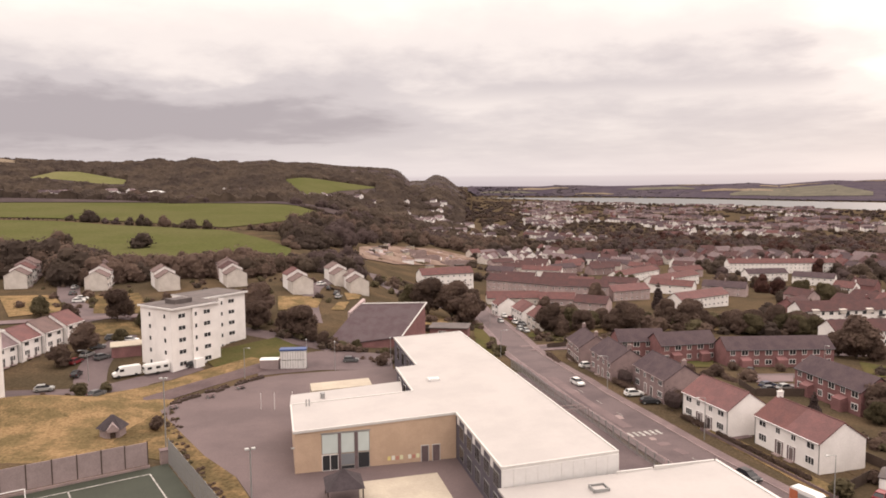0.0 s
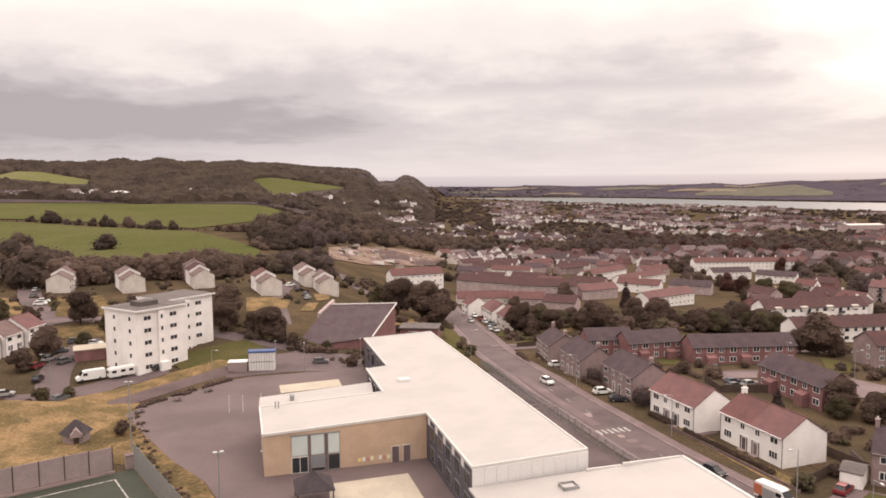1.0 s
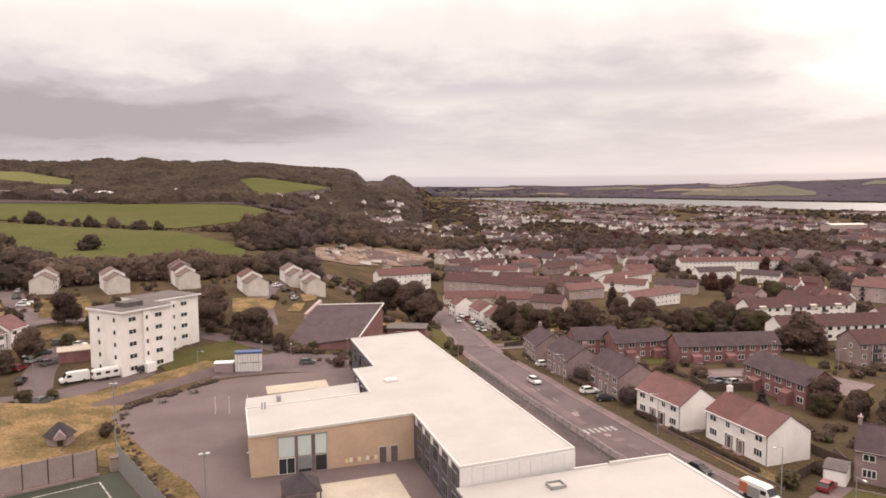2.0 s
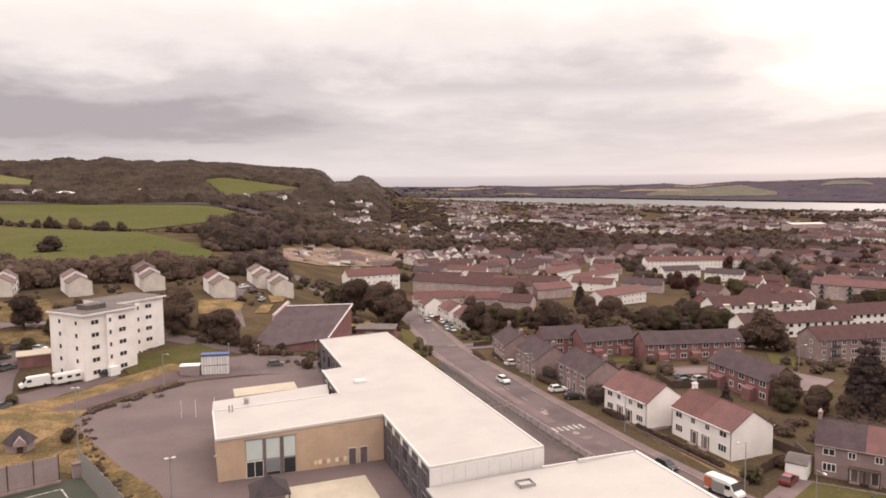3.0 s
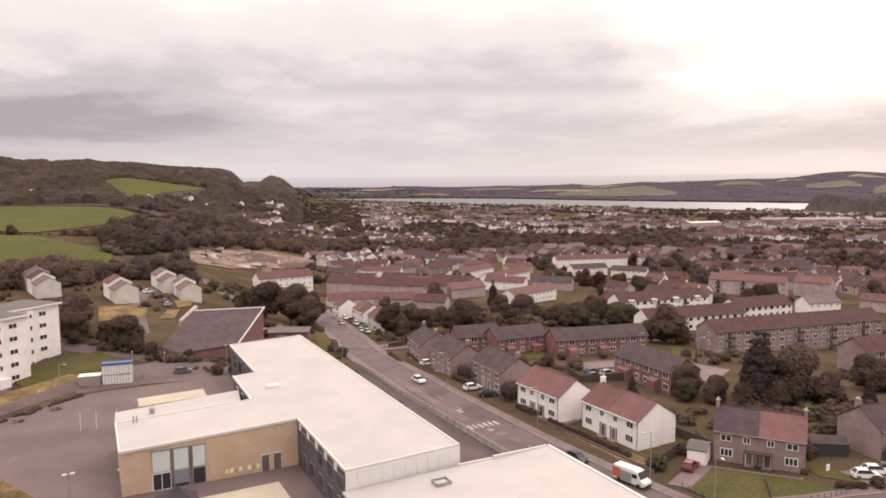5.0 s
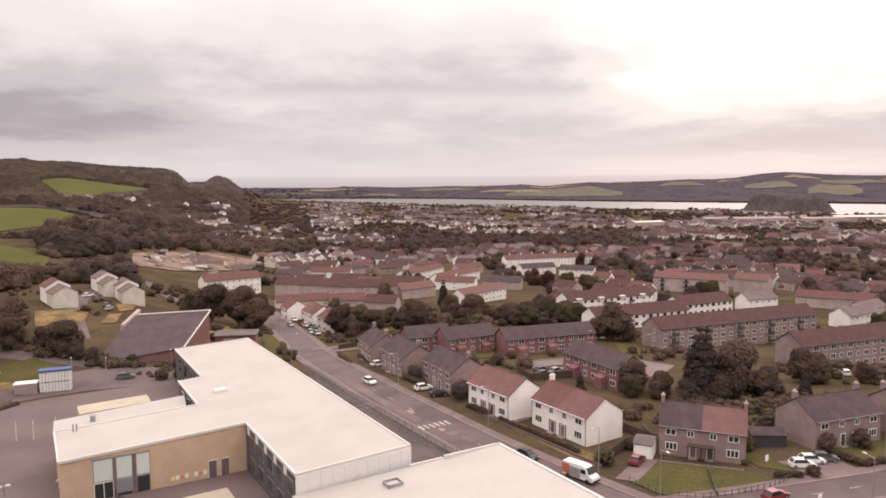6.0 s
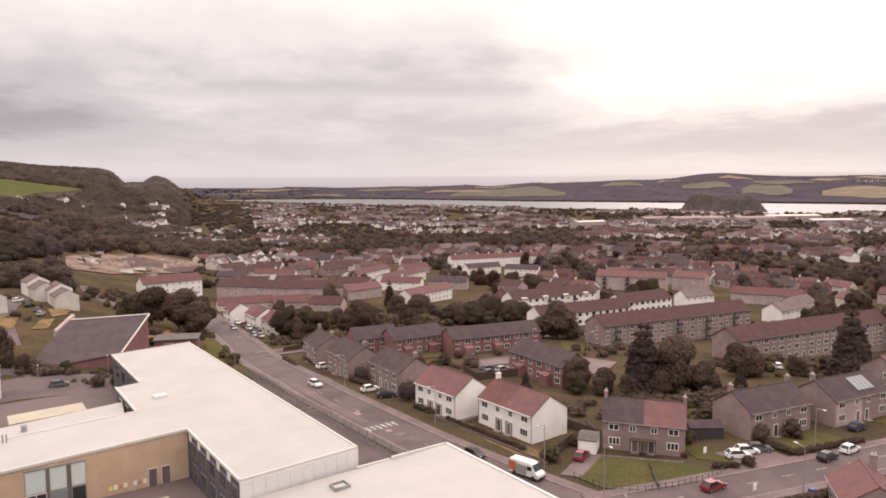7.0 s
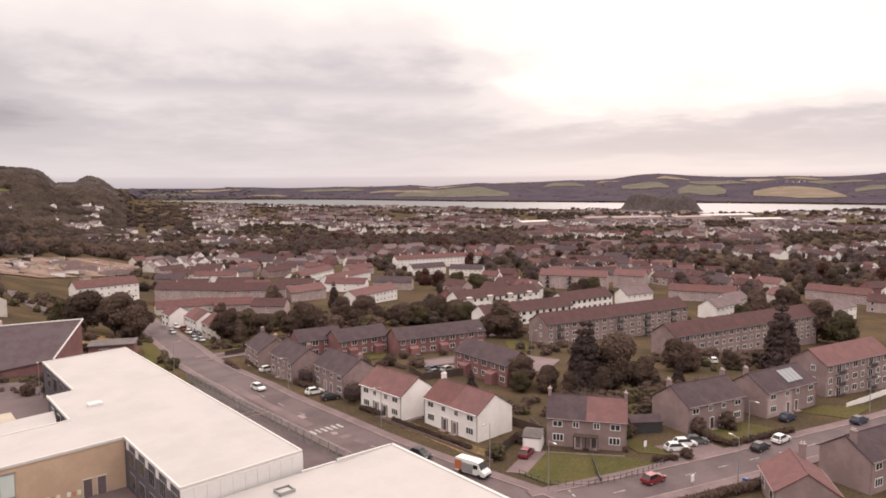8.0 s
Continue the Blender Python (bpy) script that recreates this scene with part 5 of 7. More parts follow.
for i in range(13):
    for j in range(14):
        xx = i * 3.0 + j * 0.215
        if i == j == 0:
            bar = part("bar", boxed((0, .04, -.02, .02, 0.1, 4.3)), STEEL, mesh_fence)
        else:
            again(bar, pose(xx, 0, 0), mesh_fence)
    for zz in (0.4, 1.6, 2.9, 4.2):
        part("rail", boxed((i * 3.0, i * 3.0 + 2.95, .02, .05, zz, zz + .06)), STEEL, mesh_fence)
    part("post", boxed((i * 3.0 - .06, i * 3.0 + .06, -.06, .06, 0, 4.4)), STEEL, mesh_fence)
kiosk = thing("meter_cabinet", *at(-0.2, -1.0), 30, "grey concrete cabinet by the fence corner", "cabinet")
part("body", boxed((-.8, .8, -.6, .6, 0, 2.2)), KERB, kiosk)
part("lid", boxed((-.9, .9, -.7, .7, 2.2, 2.35)), PAVING, kiosk)


def mast(x, y, h, label, heads=2, rot=0):
    m = thing("floodlight_mast", x, y, rot, label, "lamp post", "masts")
    bm = bmesh.new()
    tube(bm, (0, 0, -.2), (0, 0, h), 0.13, 0.08)
    part("pole", bm, STEEL, m)
    for i in range(heads):
        xx = (i - (heads - 1) / 2) * .8
        bm = boxed((xx - .24, xx + .24, -.22, .22, h - .02, h + .14))
        part("lamp_head", bm, LAMPGLASS, m)
    bm = boxed((-.55, .55, -.04, .04, h - .12, h - .03))
    part("crossarm", bm, STEEL, m)


def street_lamp(x, y, rot, h=7.6, arm=1.3):
    m = thing("street_lamp", x, y, rot, "slim grey street lamp with a short arm", "street lamp", "street lamps")
    bm = bmesh.new()
    tube(bm, (0, 0, -.2), (0, 0, h), 0.085, 0.05)
    tube(bm, (0, 0, h - .05), (0, -arm, h + .12), 0.045, 0.04)
    part("pole", bm, STEEL, m)
    part("lantern", boxed((-.13, .13, -arm - .6, -arm + .05, h + .05, h + .2)), LAMPGLASS, m)


mast(-47.4, 117.1, 13.0, "tall pale floodlight mast by the pitch corner")
mast(-23.9, 84.5, 13.0, "tall floodlight mast beside the pitch fence", rot=20)
for x, y, r in ((-46.9, 163.3, 60), (-34.1, 172.8, 10), (-26.8, 170.8, 10), (54.2, 95.2, -70), (58.0, 84.4, 0), (83.8, 72.7, 180), (100.2, 85.0, 0), (134.9, 86.0, 0),
                (46.0, 122.0, -75), (36.0, 153.0, -80), (15.5, 190, 100), (104, 160, 90), (16.5, 250, 100), (94.0, 172, 0), (-82, 160, -60), (-13.5, 176, 0)):
    street_lamp(x, y, r)
for x, y in ((-37.2, 140.4), (-34.5, 140.5), (-31.0, 141.2)):
    p = thing("playground_post", x, y, 0, "slim white post in the playground", "post", "playground posts")
    bm = bmesh.new()
    tube(bm, (0, 0, 0), (0, 0, 3.6), 0.04)
    part("pole", bm, FRAME, p)

# mound, hut, gazebo
mg = np.meshgrid(np.linspace(-108, -56, 40), np.linspace(112, 151, 30), indexing="ij")
mh = 3.2 * np.exp(-(((mg[0] + 84) / 17) ** 2 + ((mg[1] - 139 - (mg[0] + 84) * 0.1) / 7.5) ** 2)) - 0.12
mh += np.array([[0.12 * noise.noise((x * .5, y * .5, 0)) for x, y in zip(a, b)] for a, b in zip(*mg)])
edge_fade = smooth(0, 4, mg[0] + 108) * smooth(0, 5, -56 - mg[0]) * smooth(0, 3, mg[1] - 112 - np.maximum(0, (-64 - mg[0]) * 0.0)) * smooth(0, 4, 151 - mg[1])
sheet_mesh("mound", mg[0], mg[1], (mh + .42) * edge_fade - .12, DRYGRASS, "low mound of dry yellow grass behind the pitch", "mound")
hut = thing("timber_hut", -60.6, 126.0, 25, "small six-sided timber hut with a steep dark roof", "hut")
hexa = [(math.cos(radians(60 * i)) * 2.2, math.sin(radians(60 * i)) * 2.2) for i in range(6)]
bm = bmesh.new()
prism(bm, hexa, 0, 1.8)
part("wall", bm, PALING, hut)
bm = bmesh.new()
rim = [bm.verts.new((x * 1.3, y * 1.3, 1.75)) for x, y in hexa]
cap = [bm.verts.new((x * .14, y * .14, 3.9)) for x, y in hexa]
for i in range(6):
    bm.faces.new((rim[i], rim[(i + 1) % 6], cap[(i + 1) % 6], cap[i]))
bm.faces.new(cap)
bm.faces.new(rim[::-1])
part("roof", bm, DARKTILE, hut)
bm = bmesh.new()
extrude_x(bm, [(-1.0, 1.6), (1.0, 1.6), (1.0, 2.1), (0, 3.3), (-1.0, 2.1)], 0, 1)
for v in bm.verts:
    v.co = Vector((v.co.y, -2.75 + v.co.x * 1.6, v.co.z * .9))
bmesh.ops.recalc_face_normals(bm, faces=bm.faces)
part("dormer", bm, PALING, hut)
part("door", boxed((-.45, .45, -2.05, -1.85, 0, 1.6)), TIMBER, hut)
gaz = thing("gazebo", -14.6, 99.0, 13.7, "dark-roofed gazebo in the school yard", "gazebo", z=0.06)
bm = bmesh.new()
rim = [bm.verts.new((math.cos(radians(45 + 90 * i)) * 3.9, math.sin(radians(45 + 90 * i)) * 3.9, 2.35)) for i in range(4)]
mid = [bm.verts.new((math.cos(radians(45 + 90 * i)) * 1.3, math.sin(radians(45 + 90 * i)) * 1.3, 3.7)) for i in range(4)]
top = bm.verts.new((0, 0, 4.6))
for i in range(4):
    bm.faces.new((rim[i], rim[(i + 1) % 4], mid[(i + 1) % 4], mid[i]))
    bm.faces.new((mid[i], mid[(i + 1) % 4], top))
bm.faces.new(rim[::-1])
part("roof", bm, DARKTILE, gaz, "dark tent-shaped roof")
for i in range(4):
    x, y = math.cos(radians(45 + 90 * i)) * 3.5, math.sin(radians(45 + 90 * i)) * 3.5
    part("post", boxed((x - .09, x + .09, y - .09, y + .09, 0, 2.4)), TIMBER, gaz)
brng = random.Random(9)
for i in range(14):
    f = i / 13
    x, y = -57.5 + 13.5 * f + brng.uniform(-.5, .5), 143.5 + 20 * f + brng.uniform(-.5, .5)
    bm = bmesh.new()
    if i in (0, 5, 9):
        b = thing("bench", x + 2.2, y - 2, brng.uniform(40, 70), "grey picnic bench at the playground edge", "bench", "playground benches", z=0.06)
        part("seat", boxed((-.9, .9, -.75, -.45, .42, .48)), PAVING, b)
        part("seat", boxed((-.9, .9, .45, .75, .42, .48)), PAVING, b)
        part("tabletop", boxed((-.9, .9, -.35, .35, .72, .78)), PAVING, b)
        for s in (-.6, .6):
            part("leg", boxed((s - .06, s + .06, -.7, .7, 0, .42), (s - .05, s + .05, -.1, .1, .42, .72)), STEEL, b)
        bm.free()
    else:
        bm.free()
        b = thing("planter", x, y, brng.uniform(40, 65), "brown timber planter with low plants", "planter", "playground planters", z=0.06)
        part("trough", boxed((-1.1, 1.1, -.45, .45, 0, .5)), TIMBER, b)
        part("soil", boxed((-1.0, 1.0, -.38, .38, .5, .54)), DARKPATH, b)
        verts, faces = leaf_cloud(brng, [(-.5, 0, .6, .35), (.5, 0, .6, .35)], 60, .16)
        pydata("plants", verts, faces, LEAF, b)
ribbon("path", [(-64, 143), (-58, 154), (-50, 167), (-44, 174)], [(-2.2, .62), (0, .66), (2.6, .1)], DARKPATH, "dark footpath above the playground", "path")

# containers by the church car park
store = thing("storage_cage_stack", -37.5, 173.5, 5, "stack of white storage cages with a blue top", "storage stack")
for k in range(2):
    for i in range(5):
        c = part("cage", boxed((-3.1 + i * 1.25, -1.95 + i * 1.25, -1.2, 1.2, k * 2.3, k * 2.3 + 2.1)), CLAD, store)
        part("cage_bar", boxed((-3.1 + i * 1.25 + .5, -3.1 + i * 1.25 + .6, -1.25, -1.2, k * 2.3, k * 2.3 + 2.1)), STEEL, c)
part("top_sheet", boxed((-3.3, 3.3, -1.3, 1.3, 4.5, 4.9)), BLUE, store, "blue top sheet")
cont = thing("container", -43.2, 172.5, 5, "white storage container beside the cages", "container")
part("body", boxed((-2.2, 2.2, -1.2, 1.2, 0, 2.3)), PALING, cont)
part("roof", boxed((-2.3, 2.3, -1.3, 1.3, 2.3, 2.5)), FRAME, cont)
gar = thing("brick_garage", -82.5, 181.0, 25, "low brick garage with a pale flat roof", "garage")
part("wall", boxed((-3.5, 3.5, -3, 3, -1, 2.5)), BRICK, gar)
part("roof", boxed((-3.8, 3.8, -3.3, 3.3, 2.5, 2.75)), SAND, gar)

# palisade along the street side of the school, and the barred gate
pale = None
pal = [(17.0, 176), (22.3, 150), (28.0, 131), (33.6, 110), (37, 100)]
for (x0, y0), (x1, y1) in zip(pal[:-1], pal[1:]):
    n = int(math.hypot(x1 - x0, y1 - y0) / 2.7)
    ang = math.degrees(math.atan2(y1 - y0, x1 - x0))
    for i in range(n):
        f = i / n
        px, py = x0 + (x1 - x0) * f, y0 + (y1 - y0) * f
        fe = thing("palisade_fence", px, py, ang, "grey steel palisade fence panel by the street", "fence", "palisade panels")
        if pale is None:
            pale = part("pale", boxed((0, .08, -.015, .015, 0.1, 2.3)), STEEL, fe)
        else:
            again(pale, Matrix.Identity(4), fe)
        for j in range(1, 9):
            again(pale, pose(j * .3, 0, 0), fe)
        for zz in (.5, 1.9):
            part("rail", boxed((0, 2.62, .015, .05, zz, zz + .07)), STEEL, fe)
        part("post", boxed((-.05, .05, -.05, .1, 0, 2.4)), STEEL, fe)
gate = thing("yard_gate", 24.5, 132.5, 15, "white barred gate frame across the school yard", "gate")
for yy in (0, 2.2):
    bm = bmesh.new()
    tube(bm, (-4.2, yy, 2.3), (3.4, yy, 2.3), .08)
    tube(bm, (-4.2, yy, 0), (-4.2, yy, 2.3), .06)
    tube(bm, (3.4, yy, 0), (3.4, yy, 2.3), .06)
    part("gate_frame", bm, KERB, gate)


# ---- vehicles ----
def car_parts(paint, label, L=4.1, W=1.72, H=1.45, hatch=True):
    c = thing("car", 0, 0, 0, label, "car", "parked cars", z=-500)
    prof = [(-L / 2, .35), (-L / 2 + .05, .75), (-L / 2 + .12, .92), (L * .16, .95), (L * .42, .84), (L / 2 - .02, .66), (L / 2, .35), (L * .4, .22), (-L * .4, .22)]
    bm = bmesh.new()
    a = [bm.verts.new((x, -W / 2 + (.06 if z > .7 else 0), z)) for x, z in prof]
    b = [bm.verts.new((x, W / 2 - (.06 if z > .7 else 0), z)) for x, z in prof]
    bm.faces.new(a)
    bm.faces.new(b[::-1])
    for i in range(len(prof)):
        j = (i + 1) % len(prof)
        bm.faces.new((a[i], b[i], b[j], a[j]))
    bmesh.ops.recalc_face_normals(bm, faces=bm.faces)
    bmesh.ops.bevel(bm, geom=[e for e in bm.edges], offset=0.05, segments=2, affect="EDGES")
    part("body", bm, paint, c)
    rear = -L / 2 + (.18 if hatch else .7)
    bm = bmesh.new()
    lo = [(rear, .9), (L * .27, .92)]
    hi = [(rear + .62, H - .05), (L * .04, H - .04)]
    vs = []
    for (x, z), w in ((lo[0], W / 2 - .08), (lo[1], W / 2 - .08), (hi[1], W / 2 - .26), (hi[0], W / 2 - .26)):
        vs.append((bm.verts.new((x, -w, z)), bm.verts.new((x, w, z))))
    bm.faces.new([v[0] for v in vs])
    bm.faces.new([v[1] for v in vs][::-1])
    for i in range(4):
        j = (i + 1) % 4
        bm.faces.new((vs[i][0], vs[i][1], vs[j][1], vs[j][0]))
    bmesh.ops.recalc_face_normals(bm, faces=bm.faces)
    part("cabin_glass", bm, CAR_GLASS, c, "dark glazed cabin")
    bm = boxed((rear + .5, L * .06, -W / 2 + .24, W / 2 - .24, H - .06, H))
    bmesh.ops.bevel(bm, geom=[e for e in bm.edges], offset=0.025, segments=2, affect="EDGES")
    part("roof", bm, paint, c)
    for s in (-1, 1):
        for x0, x1 in ((rear + .02, rear + .5),):
            bm = bmesh.new()
            a, b = s * (W / 2 - .075), s * (W / 2 - .245)
            vs = [bm.verts.new(p) for p in ((x0, a, .9), (x0 + .16, a, .9), (x1 + .12, b, H - .04), (x1 - .02, b, H - .04))]
            vs2 = [bm.verts.new((v.co.x, v.co.y - s * .06, v.co.z)) for v in vs]
            bm.faces.new(vs)
            bm.faces.new(vs2[::-1])
            for i in range(4):
                bm.faces.new((vs[i], vs2[i], vs2[(i + 1) % 4], vs[(i + 1) % 4]))
            bmesh.ops.recalc_face_normals(bm, faces=bm.faces)
            part("pillar", bm, paint, c)
    for x in (-L * .32, L * .32):
        for s in (-1, 1):
            bm = bmesh.new()
            tube(bm, (x, s * (W / 2 - .2), .31), (x, s * (W / 2 + .01), .31), .31, n=14)
            w = part("wheel", bm, RUBBER, c)
            bm = bmesh.new()
            tube(bm, (x, s * (W / 2), .31), (x, s * (W / 2 + .02), .31), .18, n=10)
            part("rim", bm, STEEL, w)
    for s in (-1, 1):
        part("headlight", boxed((L / 2 - .1, L / 2 + .01, s * .6 - .17, s * .6 + .17, .58, .72)), LAMPGLASS, c)
        part("tail_light", boxed((-L / 2 - .01, -L / 2 + .1, s * .65 - .12, s * .65 + .12, .68, .85)), PAINTS["red"], c)
    return c


CARS = {k: car_parts(PAINTS[k], f"{k} hatchback car parked with dark windows") for k in PAINTS}
for k, x, y, rot in (("white", 30.2, 157.2, -72), ("white", 40.6, 148.5, 10), ("black", 42.5, 143.0, 0), ("white", 36.3, 176.5, 15), ("silver", 21.6, 266, -80), ("white", 27.0, 263, -75),
                     ("silver", 26.8, 246, -78), ("black", 27.6, 252, -78), ("grey", 29.0, 258, -60), ("red", 26.0, 272, -80), ("white", 24.3, 280, -80), ("silver", 28.5, 242, -78), ("white", 30.0, 268, -30),
                     ("black", 46.4, 104.8, -68), ("red", 62.4, 97.4, 40), ("red", 73.9, 79.8, 8), ("white", 86.4, 87.9, -20), ("white", 89.2, 88.9, -20), ("grey", 91.9, 88.9, -25),
                     ("black", 99.3, 81.8, 12), ("white", 105.6, 82.8, 12), ("blue", 116.7, 90.2, 10), ("blue", 127.2, 83.0, 8), ("silver", -88.8, 153.8, 20), ("grey", -75.5, 150.5, 70), ("black", -86.6, 163.5, 100),
                     ("silver", -91.0, 177.5, 80), ("red", -91.2, 172.0, 80), ("grey", -91.5, 184, 30), ("grey", -86.5, 176.0, 60), ("white", -85.5, 190.5, 5), ("grey", -91.2, 192, 20), ("black", -62.3, 172.6, 35),
                     ("white", -120.5, 231.5, 20), ("white", -121.5, 235.5, 30), ("grey", -129, 244, 100), ("silver", -134, 255, 100), ("grey", -40, 261.9, 85), ("silver", -38.4, 255.6, 80), ("black", -44.1, 269.4, 90), ("white", -48.2, 276.6, 60),
                     ("black", 76.0, 172.5, 60), ("blue", 72.5, 155.5, 20), ("silver", 75.5, 153.5, 20), ("grey", 71, 151.0, 15), ("white", 118, 140, 70), ("white", 146, 136, 60), ("grey", -24, 179, 5)):
    copy_thing(CARS[k], pose(x, y, gz(x, y) + 0.1 + max(0, math.hypot(x, y) - 150) * .0007, 0, 0, rot))


def van(x, y, rot, paint, label, rear_panel=None, L=5.7):
    v = thing("van", x, y, rot, label, "van")
    v.location.z += .1
    bm = bmesh.new()
    prof = [(-L / 2, .4), (-L / 2, 2.35), (-L / 2 + .15, 2.5), (L * .17, 2.5), (L * .26, 2.35), (L * .37, 1.35), (L * .49, 1.05), (L / 2, .75), (L / 2, .4)]
    a = [bm.verts.new((x, -.97 + (.12 if z > 2 else 0), z)) for x, z in prof]
    b = [bm.verts.new((x, .97 - (.12 if z > 2 else 0), z)) for x, z in prof]
    bm.faces.new(a)
    bm.faces.new(b[::-1])
    for i in range(len(prof)):
        j = (i + 1) % len(prof)
        bm.faces.new((a[i], b[i], b[j], a[j]))
    bmesh.ops.recalc_face_normals(bm, faces=bm.faces)
    bmesh.ops.bevel(bm, geom=[e for e in bm.edges], offset=0.05, segments=2, affect="EDGES")
    part("body", bm, paint, v)
    bm = bmesh.new()
    vs = [bm.verts.new(p) for p in ((L * .27, -.78, 2.25), (L * .27, .78, 2.25), (L * .375, .86, 1.42), (L * .375, -.86, 1.42))]
    vs2 = [bm.verts.new((p.co.x + .05, p.co.y, p.co.z + .04)) for p in vs]
    bm.faces.new(vs2)
    for i in range(4):
        bm.faces.new((vs[i], vs[(i + 1) % 4], vs2[(i + 1) % 4], vs2[i]))
    part("windscreen", bm, CAR_GLASS, v)
    for s in (-1, 1):
        part("side_window", boxed((L * .12, L * .27, s * .955 - .03, s * .955 + .03, 1.4, 2.0)), CAR_GLASS, v)
    for xx in (-L * .3, L * .32):
        for s in (-1, 1):
            bm = bmesh.new()
            tube(bm, (xx, s * .72, .36), (xx, s * .99, .36), .36, n=14)
            part("wheel", bm, RUBBER, v)
    part("bumper", boxed((L / 2 - .06, L / 2 + .05, -.9, .9, .35, .62)), RUBBER, v)
    if rear_panel:
        for s in (-1, 1):
            part("side_panel", boxed((-L * .49, -L * .26, s * .985 - .012, s * .985 + .012, .7, 2.2)), rear_panel, v, "orange side panel")
            part("side_stripe", boxed((-L * .255, L * .1, s * .985 - .012, s * .985 + .012, .55, 2.0)), PAINTS["silver"], v, "silver-grey side panel")
        part("rear_panel", boxed((-L / 2 - .02, -L / 2 + .0, -.85, .85, .7, 2.2)), rear_panel, v, "orange rear doors")


van(50.8, 94.6, -64, PAINTS["white"], "white delivery van with orange panels at the kerb", ORANGE)
van(-75.2, 164.6, 215, PAINTS["white"], "large white panel van on the estate road", None, 6.2)
cv = thing("caravan", -69.2, 167.2, 40, "white touring caravan parked behind a van", "caravan")
bm = boxed((-3.0, 3.0, -1.1, 1.1, .5, 2.65))
bmesh.ops.bevel(bm, geom=[e for e in bm.edges], offset=0.25, segments=3, affect="EDGES")
part("body", bm, PAINTS["white"], cv)
for xx in (-1.9, 0.1, 1.9):
    part("window", boxed((xx - .5, xx + .5, -1.13, -1.08, 1.5, 2.1)), CAR_GLASS, cv)
part("window", boxed((-3.03, -2.98, -.7, .7, 1.45, 2.1)), CAR_GLASS, cv)
for s in (-1, 1):
    bm = bmesh.new()
    tube(bm, (0, s * .9, .4), (0, s * 1.1, .4), .35, n=12)
    part("wheel", bm, RUBBER, cv)
part("drawbar", boxed((3.0, 4.2, -.06, .06, .45, .55)), STEEL, cv)

# ---- houses at the lower street corner ----
def corner_house(x, y, rot, L, wall, roof, label, ch, he=4.9):
    h = semi(x, y, rot, L, 8.0, he, wall, (roof,), label, ch, gutters=True)
    return h


corner_house(87.3, 65.4, 52.0, 9.5, GREY, RED_TILE, "grey gabled house with a red roof by the corner", ((4.3, -1.6),), 3.3)
corner_house(105.5, 66.5, 2.0, 14.0, GREY, SLATE, "grey house pair with a dark roof and plain gable", ((-6.6, -1.0),))
sg = thing("garage", 66.0, 100.6, -42, "small white garage with a grey felt roof", "garage")
bm = bmesh.new()
extrude_x(bm, [(-2.4, 0), (2.4, 0), (2.4, 2.3), (0, 2.9), (-2.4, 2.3)], -1.5, 1.5)
for v in bm.verts:
    v.co = Vector((v.co.x, v.co.y, v.co.z))
part("wall", bm, WHITE, sg)
gable_roof(-1.65, 1.65, 4.8, 2.3, .6, FELT, sg, .15)
part("garage_door", boxed((-1.2, 1.2, -2.46, -2.41, 0, 2.1)), FRAME, sg)
sh = thing("garden_shed", 88.5, 98.5, -20, "dark timber shed beside the grey house", "shed")
bm = bmesh.new()
extrude_x(bm, [(-1.8, 0), (1.8, 0), (1.8, 2.0), (0, 2.8), (-1.8, 2.0)], -3, 3)
part("wall", bm, DARKFRAME, sh)
gable_roof(-3.1, 3.1, 3.6, 2.0, .8, SLATE, sh, .2)
part("pale_front", boxed((-8.08, -.1, -4.425, -4.39, 0, 4.82)), PALE, g3, "paler rendered front of one half")
# solar panels on the third grey pair
for i in range(4):
    bm = bmesh.new()
    s = 2.85 / 4.4
    x0 = -0.2 + i * 1.25
    a = [(x0, -3.6), (x0 + 1.15, -3.6), (x0 + 1.15, -0.9), (x0, -0.9)]
    prism(bm, a, 0, 1)
    for v in bm.verts:
        v.co.z = 4.9 + (v.co.y + 4.4) * s + (0.42 if v.co.z > .5 else 0.30)
    bmesh.ops.recalc_face_normals(bm, faces=bm.faces)
    part("solar_panel", bm, SOLAR, g3, "glossy grey solar panel")


# ---- garden hedges, walls, fences ----
def low_wall(a, b, h, mat, label, t=.12, name="garden_wall"):
    (x0, y0), (x1, y1) = a, b
    w = thing(name, x0, y0, math.degrees(math.atan2(y1 - y0, x1 - x0)), label, "wall" if "wall" in name else "fence")
    d = math.hypot(x1 - x0, y1 - y0)
    n = max(1, int(d / 2.4))
    for i in range(n):
        part("panel", boxed((i * d / n, (i + 1) * d / n - .06, -t / 2, t / 2, -.3, h)), mat, w)
        part("post", boxed(((i + 1) * d / n - .1, (i + 1) * d / n + .04, -t / 2 - .03, t / 2 + .03, -.3, h + .1)), mat, w)


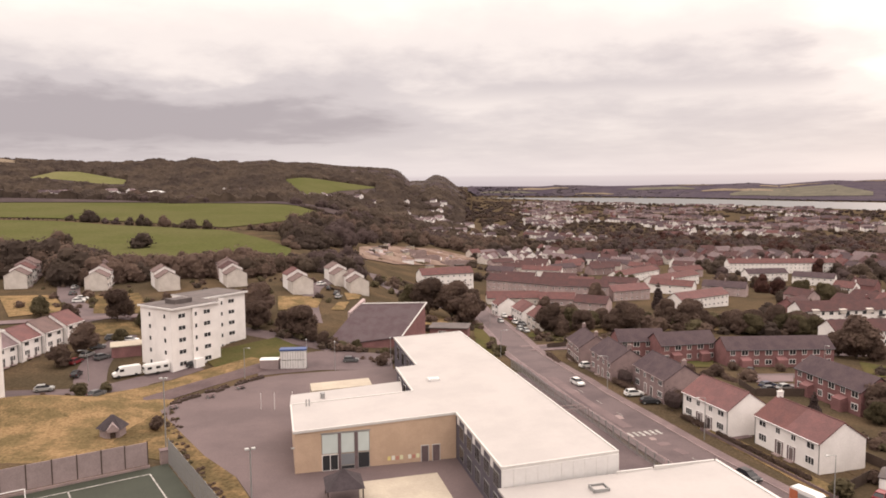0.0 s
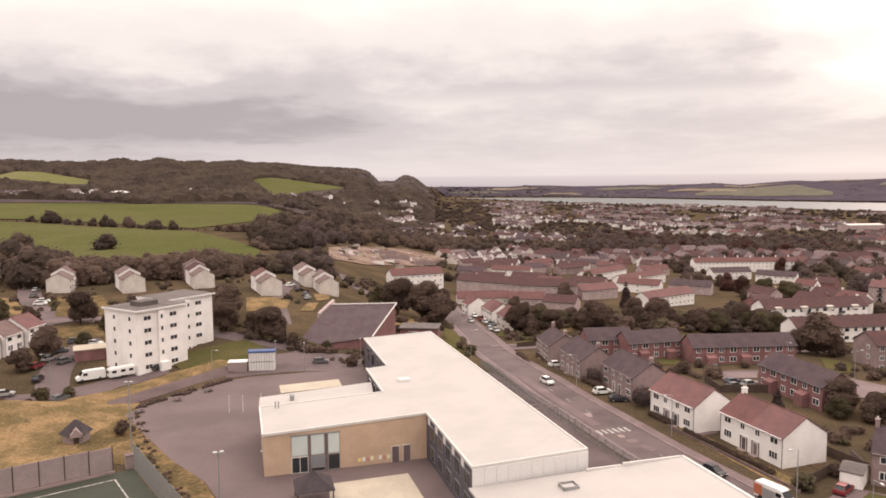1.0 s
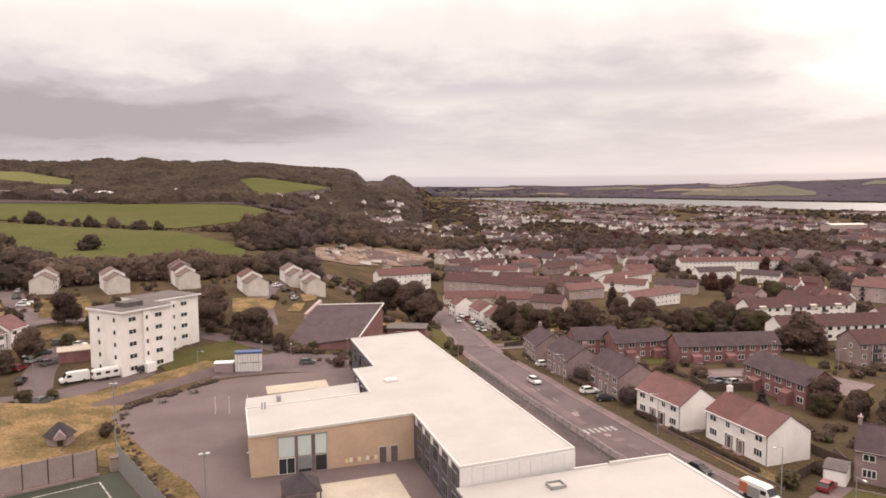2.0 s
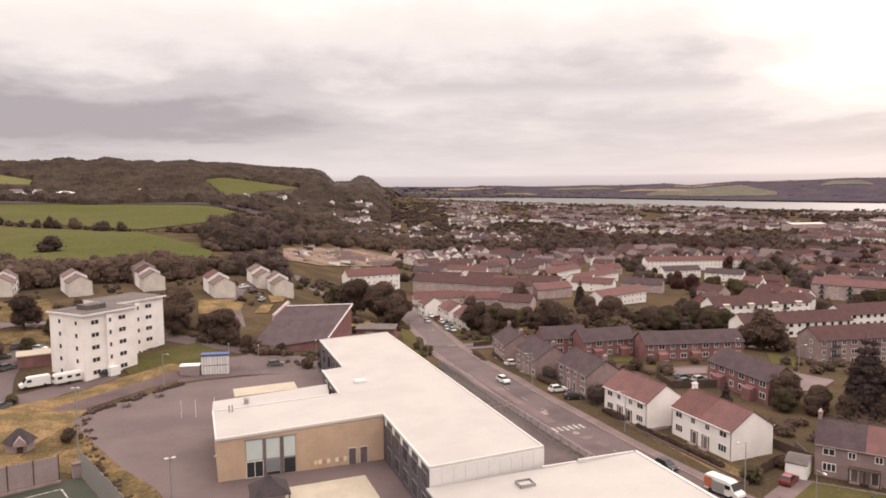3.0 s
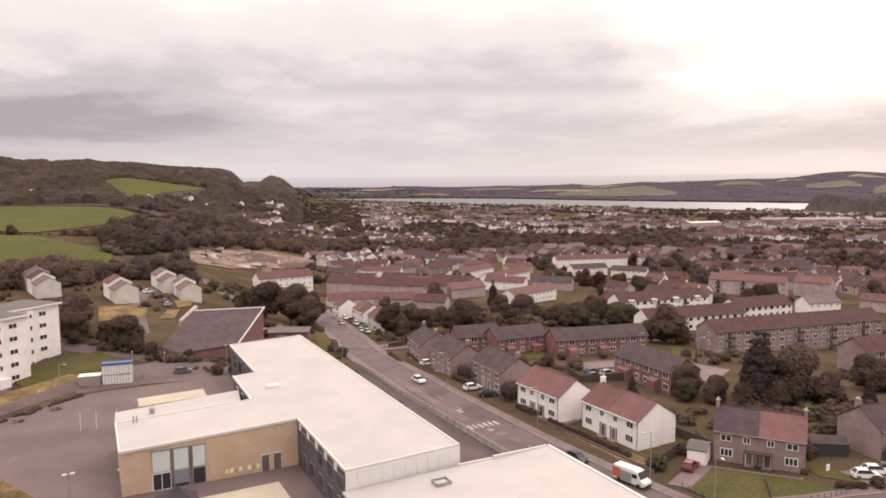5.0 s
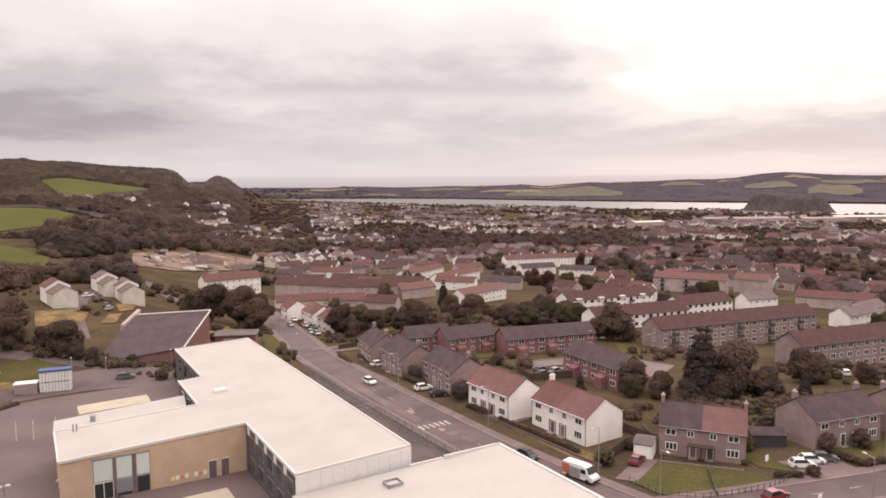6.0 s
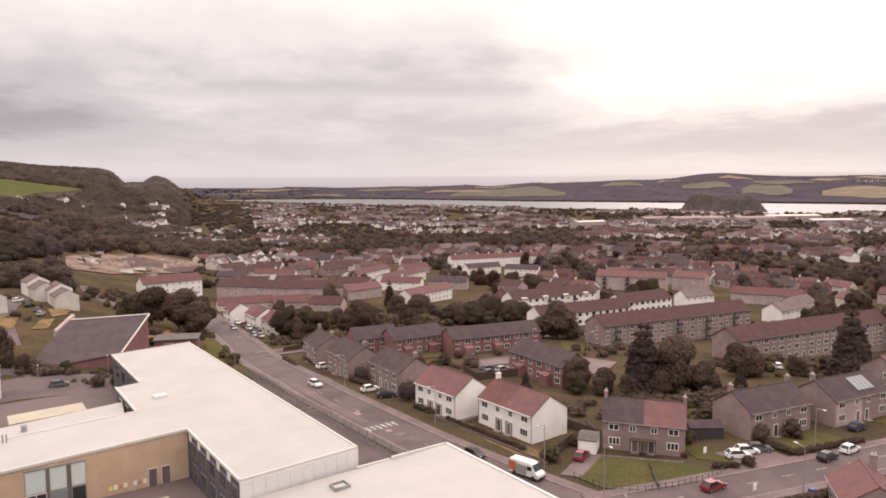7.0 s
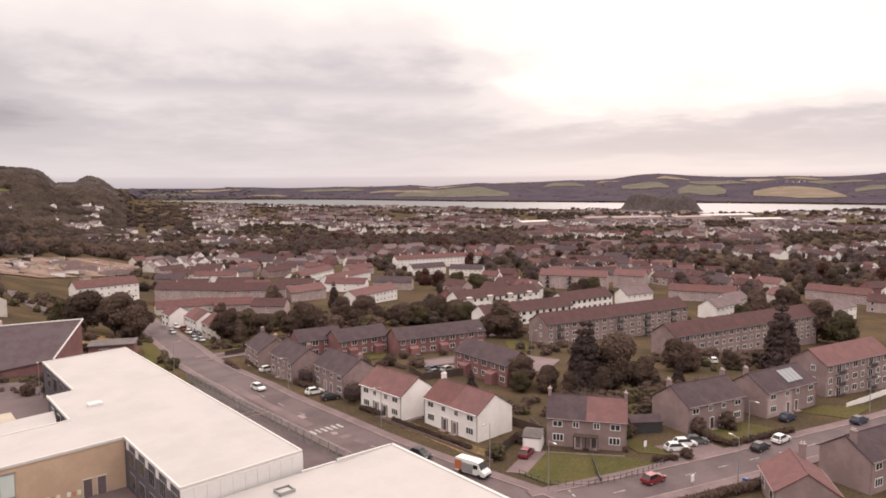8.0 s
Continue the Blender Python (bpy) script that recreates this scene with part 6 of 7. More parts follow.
def hedge(points, h, w, leaf, label, seed):
    rng = random.Random(seed)
    lobes = []
    for (x0, y0), (x1, y1) in zip(points[:-1], points[1:]):
        d = math.hypot(x1 - x0, y1 - y0)
        for i in range(int(d / (w * .55)) + 1):
            f = i / (int(d / (w * .55)) + 1)
            x, y = x0 + (x1 - x0) * f, y0 + (y1 - y0) * f
            lobes.append((x - points[0][0] + rng.uniform(-.1, .1), y - points[0][1] + rng.uniform(-.1, .1), h * .5, w * .6))
    verts, faces = leaf_cloud(rng, lobes, int(len(lobes) * 45), .2, h / w * .8)
    for l in lobes:
        lump(verts, faces, rng, *l, squash=h / w * .75, rings=4, n=6)
    o = pydata("hedge", verts, faces, leaf)
    o.location = (*points[0], gz(*points[0]))
    return tagged(o, label, "hedge", "garden hedges")


hedge([(46.2, 133.5), (48.2, 127.5)], 1.1, .9, LEAF, "clipped green hedge along a front garden", 1)
hedge([(49.2, 124), (52.0, 115.5), (55.6, 104)], .8, .8, LEAF, "low hedge in front of the white houses", 2)
hedge([(38.9, 158.5), (41.5, 150.2)], 1.4, 1.2, LEAF, "green hedge beside a driveway", 3)
hedge([(34.2, 192), (35.8, 180)], 1.3, 1.2, LEAF, "hedge round the corner garden", 4)
hedge([(35.5, 193.5), (47, 196.5)], 1.3, 1.2, LEAF, "hedge round the corner garden", 5)
def iron_fence(points, h, label):
    for (x0, y0), (x1, y1) in zip(points[:-1], points[1:]):
        d = math.hypot(x1 - x0, y1 - y0)
        f = thing("iron_fence", x0, y0, math.degrees(math.atan2(y1 - y0, x1 - x0)), label, "fence", "iron fences")
        for zz in (.35, h - .08):
            part("rail", boxed((0, d, -.02, .02, zz, zz + .05)), DARKFRAME, f)
        n = max(2, int(d / 1.1))
        for i in range(n + 1):
            part("post", boxed((i * d / n - .035, i * d / n + .035, -.035, .035, 0, h + .05)), DARKFRAME, f)


iron_fence([(59.2, 85.6), (64.2, 82.9), (70, 82.6), (76, 83.1), (80.5, 84.4)], .95, "low dark iron fence round the corner lawn")
iron_fence([(57.2, 91.2), (59.2, 85.6)], .95, "low dark iron fence beside the driveway")
low_wall((71.2, 91.2), (66.8, 83.4), .7, DARKFRAME, "dark divider between the two front lawns", .1, "garden_fence")
low_wall((66.4, 97.2), (76.8, 89.8), .18, KERB, "pale edging below the house front", .12, "garden_wall")
low_wall((85.0, 84.4), (94.3, 84.3), .12, KERB, "pale kerb round the parking bay", .18, "garden_wall")
low_wall((94.3, 84.3), (93.6, 90.2), .12, KERB, "pale kerb beside the parking bay", .18, "garden_wall")
hedge([(95.4, 91.5), (96, 85.2), (112, 85.2)], 1.2, 1.2, LEAF, "thick green hedge round a front garden", 7)
hedge([(80, 86), (83.5, 84.6)], 1.0, .9, LEAF, "hedge beside the parking bay", 8)
hedge([(70, 71.5), (95, 71.0)], 1.6, 1.2, LEAF, "tall hedge along the lower street", 9)
hedge([(14.6, 192), (14.8, 214)], 1.2, 1.4, LEAF_LIGHT, "bright green hedge beside the street", 10)
for x, y, k, s in ((57.3, 98.6, 1, 1.1), (58.3, 100.0, 0, 1.0), (47.8, 141.2, 2, 1.0), (48.4, 143.0, 2, .9), (44.9, 157.3, 2, .9), (64.9, 103.5, 0, 1.0), (83.0, 96.5, 1, 1.0), (84.3, 97.5, 0, 1.1), (95.8, 92.2, 2, .9), (85.5, 84.8, 0, .9),
                  (16, 196, 1, 1.3), (14, 205, 0, 1.2), (40.0, 246, 1, 1.5), (38.0, 248, 0, 1.5), (42, 240, 0, 1.3), (-54.5, 130, 0, .8), (-53.5, 128.5, 2, .8), (-75, 153.5, 1, 1.0), (-79.5, 151.0, 1, 1.2), (-94, 170, 2, 1.5),
                  (-9, 181, 0, 1.2), (-16, 177, 0, 1.2), (-12, 179, 1, 1.0), (102.8, 92.0, 2, .95), (78.6, 91.5, 0, .5), (60, 170, 0, 1.2), (66, 168, 0, 1.3), (70, 160, 0, 1.5), (73, 176, 0, 1.0), (60.5, 160, 2, 1), (85, 176, 0, 1.1)):
    plant(BUSHES, x, y, s, k)


hedge([(67.0, 173.3), (66.9, 164.6), (68.4, 157.6)], 1.7, 1.6, LEAF, "shaggy green hedge behind the white house", 11)
hedge([(40.2, 157.0), (41.8, 154.4)], 4.2, 2.2, LEAF_DARK, "tall clipped evergreen beside a grey house", 12)
hedge([(45.3, 139.6), (46.6, 136.8)], 4.4, 2.3, LEAF_DARK, "tall clipped evergreen between two houses", 13)
hedge([(29.2, 194.5), (30.4, 182.0)], 1.2, 1.3, LEAF, "low clipped hedge round the corner garden", 14)
low_wall((30.7, 207.8), (36.9, 210.6), 1.3, TIMBER, "brown boarded fence at the junction", .06, "garden_fence")
low_wall((66.5, 147.6), (77.8, 147.0), 1.8, TIMBER, "dark boarded fence round the parking court", .06, "garden_fence")
low_wall((66.4, 156.4), (66.5, 147.8), 1.8, TIMBER, "dark boarded fence beside the parking court", .06, "garden_fence")
low_wall((60.2, 133.0), (70.0, 137.5), 1.8, TIMBER, "dark boarded fence behind the white houses", .06, "garden_fence")
low_wall((47.1, 127), (56, 97.5), .55, PAVING, "low roughcast wall before the white houses")
low_wall((35.0, 178), (40.4, 150), .6, PAVING, "low wall before the grey houses")
low_wall((64.3, 103.8), (56.4, 98.2), 1.8, TIMBER, "brown timber garden fence beside the driveway", .06, "garden_fence")
low_wall((59.0, 118.5), (65.6, 120.4), 1.7, TIMBER, "brown timber fence between the gardens", .06, "garden_fence")
low_wall((65.6, 120.4), (70.5, 104.0), 1.7, TIMBER, "brown timber fence behind the white houses", .06, "garden_fence")
low_wall((86.2, 106), (94, 110), 1.7, TIMBER, "dark timber fence behind the houses", .06, "garden_fence")
low_wall((70.2, 103.5), (71.5, 110), 1.5, PAVING, "grey block wall behind the corner house")
low_wall((134, 90.2), (152, 93.0), .9, FRAME, "low white rail before the flats", .05, "garden_fence")
for x, y, m, lab in ((85.7, 72.9, "blue", "blue wheeled bin beside the hedge"), (81.8, 90.4, "white", "white notice board on a post"), (78.3, 76.2, "white", "white notice board beside the street")):
    o = thing("wheeled_bin" if m == "blue" else "notice_board", x, y, 10, lab, "bin" if m == "blue" else "notice board")
    if m == "blue":
        part("body", boxed((-.35, .35, -.35, .35, 0, 1.0)), BLUE, o)
        part("lid", boxed((-.38, .38, -.4, .38, 1.0, 1.1)), BLUE, o)
    else:
        part("board", boxed((-.35, .35, -.04, .04, .7, 1.7)), FRAME, o)
        part("post", boxed((-.05, .05, -.03, .03, 0, .7)), STEEL, o)
# dark timber porch in the middle of the half-red house front
porch = thing("timber_porch", 73.05, 95.3, -39.8, "dark timber porch canopy over two front doors", "porch", z=0)
part("canopy", boxed((-2.1, 2.1, -1.1, .15, 2.45, 2.62)), TIMBER, porch)
for s in (-2.0, 0, 2.0):
    part("post", boxed((s - .08, s + .08, -1.05, -.9, 0, 2.45)), TIMBER, porch)
part("screen", boxed((-.1, .1, -.88, .1, 0, 2.45)), TIMBER, porch)
# give-way dashes where the side street meets the main street
for i in range(5):
    gx0, gy0 = 59.0 + i * .35, 76.6 + i * 1.45
    slab("give_way_dash", [(gx0, gy0), (gx0 + .3, gy0 - .07), (gx0 + .5, gy0 + .75), (gx0 + .2, gy0 + .82)], PAINT, "worn white give-way dash", "road marking", 0.08, 0.125)
for i in range(7):
    gx0 = 66 + i * 7.0
    slab("lane_mark", [(gx0, 79.3), (gx0 + 2.2, 79.3), (gx0 + 2.2, 79.42), (gx0, 79.42)], PAINT, "worn white lane dash", "road marking", 0.08, 0.125)
# coloured shapes painted on the hall wall
PATCHES = [glossy("mural_paint", c, .8) for c in ((.75, .62, .25), (.72, .70, .62), (.55, .25, .2), (.7, .68, .45))]
for i in range(8):
    if i != 4:
        part("mural_shape", boxed((-11.4 + i * .68, -10.9 + i * .68, .115, .147, .75, 1.35 + .1 * (i % 2))), PATCHES[i % 4], school, "pale painted shape on the wall")
part("wall_lamp", boxed((-26.6, -26.1, .3, .55, 4.0, 4.2)), LAMPGLASS, school)


# ---- the town beyond: near rows house by house, the rest as one spread of roofs ----
def far_house_mesh(L, D, he, wall, roof, windows=True):
    rise = D * .36
    w = thing("town_house", 0, 0, 0, "", "house", "town houses", z=-500)
    gable_walls(L, D, he, rise, wall, w)
    gable_roof(-L / 2 - .2, L / 2 + .2, D, he, rise, roof, w)
    for f in range(2):
        for cx in (-L * .3, L * .3):
            put_window(w, cx, -D / 2, f * 2.4 + 1, 0, 1.5, 1.25, 1)
    chimney(L / 2 - .6, 0, he + rise - .4, he + rise + 1, wall, w, .5, .8, 1)
    return w


KINDS = []
for wall, roof, lab in ((WHITE, BROWN_TILE, "white town house with a brown roof"), (WHITE, MAROON_TILE, "white town house with a maroon roof"), (PALE, BROWN_TILE, "pale town house with a brown roof"),
                        (BRICK, BROWN_TILE, "brick town house with a brown roof"), (PALE, SLATE, "grey town house with a dark roof"), (CREAM, RED_TILE, "cream town house with a red roof")):
    h = far_house_mesh(12, 8, 5, wall, roof)
    tagged(h, lab)
    KINDS.append(h)
hrng = random.Random(5)
bpy.context.view_layer.update()
taken = [(o.location.x, o.location.y, 24 if o.name.startswith(("flats", "terrace")) else 12) for o in scene.objects if o.parent is None and o.name.split(".")[0] in
         ("flats", "terrace", "house", "gabled_house", "terrace_house", "tower_flats", "church_hall") and o.location.z > -100]


OPEN = []
for o in scene.objects:
    if o.parent is None and o.name.split(".")[0] in ("flats", "terrace") and o.location.z > -100 and o.location.length > 240:
        ends = [c.matrix_world @ Vector(b) for c in o.children if c.name.startswith("wall") for b in c.bound_box]
        if ends:
            azs = [math.degrees(math.atan2(p.x, p.y)) for p in ends]
            OPEN.append((min(azs) - .3, max(azs) + .3, min(math.hypot(p.x, p.y) for p in ends)))


def before_block(x, y, front=58):
    az, r = math.degrees(math.atan2(x, y)), math.hypot(x, y)
    return any(a < az < b and d - front < r < d + 16 for a, b, d in OPEN)


def free(x, y, gap):
    return all((x - a) ** 2 + (y - b) ** 2 > (gap + c) ** 2 for a, b, c in taken)


def in_wood(az, r):
    """True where belts of trees stand between the houses."""
    v = noise.noise((math.sin(radians(az)) * r * .006, math.cos(radians(az)) * r * .006, 3.0))
    if 14 < az < 31 and 780 < r < 1010:
        return True
    if az < 6 and r > 420:
        return v > -.25 or r > 760
    if 40 < az < 57 and 560 < r < 680 and v > -.2:
        return True
    return v > (.06 if r < 620 else -.02 if r < 1300 else -.06)


rows_near, rows_far, tree_spots = [], [], []
cell = 46
for ix in range(-2, 62):
    for iy in range(4, 72):
        cx, cy = ix * cell + hrng.uniform(-6, 6), iy * cell + hrng.uniform(-6, 6)
        r, az = math.hypot(cx, cy), math.degrees(math.atan2(cx, cy))
        if r < 300 or r > 3300 or az > 66 or az < 2.0 or (az < 4 and r > 800):
            continue
        if r > float(shores(az)[0]) - 130 or (r > 1500 and hrng.random() < .5):
            continue
        if in_wood(az, r):
            for _ in range(7 if r < 1100 else 4):
                tree_spots.append((cx + hrng.uniform(-24, 24), cy + hrng.uniform(-24, 24), hrng.uniform(.7, 1.25)))
            continue
        turn = noise.noise((cx * .0025, cy * .0025, 9.0)) * 220 + hrng.choice((0, 0, 90)) + hrng.uniform(-12, 12)
        pitch_x, gap_y = hrng.uniform(13, 18), hrng.uniform(9, 13)
        d = radians(turn)
        for row in (-gap_y, gap_y):
            for k in (-1, 0, 1):
                x = cx + math.cos(d) * k * pitch_x - math.sin(d) * row
                y = cy + math.sin(d) * k * pitch_x + math.cos(d) * row
                if hrng.random() < .78 and free(x, y, 9) and not before_block(x, y):
                    (rows_near if r < 560 else rows_far).append((x, y, turn + (180 if row > 0 else 0) + hrng.uniform(-3, 3), hrng.random()))
                elif hrng.random() < .5 and free(x, y, 2):
                    tree_spots.append((x, y, hrng.uniform(.5, .8)))
        if hrng.random() < .85:
            for _ in range(5 if r < 500 else 8):
                tree_spots.append((cx + hrng.uniform(-22, 22), cy + hrng.uniform(-22, 22), hrng.uniform(.4, 1.0)))
for x, y, rot, q in rows_near[:300]:
    zone = noise.noise((x * .008, y * .008, 1.0))
    kind = KINDS[int((q * .7 + (zone + .5) * .5) * 5.99) % 6]
    copy_thing(kind, pose(x, y, gz(x, y), 0, 0, rot) @ Matrix.Diagonal((.85 + .4 * q, 1, 1, 1)))


def join_copies(name, base_v, base_f, base_m, spots, mats, label, category, per_mat=None):
    """Many copies of small shapes as one spread. spots: x, y, z, turn, sx, sz, material shift."""
    V, F, M = [], [], []
    off = 0
    bv = [np.array(v, float) for v in base_v]
    for x, y, z, turn, sx, sz, var, shift in spots:
        v = bv[var].copy()
        c, s = math.cos(turn), math.sin(turn)
        px, py = v[:, 0] * sx, v[:, 1] * sx
        V.append(np.stack([x + px * c - py * s, y + px * s + py * c, z + v[:, 2] * sz], -1))
        for f, m in zip(base_f[var], base_m[var]):
            F.append([i + off for i in f])
            M.append(shift[m])
        off += len(v)
    me = bpy.data.meshes.new(name)
    me.from_pydata(np.concatenate(V).tolist(), [], F)
    for m in mats:
        me.materials.append(m)
    me.polygons.foreach_set("material_index", M)
    return tagged(new(name, me), label, category, "", "stuff")


def plain_house(L, D, he):
    rise = D * .4
    v = [(-L / 2, -D / 2, -2), (L / 2, -D / 2, -2), (L / 2, D / 2, -2), (-L / 2, D / 2, -2), (-L / 2, -D / 2, he), (L / 2, -D / 2, he), (L / 2, D / 2, he), (-L / 2, D / 2, he),
         (-L / 2, 0, he + rise), (L / 2, 0, he + rise)]
    f = [(0, 1, 5, 4), (2, 3, 7, 6), (1, 2, 6, 9, 5), (3, 0, 4, 8, 7)]
    m = [0] * 4
    k = len(v)
    o = .4
    for s in (-1, 1):
        v += [(-L / 2 - .2, s * (D / 2 + o), he - .25), (L / 2 + .2, s * (D / 2 + o), he - .25), (L / 2 + .2, 0, he + rise + .15), (-L / 2 - .2, 0, he + rise + .15)]
        f.append((k, k + 1, k + 2, k + 3) if s < 0 else (k + 3, k + 2, k + 1, k))
        m.append(1)
        k += 4
    for fl in (1.0, 3.4):
        if he < fl + 1.5:
            continue
        for cx in (-L * .32, L * .02, L * .32):
            v += [(cx - .6, -D / 2 - .05, fl), (cx + .6, -D / 2 - .05, fl), (cx + .6, -D / 2 - .05, fl + 1.2), (cx - .6, -D / 2 - .05, fl + 1.2)]
            f.append((k, k + 1, k + 2, k + 3))
            m.append(2)
            k += 4
    return v, f, m


SHAPES = [plain_house(11, 8, 4.9), plain_house(15, 8, 4.9), plain_house(22, 8.5, 5.0), plain_house(9, 8, 3.0)]
TOWN_MATS = [WHITE, PALE, CREAM, GREY, BRICK, BROWN_TILE, MAROON_TILE, SLATE, GREYROOF, GLASS]
spots = []
for x, y, rot, q in rows_far + rows_near[300:]:
    zone = noise.noise((x * .004, y * .004, 1.0)) + hrng.uniform(-.3, .3)
    wall = hrng.choice((0, 0, 2)) if zone > (-.05 if math.hypot(x, y) < 1250 else .12) else (1 if zone > -.2 else hrng.choice((3, 3, 4, 1)))
    roof = hrng.choice((5, 7, 6, 7, 5, 8)) if math.hypot(x, y) < 1200 else hrng.choice((7, 8, 7, 8, 5))
    if x < .25 * y and y < 1600 and hrng.random() < .85:
        wall, roof = 0, hrng.choice((7, 5, 7, 8))
    spots.append((x, y, gz(x, y), radians(rot), hrng.uniform(.85, 1.1), hrng.uniform(.9, 1.1), hrng.choice((0, 0, 1, 1, 2, 3)), (wall, roof, 9)))
# scattered farms and villas on the hill, and across the river
for az, r, n, sp in ((-31, 1150, 9, 45), (-28.5, 1135, 9, 40), (-26.5, 1140, 7, 45), (-10.8, 1130, 4, 25), (-9, 1165, 4, 35), (-6.5, 1260, 4, 35), (-1.5, 1440, 4, 50), (-1.5, 1320, 3, 30), (-2, 1180, 7, 60), (0.5, 1120, 8, 70), (2.2, 960, 12, 60), (2.5, 1150, 12, 80), (-16, 1180, 3, 20), (52, 4150, 8, 70), (49, 4250, 6, 90)):
    for _ in range(n):
        x, y = polar(az, r)
        x, y = x + hrng.uniform(-sp, sp), y + hrng.uniform(-sp, sp)
        spots.append((x, y, gz(x, y), hrng.uniform(0, 6.28), 1.1, 1.0, hrng.choice((0, 1, 3)), (0, hrng.choice((7, 8)), 9)))
VILLAS = [(s[0], s[1]) for s in spots if s[0] < 70 and math.hypot(s[0], s[1]) > 850] + [(-410, 975), (-390, 968), (-372, 968)]
sv, sf, sm = zip(*SHAPES)
join_copies("distant_town", sv, sf, sm, spots, TOWN_MATS, "crowded far rooftops of the town", "town")
# long pale sheds near the shore
for az, r, L, D, h, rot in ((33.0, 1250, 60, 25, 11, 5), (41.0, 1500, 110, 40, 9, -12), (45.0, 1560, 90, 35, 8, -8), (47.5, 1650, 120, 35, 9, -14), (38, 1480, 70, 30, 9, 4), (50.0, 1500, 80, 30, 8, -20)):
    x, y = polar(az, r)
    s = thing("warehouse", x, y, rot, "long pale warehouse with a white roof near the shore", "warehouse", "warehouses")
    part("wall", boxed((-L / 2, L / 2, -D / 2, D / 2, -2, h)), PALE, s)
    gable_roof(-L / 2, L / 2, D, h, D * .07, KERB if int(L) % 20 else CREAM, s, .3)


# ---- woods, hedgerow trees and town trees ----
def crown_shape(seed, lobes_n, clumps, h, spread, rings=4, n=6, size=1.0):
    rng = random.Random(seed)
    lobes = []
    for i in range(lobes_n):
        a = 2.4 * i + rng.uniform(-.4, .4)
        f = (0.0, .35, .2, .75, .1, .5, .3, .9)[i % 8]
        r = spread * rng.uniform(.6, .78)
        rad = spread * (.46 - .34 * f)
        lobes.append((math.cos(a) * rad, math.sin(a) * rad, r * .6 + (h - 1.6 * r) * f, r))
    verts, faces = leaf_cloud(rng, lobes, clumps, size, .85)
    for l in lobes:
        lump(verts, faces, rng, l[0], l[1], l[2], l[3] * 1.02, .9, rings, n)
    return [tuple(v) for v in verts], faces, [0] * len(faces)


MID = [crown_shape(60 + i, 5, 300, 9 + (i % 3) * 1.2, 4.6, 5, 8, .5) for i in range(5)]
FAR = [crown_shape(80 + i, 4, 60, 9, 5.6, 3, 5, .9) for i in range(5)]
VFAR = [crown_shape(90 + i, 3, 30, 8.5, 5.8, 3, 5, 1.2) for i in range(5)]
SHRUB = [crown_shape(70 + i, 4, 70, 9, 5.0, 3, 5, 1.0) for i in range(5)]
wood_mid, wood_far, wood_dim = [], [], []
wrng = random.Random(8)


def wood(x, y, s, tint=0, wide=1.0):
    r = math.hypot(x, y)
    if r < 2000 and x < 80 and any(abs(x - a) < 26 and -26 < y - b < 10 for a, b in VILLAS):
        return
    if before_block(x, y, 40):
        s = min(s, .55)
    if r > 850:
        s, wide = s * .85, wide * 1.1
    rec = (x, y, gz(x, y) - .5, wrng.uniform(0, 6.28), s * wide * wrng.uniform(.85, 1.15), s * wrng.uniform(.8, 1.2))
    stand = noise.noise((x * .012, y * .012, 6.0)) + wrng.uniform(-.25, .25)
    shade = (1 if stand > .22 else 2 if stand < -.2 else 5 if stand < -.32 else 0) if tint == 0 else tint
    if r < 720:
        wood_mid.append((*rec, wrng.randrange(5), (shade,)))
    elif r > 1150:
        wood_dim.append((*rec, wrng.randrange(5), (shade,)))
    else:
        wood_far.append((*rec, wrng.randrange(5), (shade,)))


def between(area, az, r, before=0.0, after=0.0):
    return (az > area[0][0]) & (az < area[0][-1]) & (r > np.interp(az, area[0], area[1]) - before) & (r < np.interp(az, area[0], area[2]) + after)


def in_field(az, r):
    return between(LOWER, az, r, -4, 4) | between(UPPER, az, r, 0, 10) | between(GLADE, az, r, 70, 4) | between(HIGH, az, r, 60, 6) | ((az < -31) & (r > 1640))


# belt below the lower pasture
for _ in range(700):
    az = wrng.uniform(-46, -7)
    r = wrng.uniform(328 if az < -28.5 else 296 if az < -13 else 312, float(np.interp(az, [-46, -32, -28.6, -21, -17, -12, -7], [372, 352, 345, 338, 340, 352, 420])))
    if not in_field(az, r):
        px, py = polar(az, r)
        crest = float(np.interp(az, [-46, -29.4, -26.9, -25.1, -21.2, -17, -15, -12.2, -7], [.056, .056, .066, .079, .084, .079, .082, .089, .08]))
        wood(px, py, wrng.uniform(.8, 1.08) * min(1.5, max(.4, (44.5 - crest * r - gz(px, py)) / 10)))
# hedgerow between the pastures
for i in range(120):
    az = -46 + 34.5 * i / 119
    r = (float(np.interp(az, LOWER[0], LOWER[2])) + float(np.interp(az, UPPER[0], UPPER[1]))) / 2 + wrng.uniform(-4, 4)
    wood(*polar(az, r), wrng.uniform(.12, .3) if az < -15.5 else wrng.uniform(.5, .9))
for x, y, k in ((-352, 600, .4), (-313, 594, .75), (-294, 584, 1.2), (-286, 579, 1.25), (-272, 570, .6), (-261, 564, .75), (-246, 555, .85), (-235, 550, .95), (-227, 544, .9), (-212, 538, 1.1),
                (-202, 532, .6), (-189, 521, 1.05), (-183, 515, 1.0), (-170, 510, .95), (-162.5, 380, 1.25), (-203, 379, 1.3), (-206, 376, 1.1)):
    wood(x, y, k)
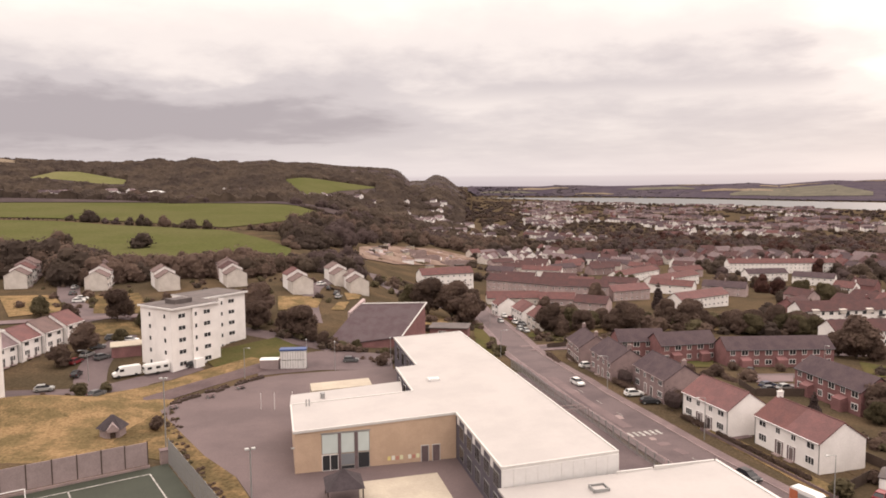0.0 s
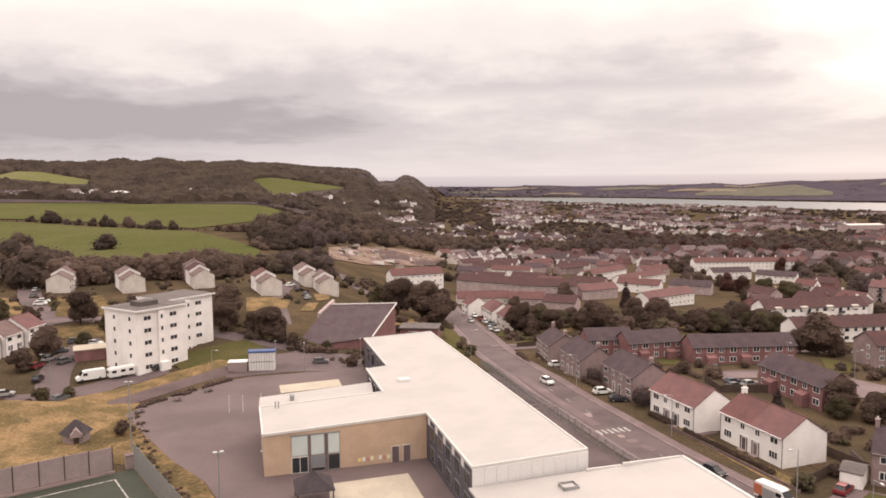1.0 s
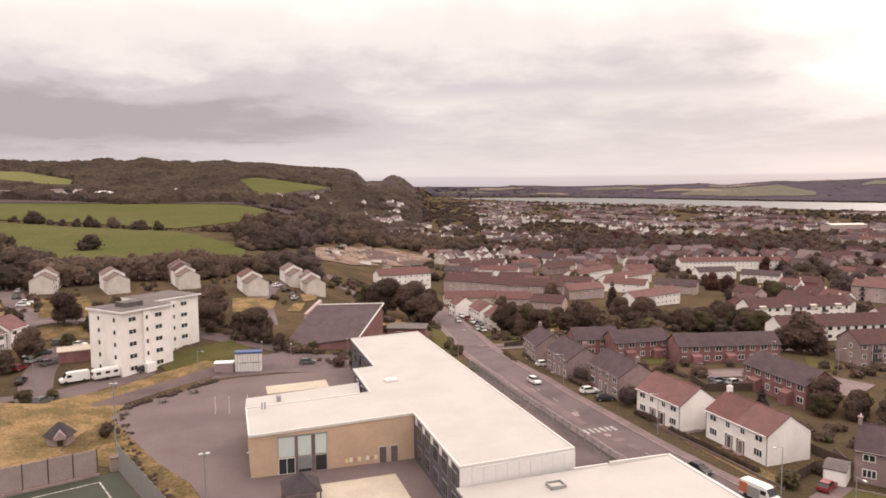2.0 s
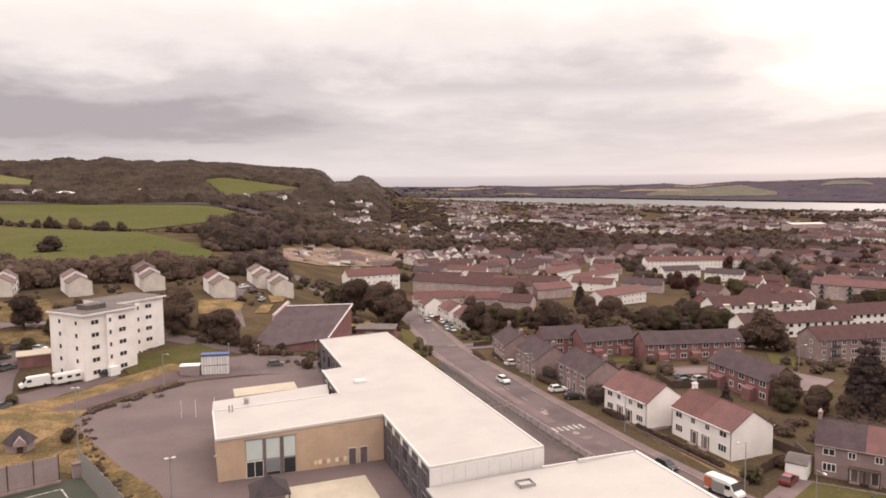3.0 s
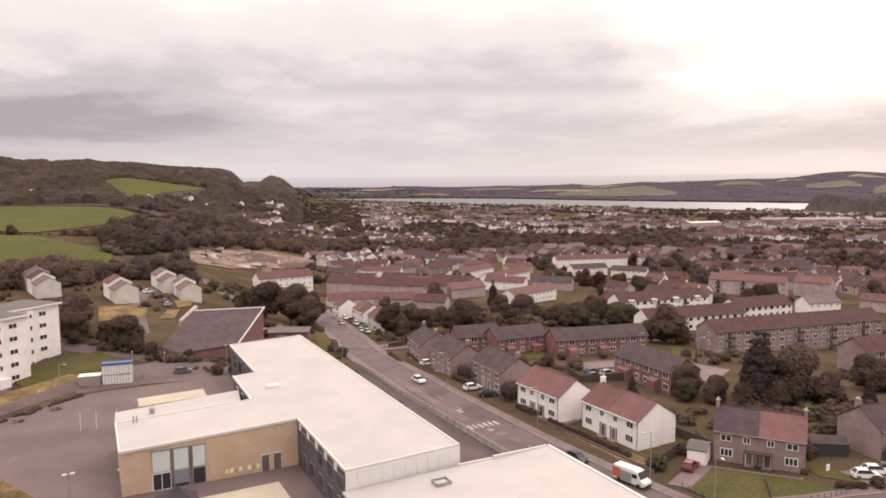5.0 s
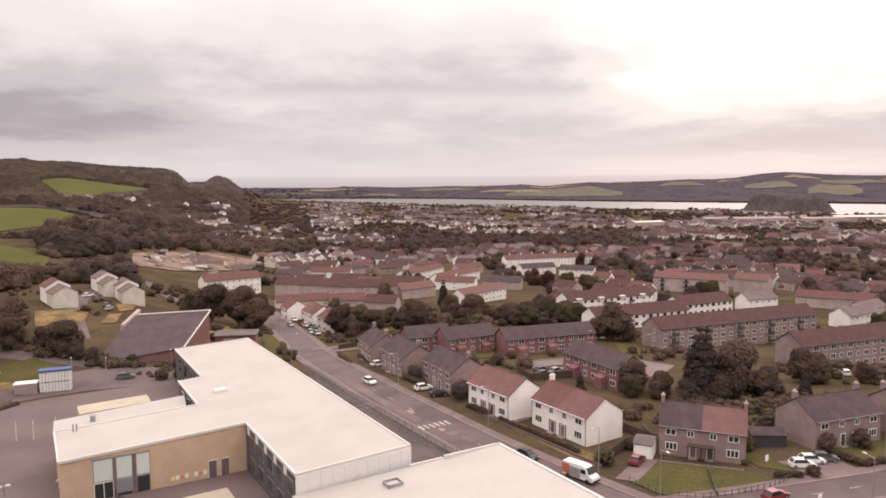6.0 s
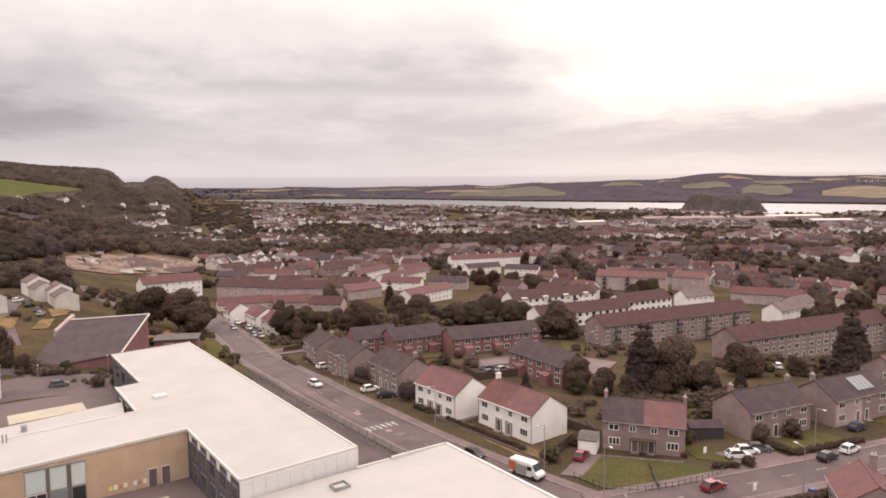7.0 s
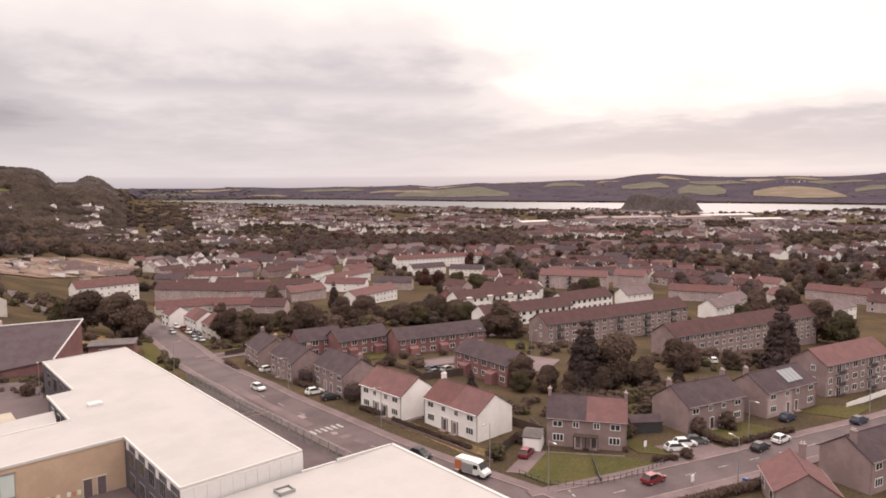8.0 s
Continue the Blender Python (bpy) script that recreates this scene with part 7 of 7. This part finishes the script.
# hedge along the top of the upper pasture
for i in range(150):
    az = -46 + 37.3 * i / 149
    r = float(np.interp(az, UPPER[0], UPPER[2])) + wrng.uniform(12, 26)
    wood(*polar(az, r), wrng.uniform(.2, .5) if az < -14 else wrng.uniform(.4, .8))
# valley wood between the pastures and the building site
for _ in range(700):
    az = wrng.uniform(-12.5, 4.2)
    lo = float(np.interp(az, [-12.5, -9, -6.6, -4, 0, 4.2], [372, 430, 500, 600, 690, 690]))
    hi = float(np.interp(az, [-12.5, -9, -5, 4.2], [480, 720, 1000, 950]))
    r = lo + (hi - lo) * wrng.random()
    if not in_field(az, r):
        wood(*polar(az, r), wrng.uniform(.6, 1.5))
# hanging woods on the hills: single crowns that stand out of the closed canopy
for _ in range(2600):
    az = wrng.uniform(-46, 2.0)
    r = math.sqrt(wrng.uniform(880 ** 2, 2000 ** 2))
    if in_field(az, r) or az > -16 and r > 1600:
        continue
    v = noise.noise((math.sin(radians(az)) * r * .005, math.cos(radians(az)) * r * .005, 5.0))
    if r < 1100 and v < -.22:
        continue
    wood(*polar(az, r), wrng.uniform(.8, 1.7) if r < 1250 else wrng.uniform(.8, 1.5))
for az in (-31.7, -31.4, -31.2, -30.9, -30.6, -30.4):
    wood(*polar(az, 1900), wrng.uniform(.9, 1.5))
for x, y, s in tree_spots:
    if free(x, y, -2 if math.hypot(x, y) > 500 else 2):
        wood(x, y, s)
for _ in range(420):
    x, y = polar(wrng.uniform(9, 62), math.sqrt(wrng.uniform(400 ** 2, 900 ** 2)))
    if free(x, y, -2) and not before_block(x, y, 60) and noise.noise((x * .01, y * .01, 12)) > -.1:
        wood(x, y, wrng.uniform(.8, 1.4), wrng.choice((0, 1, 1, 3)))
# line of dark trees before the town centre, shore trees, far bank woods
for _ in range(260):
    az, r = wrng.uniform(13, 32), wrng.uniform(760, 1010)
    wood(*polar(az, r), wrng.uniform(.9, 1.6), wrng.choice((0, 1, 3)))
for _ in range(520):
    az, r = wrng.uniform(1.2, 6.0), wrng.uniform(780, 3300)
    if noise.noise((az * .8, r * .006, 8)) > -.2:
        wood(*polar(az, r), wrng.uniform(.9, 1.5))
for _ in range(900):
    az = wrng.uniform(2.5, 66)
    near = float(shores(az)[0])
    r = wrng.uniform(max(1700, near - 800), near - 25)
    if noise.noise((az * .6, r * .004, 2)) > -.05:
        wood(*polar(az, r), wrng.uniform(.8, 1.4))
# tint 4 gives far-bank crowns the colour with haze mixed in
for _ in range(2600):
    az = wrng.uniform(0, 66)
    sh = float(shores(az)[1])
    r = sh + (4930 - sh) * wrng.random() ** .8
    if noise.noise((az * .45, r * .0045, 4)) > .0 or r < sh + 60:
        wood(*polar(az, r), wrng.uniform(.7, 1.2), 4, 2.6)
for _ in range(60):
    wood(*polar(wrng.uniform(51, 58), wrng.uniform(2200, 2350)), wrng.uniform(1.2, 1.8), 1)


def canopy(name, a0, a1, r0, r1, bare, label, seed, step=.17, deep=6.5, tall=8.0):
    """A closed wood seen from afar: domes of many crowns run into one another, with loose leaf clumps on them."""
    g = np.random.default_rng(seed)
    a, r = np.meshgrid(np.arange(a0, a1, step), np.arange(r0, r1, deep), indexing="ij")
    x, y = r * np.sin(np.radians(a)), r * np.cos(np.radians(a))
    top = np.zeros_like(x)
    for cell, big in ((15.0, 1.25), (9.0, .8)):
        ci, cj = np.floor(x / cell).astype(int), np.floor(y / cell).astype(int)
        lowi, lowj = ci.min() - 1, cj.min() - 1
        shape = (ci.max() - lowi + 3, cj.max() - lowj + 3)
        ox, oy, hh = g.uniform(.1, .9, shape), g.uniform(.1, .9, shape), g.uniform(.3, 1.25, shape) * tall * big
        for di in (-1, 0, 1):
            for dj in (-1, 0, 1):
                u, v = ci + di - lowi, cj + dj - lowj
                d2 = ((ci + di + ox[u, v]) * cell - x) ** 2 + ((cj + dj + oy[u, v]) * cell - y) ** 2
                top = np.maximum(top, hh[u, v] - d2 * (1.6 * tall / cell ** 2))
    top = top + g.normal(0, .35, top.shape)
    open_land = in_field(a, r) | bare(a, r, x, y)
    for vx, vy in VILLAS:
        open_land |= (abs(x - vx) < 22) & (y - vy > -30) & (y - vy < 12)
    top = np.where(open_land, -6.0, top)
    top[:, 0] = top[:, -1] = -6.0
    z = ground_z(x, y)
    wood_sheet = sheet_mesh(name, x, y, z + top, WOODLAND, label, "woodland", "stuff")
    pick = np.argwhere(top > tall * .35)
    pick = pick[g.choice(len(pick), min(len(pick), 45000), replace=False)]
    px = np.stack([x[tuple(pick.T)], y[tuple(pick.T)], (z + top)[tuple(pick.T)]], -1) + g.uniform((-3, -3, -.3), (3, 3, .9), (len(pick), 3))
    n = len(px)
    ang = np.arange(4)[None] * 1.5708 + g.uniform(-.4, .4, (n, 4))
    rad = g.uniform(.7, 1.7, (n, 1)) * g.uniform(.7, 1.1, (n, 4))
    tilt = g.uniform(-.9, .9, (n, 2))
    q = np.stack([px[:, :1] + np.cos(ang) * rad, px[:, 1:2] + np.sin(ang) * rad, px[:, 2:] + np.cos(ang) * rad * tilt[:, :1] + np.sin(ang) * rad * tilt[:, 1:]], -1)
    pydata("leaf_clumps", q.reshape(-1, 3).tolist(), np.arange(4 * n).reshape(-1, 4).tolist(), WOODLAND, wood_sheet)
    return wood_sheet


def hill_wooded(a, r, x, y):
    return ~hill_bare(a, r, x, y) | (np.sin(x * .06 + np.sin(y * .021)) * np.sin(y * .047 + 1.0) > .55)


def hill_bare(a, r, x, y):
    heath = (a > -16) & (a < -2.6) & (r > 1640 + 12 * np.sin(a * 3) + 9 * np.sin(a * 7.3))
    rock = (a > -4.4) & (r > 1600)
    gaps = (r < 1120) & (np.sin(x * .021 + 1.3) * np.sin(y * .017 + .4) + .5 * np.sin(x * .05 + y * .043) > .95)
    return heath | rock | gaps | (r > 2030)


canopy("hanging_woods", -46, 1.9, 905, 2040, hill_bare, "closed dark broadleaf woods hanging on the hills", 3)
canopy("heath_scrub", -16.5, 1.9, 1560, 2060, hill_wooded, "low dark scrub and heather on hill top and crag", 5, .12, 6.0, 3.2)
WOODS = [WOODLAND, LEAF_DARK, LEAF, COPPER, HAZED_WOOD, LEAF_LIGHT]
mv, mf, mm = zip(*MID)
join_copies("woodland", mv, mf, mm, wood_mid, WOODS, "belts of dark green broadleaf trees", "woodland")
vv, vf, vm = zip(*VFAR)
join_copies("hill_woodland", vv, vf, vm, wood_dim, WOODS, "distant dark woods over hills and far shores, haze-tinted across the river", "woodland")
fv, ff, fm = zip(*FAR)
join_copies("distant_woodland", fv, ff, fm, wood_far, WOODS, "far dark woods on the hills and in the town", "woodland")
# belt of garden trees behind the brick terraces and round the flats
grng = random.Random(15)
for _ in range(44):
    f = grng.random()
    x, y = 36 + 96 * f + grng.uniform(-4, 4), 238 + 12 * math.sin(f * 3) + grng.uniform(-9, 12)
    if free(x, y, -4):
        plant(TREES, x, y, grng.uniform(.55, .95))
for az, r, s, kind in ((20.5, 390, 1.3, 0), (21.2, 395, 1.2, 0), (19.8, 400, 1.0, 0), (22.5, 400, 1.2, 1), (27.0, 385, 1.2, 0), (28.5, 380, 1.1, 0), (25.5, 395, 1.0, 2), (37.0, 345, 1.4, 0), (37.8, 350, 1.3, 0), (36.5, 340, 1.1, 0),
                       (47.5, 300, 1.2, 0), (50, 290, 1.3, 0), (52, 300, 1.2, 0), (49, 280, 1.0, 0), (17.0, 320, .9, 1), (12.2, 330, .9, 0), (31.0, 300, .8, 0), (54, 260, 1.2, 0), (55.5, 255, 1.2, 0), (8.2, 300, .8, 0), (9.0, 285, .7, 0), (14.0, 420, .9, 0), (15, 425, .8, 0)):
    x, y = polar(az, r)
    if free(x, y, -10):
        plant((TREES, CONIFERS, COPPERS)[kind], x, y, s)

# ---- the castle rock in the river mouth ----
ra, rr = np.meshgrid(np.linspace(0, 2 * math.pi, 64), np.linspace(0, 1, 26), indexing="ij")
cxk, cyk = polar(42.9, 2220)
rock_x, rock_y = 128 * rr * np.cos(ra), 75 * rr * np.sin(ra)
hump = 50 * (1 - smooth(.62, 1.0, rr)) * (0.93 + 0.07 * rr * np.cos(ra * 2 + 1.0)) - 3 * np.exp(-((rock_x - 4) / 24) ** 2) + 7 * np.exp(-((rock_x + 52) / 34) ** 2)
hump += np.array([[7 * noise.noise((x * .02, y * .02, 1)) + 3 * noise.noise((x * .06, y * .06, 4)) for x, y in zip(a, b)] for a, b in zip(rock_x, rock_y)]) * (1 - rr)
t = radians(-42.9)
rock = sheet_mesh("castle_rock", cxk + rock_x * math.cos(t) - rock_y * math.sin(t), cyk + rock_x * math.sin(t) + rock_y * math.cos(t), -34 + hump, STONE, "steep twin-humped rock standing at the river's edge", "rock", "")

crag = []
for _ in range(420):
    a, f = wrng.uniform(0, 6.28), wrng.uniform(0, 1) ** .6
    lx, ly = 118 * f * math.cos(a), 66 * f * math.sin(a)
    hz = 50 * (1 - float(smooth(.62, 1.0, f))) * .9 - 37
    crag.append((cxk + lx * math.cos(t) - ly * math.sin(t), cyk + lx * math.sin(t) + ly * math.cos(t), hz, a, wrng.uniform(.5, .9), wrng.uniform(.35, .6), wrng.randrange(5), (0,)))
# the rock's trees take the same haze-tinted colour
join_copies("crag_trees", vv, vf, vm, crag, [HAZED_WOOD], "scrub trees on the castle rock, haze-tinted", "trees")

# ---- building site ----
site_rng = random.Random(21)
for i in range(26):
    az, r = site_rng.uniform(-5.8, 1.8), site_rng.uniform(450, 600)
    x, y = polar(az, r)
    c = thing("site_cabin", x, y, site_rng.uniform(0, 180), site_rng.choice(("white site cabin on bare earth", "stack of pale building blocks on the site")), "site cabin", "site cabins")
    part("body", boxed((-3.5, 3.5, -1.3, 1.3, -.5, 2.3)), (PALE, SAND, FRAME, TIMBER)[i % 4], c)
    part("roof", boxed((-3.6, 3.6, -1.4, 1.4, 2.3, 2.5)), (KERB, FELT)[i % 2], c)
for i in range(70):
    az = site_rng.uniform(-6.4, 2.2)
    lo, hi = float(np.interp(az, [-6.8, -3.8, -.6, 2.6], [405, 425, 490, 560])), float(np.interp(az, [-6.8, -3.8, -.6, 2.6], [480, 581, 660, 640]))
    x, y = polar(az, lo + (hi - lo) * site_rng.uniform(.05, .95))
    h = thing("spoil_heap", x, y, site_rng.uniform(0, 180), "heap of earth and rubble on the building site", "heap", "spoil heaps")
    hv, hf = [], []
    lump(hv, hf, site_rng, 0, 0, 0, 1, .8, 4, 9)
    k, kz = site_rng.uniform(1.5, 5), site_rng.uniform(.6, 2.2)
    pydata("mound", [(v[0] * k * 1.6, v[1] * k, v[2] * kz) for v in hv], hf, (EARTH, DARKPATH, ROUGH, KERB)[i % 4], h)
for i in range(9):
    x, y = polar(site_rng.uniform(-3, 2.5), site_rng.uniform(440, 560))
    p = thing("half_built_house", x, y, 20 + site_rng.uniform(-5, 5), "half-built pale block house without a roof", "building site", "half-built houses")
    for a in ((-6, 6, -4, -3.7), (-6, 6, 3.7, 4), (-6, -5.7, -3.7, 3.7), (5.7, 6, -3.7, 3.7)):
        part("wall", boxed((*a, -1, 3.2)), KERB, p)
x, y = polar(-22.05, 1052)
dome = thing("pale_dome", x, y, 0, "low white domed roof among the hillside trees", "dome")
bm = bmesh.new()
bmesh.ops.create_uvsphere(bm, u_segments=20, v_segments=10, radius=1)
for v in bm.verts:
    v.co = Vector((v.co.x * 19, v.co.y * 12, max(v.co.z, -.2) * 8 + 2))
part("roof", bm, CLAD, dome)

# ---- shrubs and small garden trees between the houses ----
srng = random.Random(33)
shrubs = []
for x0, x1, y0, y1, n, s0, s1 in ((63, 80, 106, 128, 30, .12, .3), (56, 78, 128, 160, 44, .12, .32), (84, 112, 104, 114, 50, .12, .34), (86, 110, 114, 124, 46, .15, .45), (112, 130, 104, 122, 26, .1, .2), (78, 92, 108, 150, 34, .15, .4), (92, 140, 134, 146, 26, .1, .25),
                                  (100, 200, 162, 176, 46, .12, .35), (100, 220, 196, 220, 60, .15, .45), (60, 110, 196, 206, 24, .1, .25), (140, 175, 108, 130, 24, .15, .4), (44, 58, 160, 182, 20, .12, .3),
                                  (-120, -100, 186, 206, 18, .15, .35), (-140, -60, 222, 244, 40, .12, .35), (-100, -60, 196, 212, 20, .12, .3), (-34, -10, 188, 195, 46, .14, .34), (-22, -10, 176, 192, 16, .1, .2), (-150, -40, 244, 286, 90, .1, .3), (-56, -40, 196, 220, 22, .15, .4),
                                  (30, 70, 216, 236, 30, .15, .35), (160, 260, 176, 196, 60, .15, .5), (60, 130, 236, 262, 40, .3, .8), (110, 210, 205, 222, 40, .2, .6), (200, 300, 200, 250, 60, .2, .6), (130, 170, 125, 146, 30, .2, .55), (-20, 14, 226, 258, 30, .15, .4), (-30, 10, 290, 340, 50, .2, .6), (-64, -26, 78, 128, 170, .035, .1), (-108, -70, 143, 152, 20, .05, .15)):
    for _ in range(n):
        x, y = srng.uniform(x0, x1), srng.uniform(y0, y1)
        if x0 == -64:
            f = srng.random()
            x, y = -56.5 + 37 * f + srng.uniform(-1.3, 1.3), 141 - 55 * f ** .93 + srng.uniform(-1.3, 1.3) - (6 * math.sin(f * 3.14))
        if free(x, y, -2):
            s = srng.uniform(s0, s1)
            shrubs.append((x, y, gz(x, y) - .1, srng.uniform(0, 6.28), s * srng.uniform(.9, 1.3), s, srng.randrange(5), (srng.choice((0, 0, 0, 1, 2)),)))
hv, hf, hm = zip(*SHRUB)
join_copies("shrubbery", hv, hf, hm, shrubs, [LEAF, LEAF_LIGHT, WOODLAND], "mixed green shrubs in gardens and on banks", "shrubs")

# the first of each repeated kind was only a pattern
for src in (*TREES, *CONIFERS, *COPPERS, *BUSHES, *CARS.values(), *KINDS):
    for o in (*src.children_recursive, src):
        bpy.data.objects.remove(o)
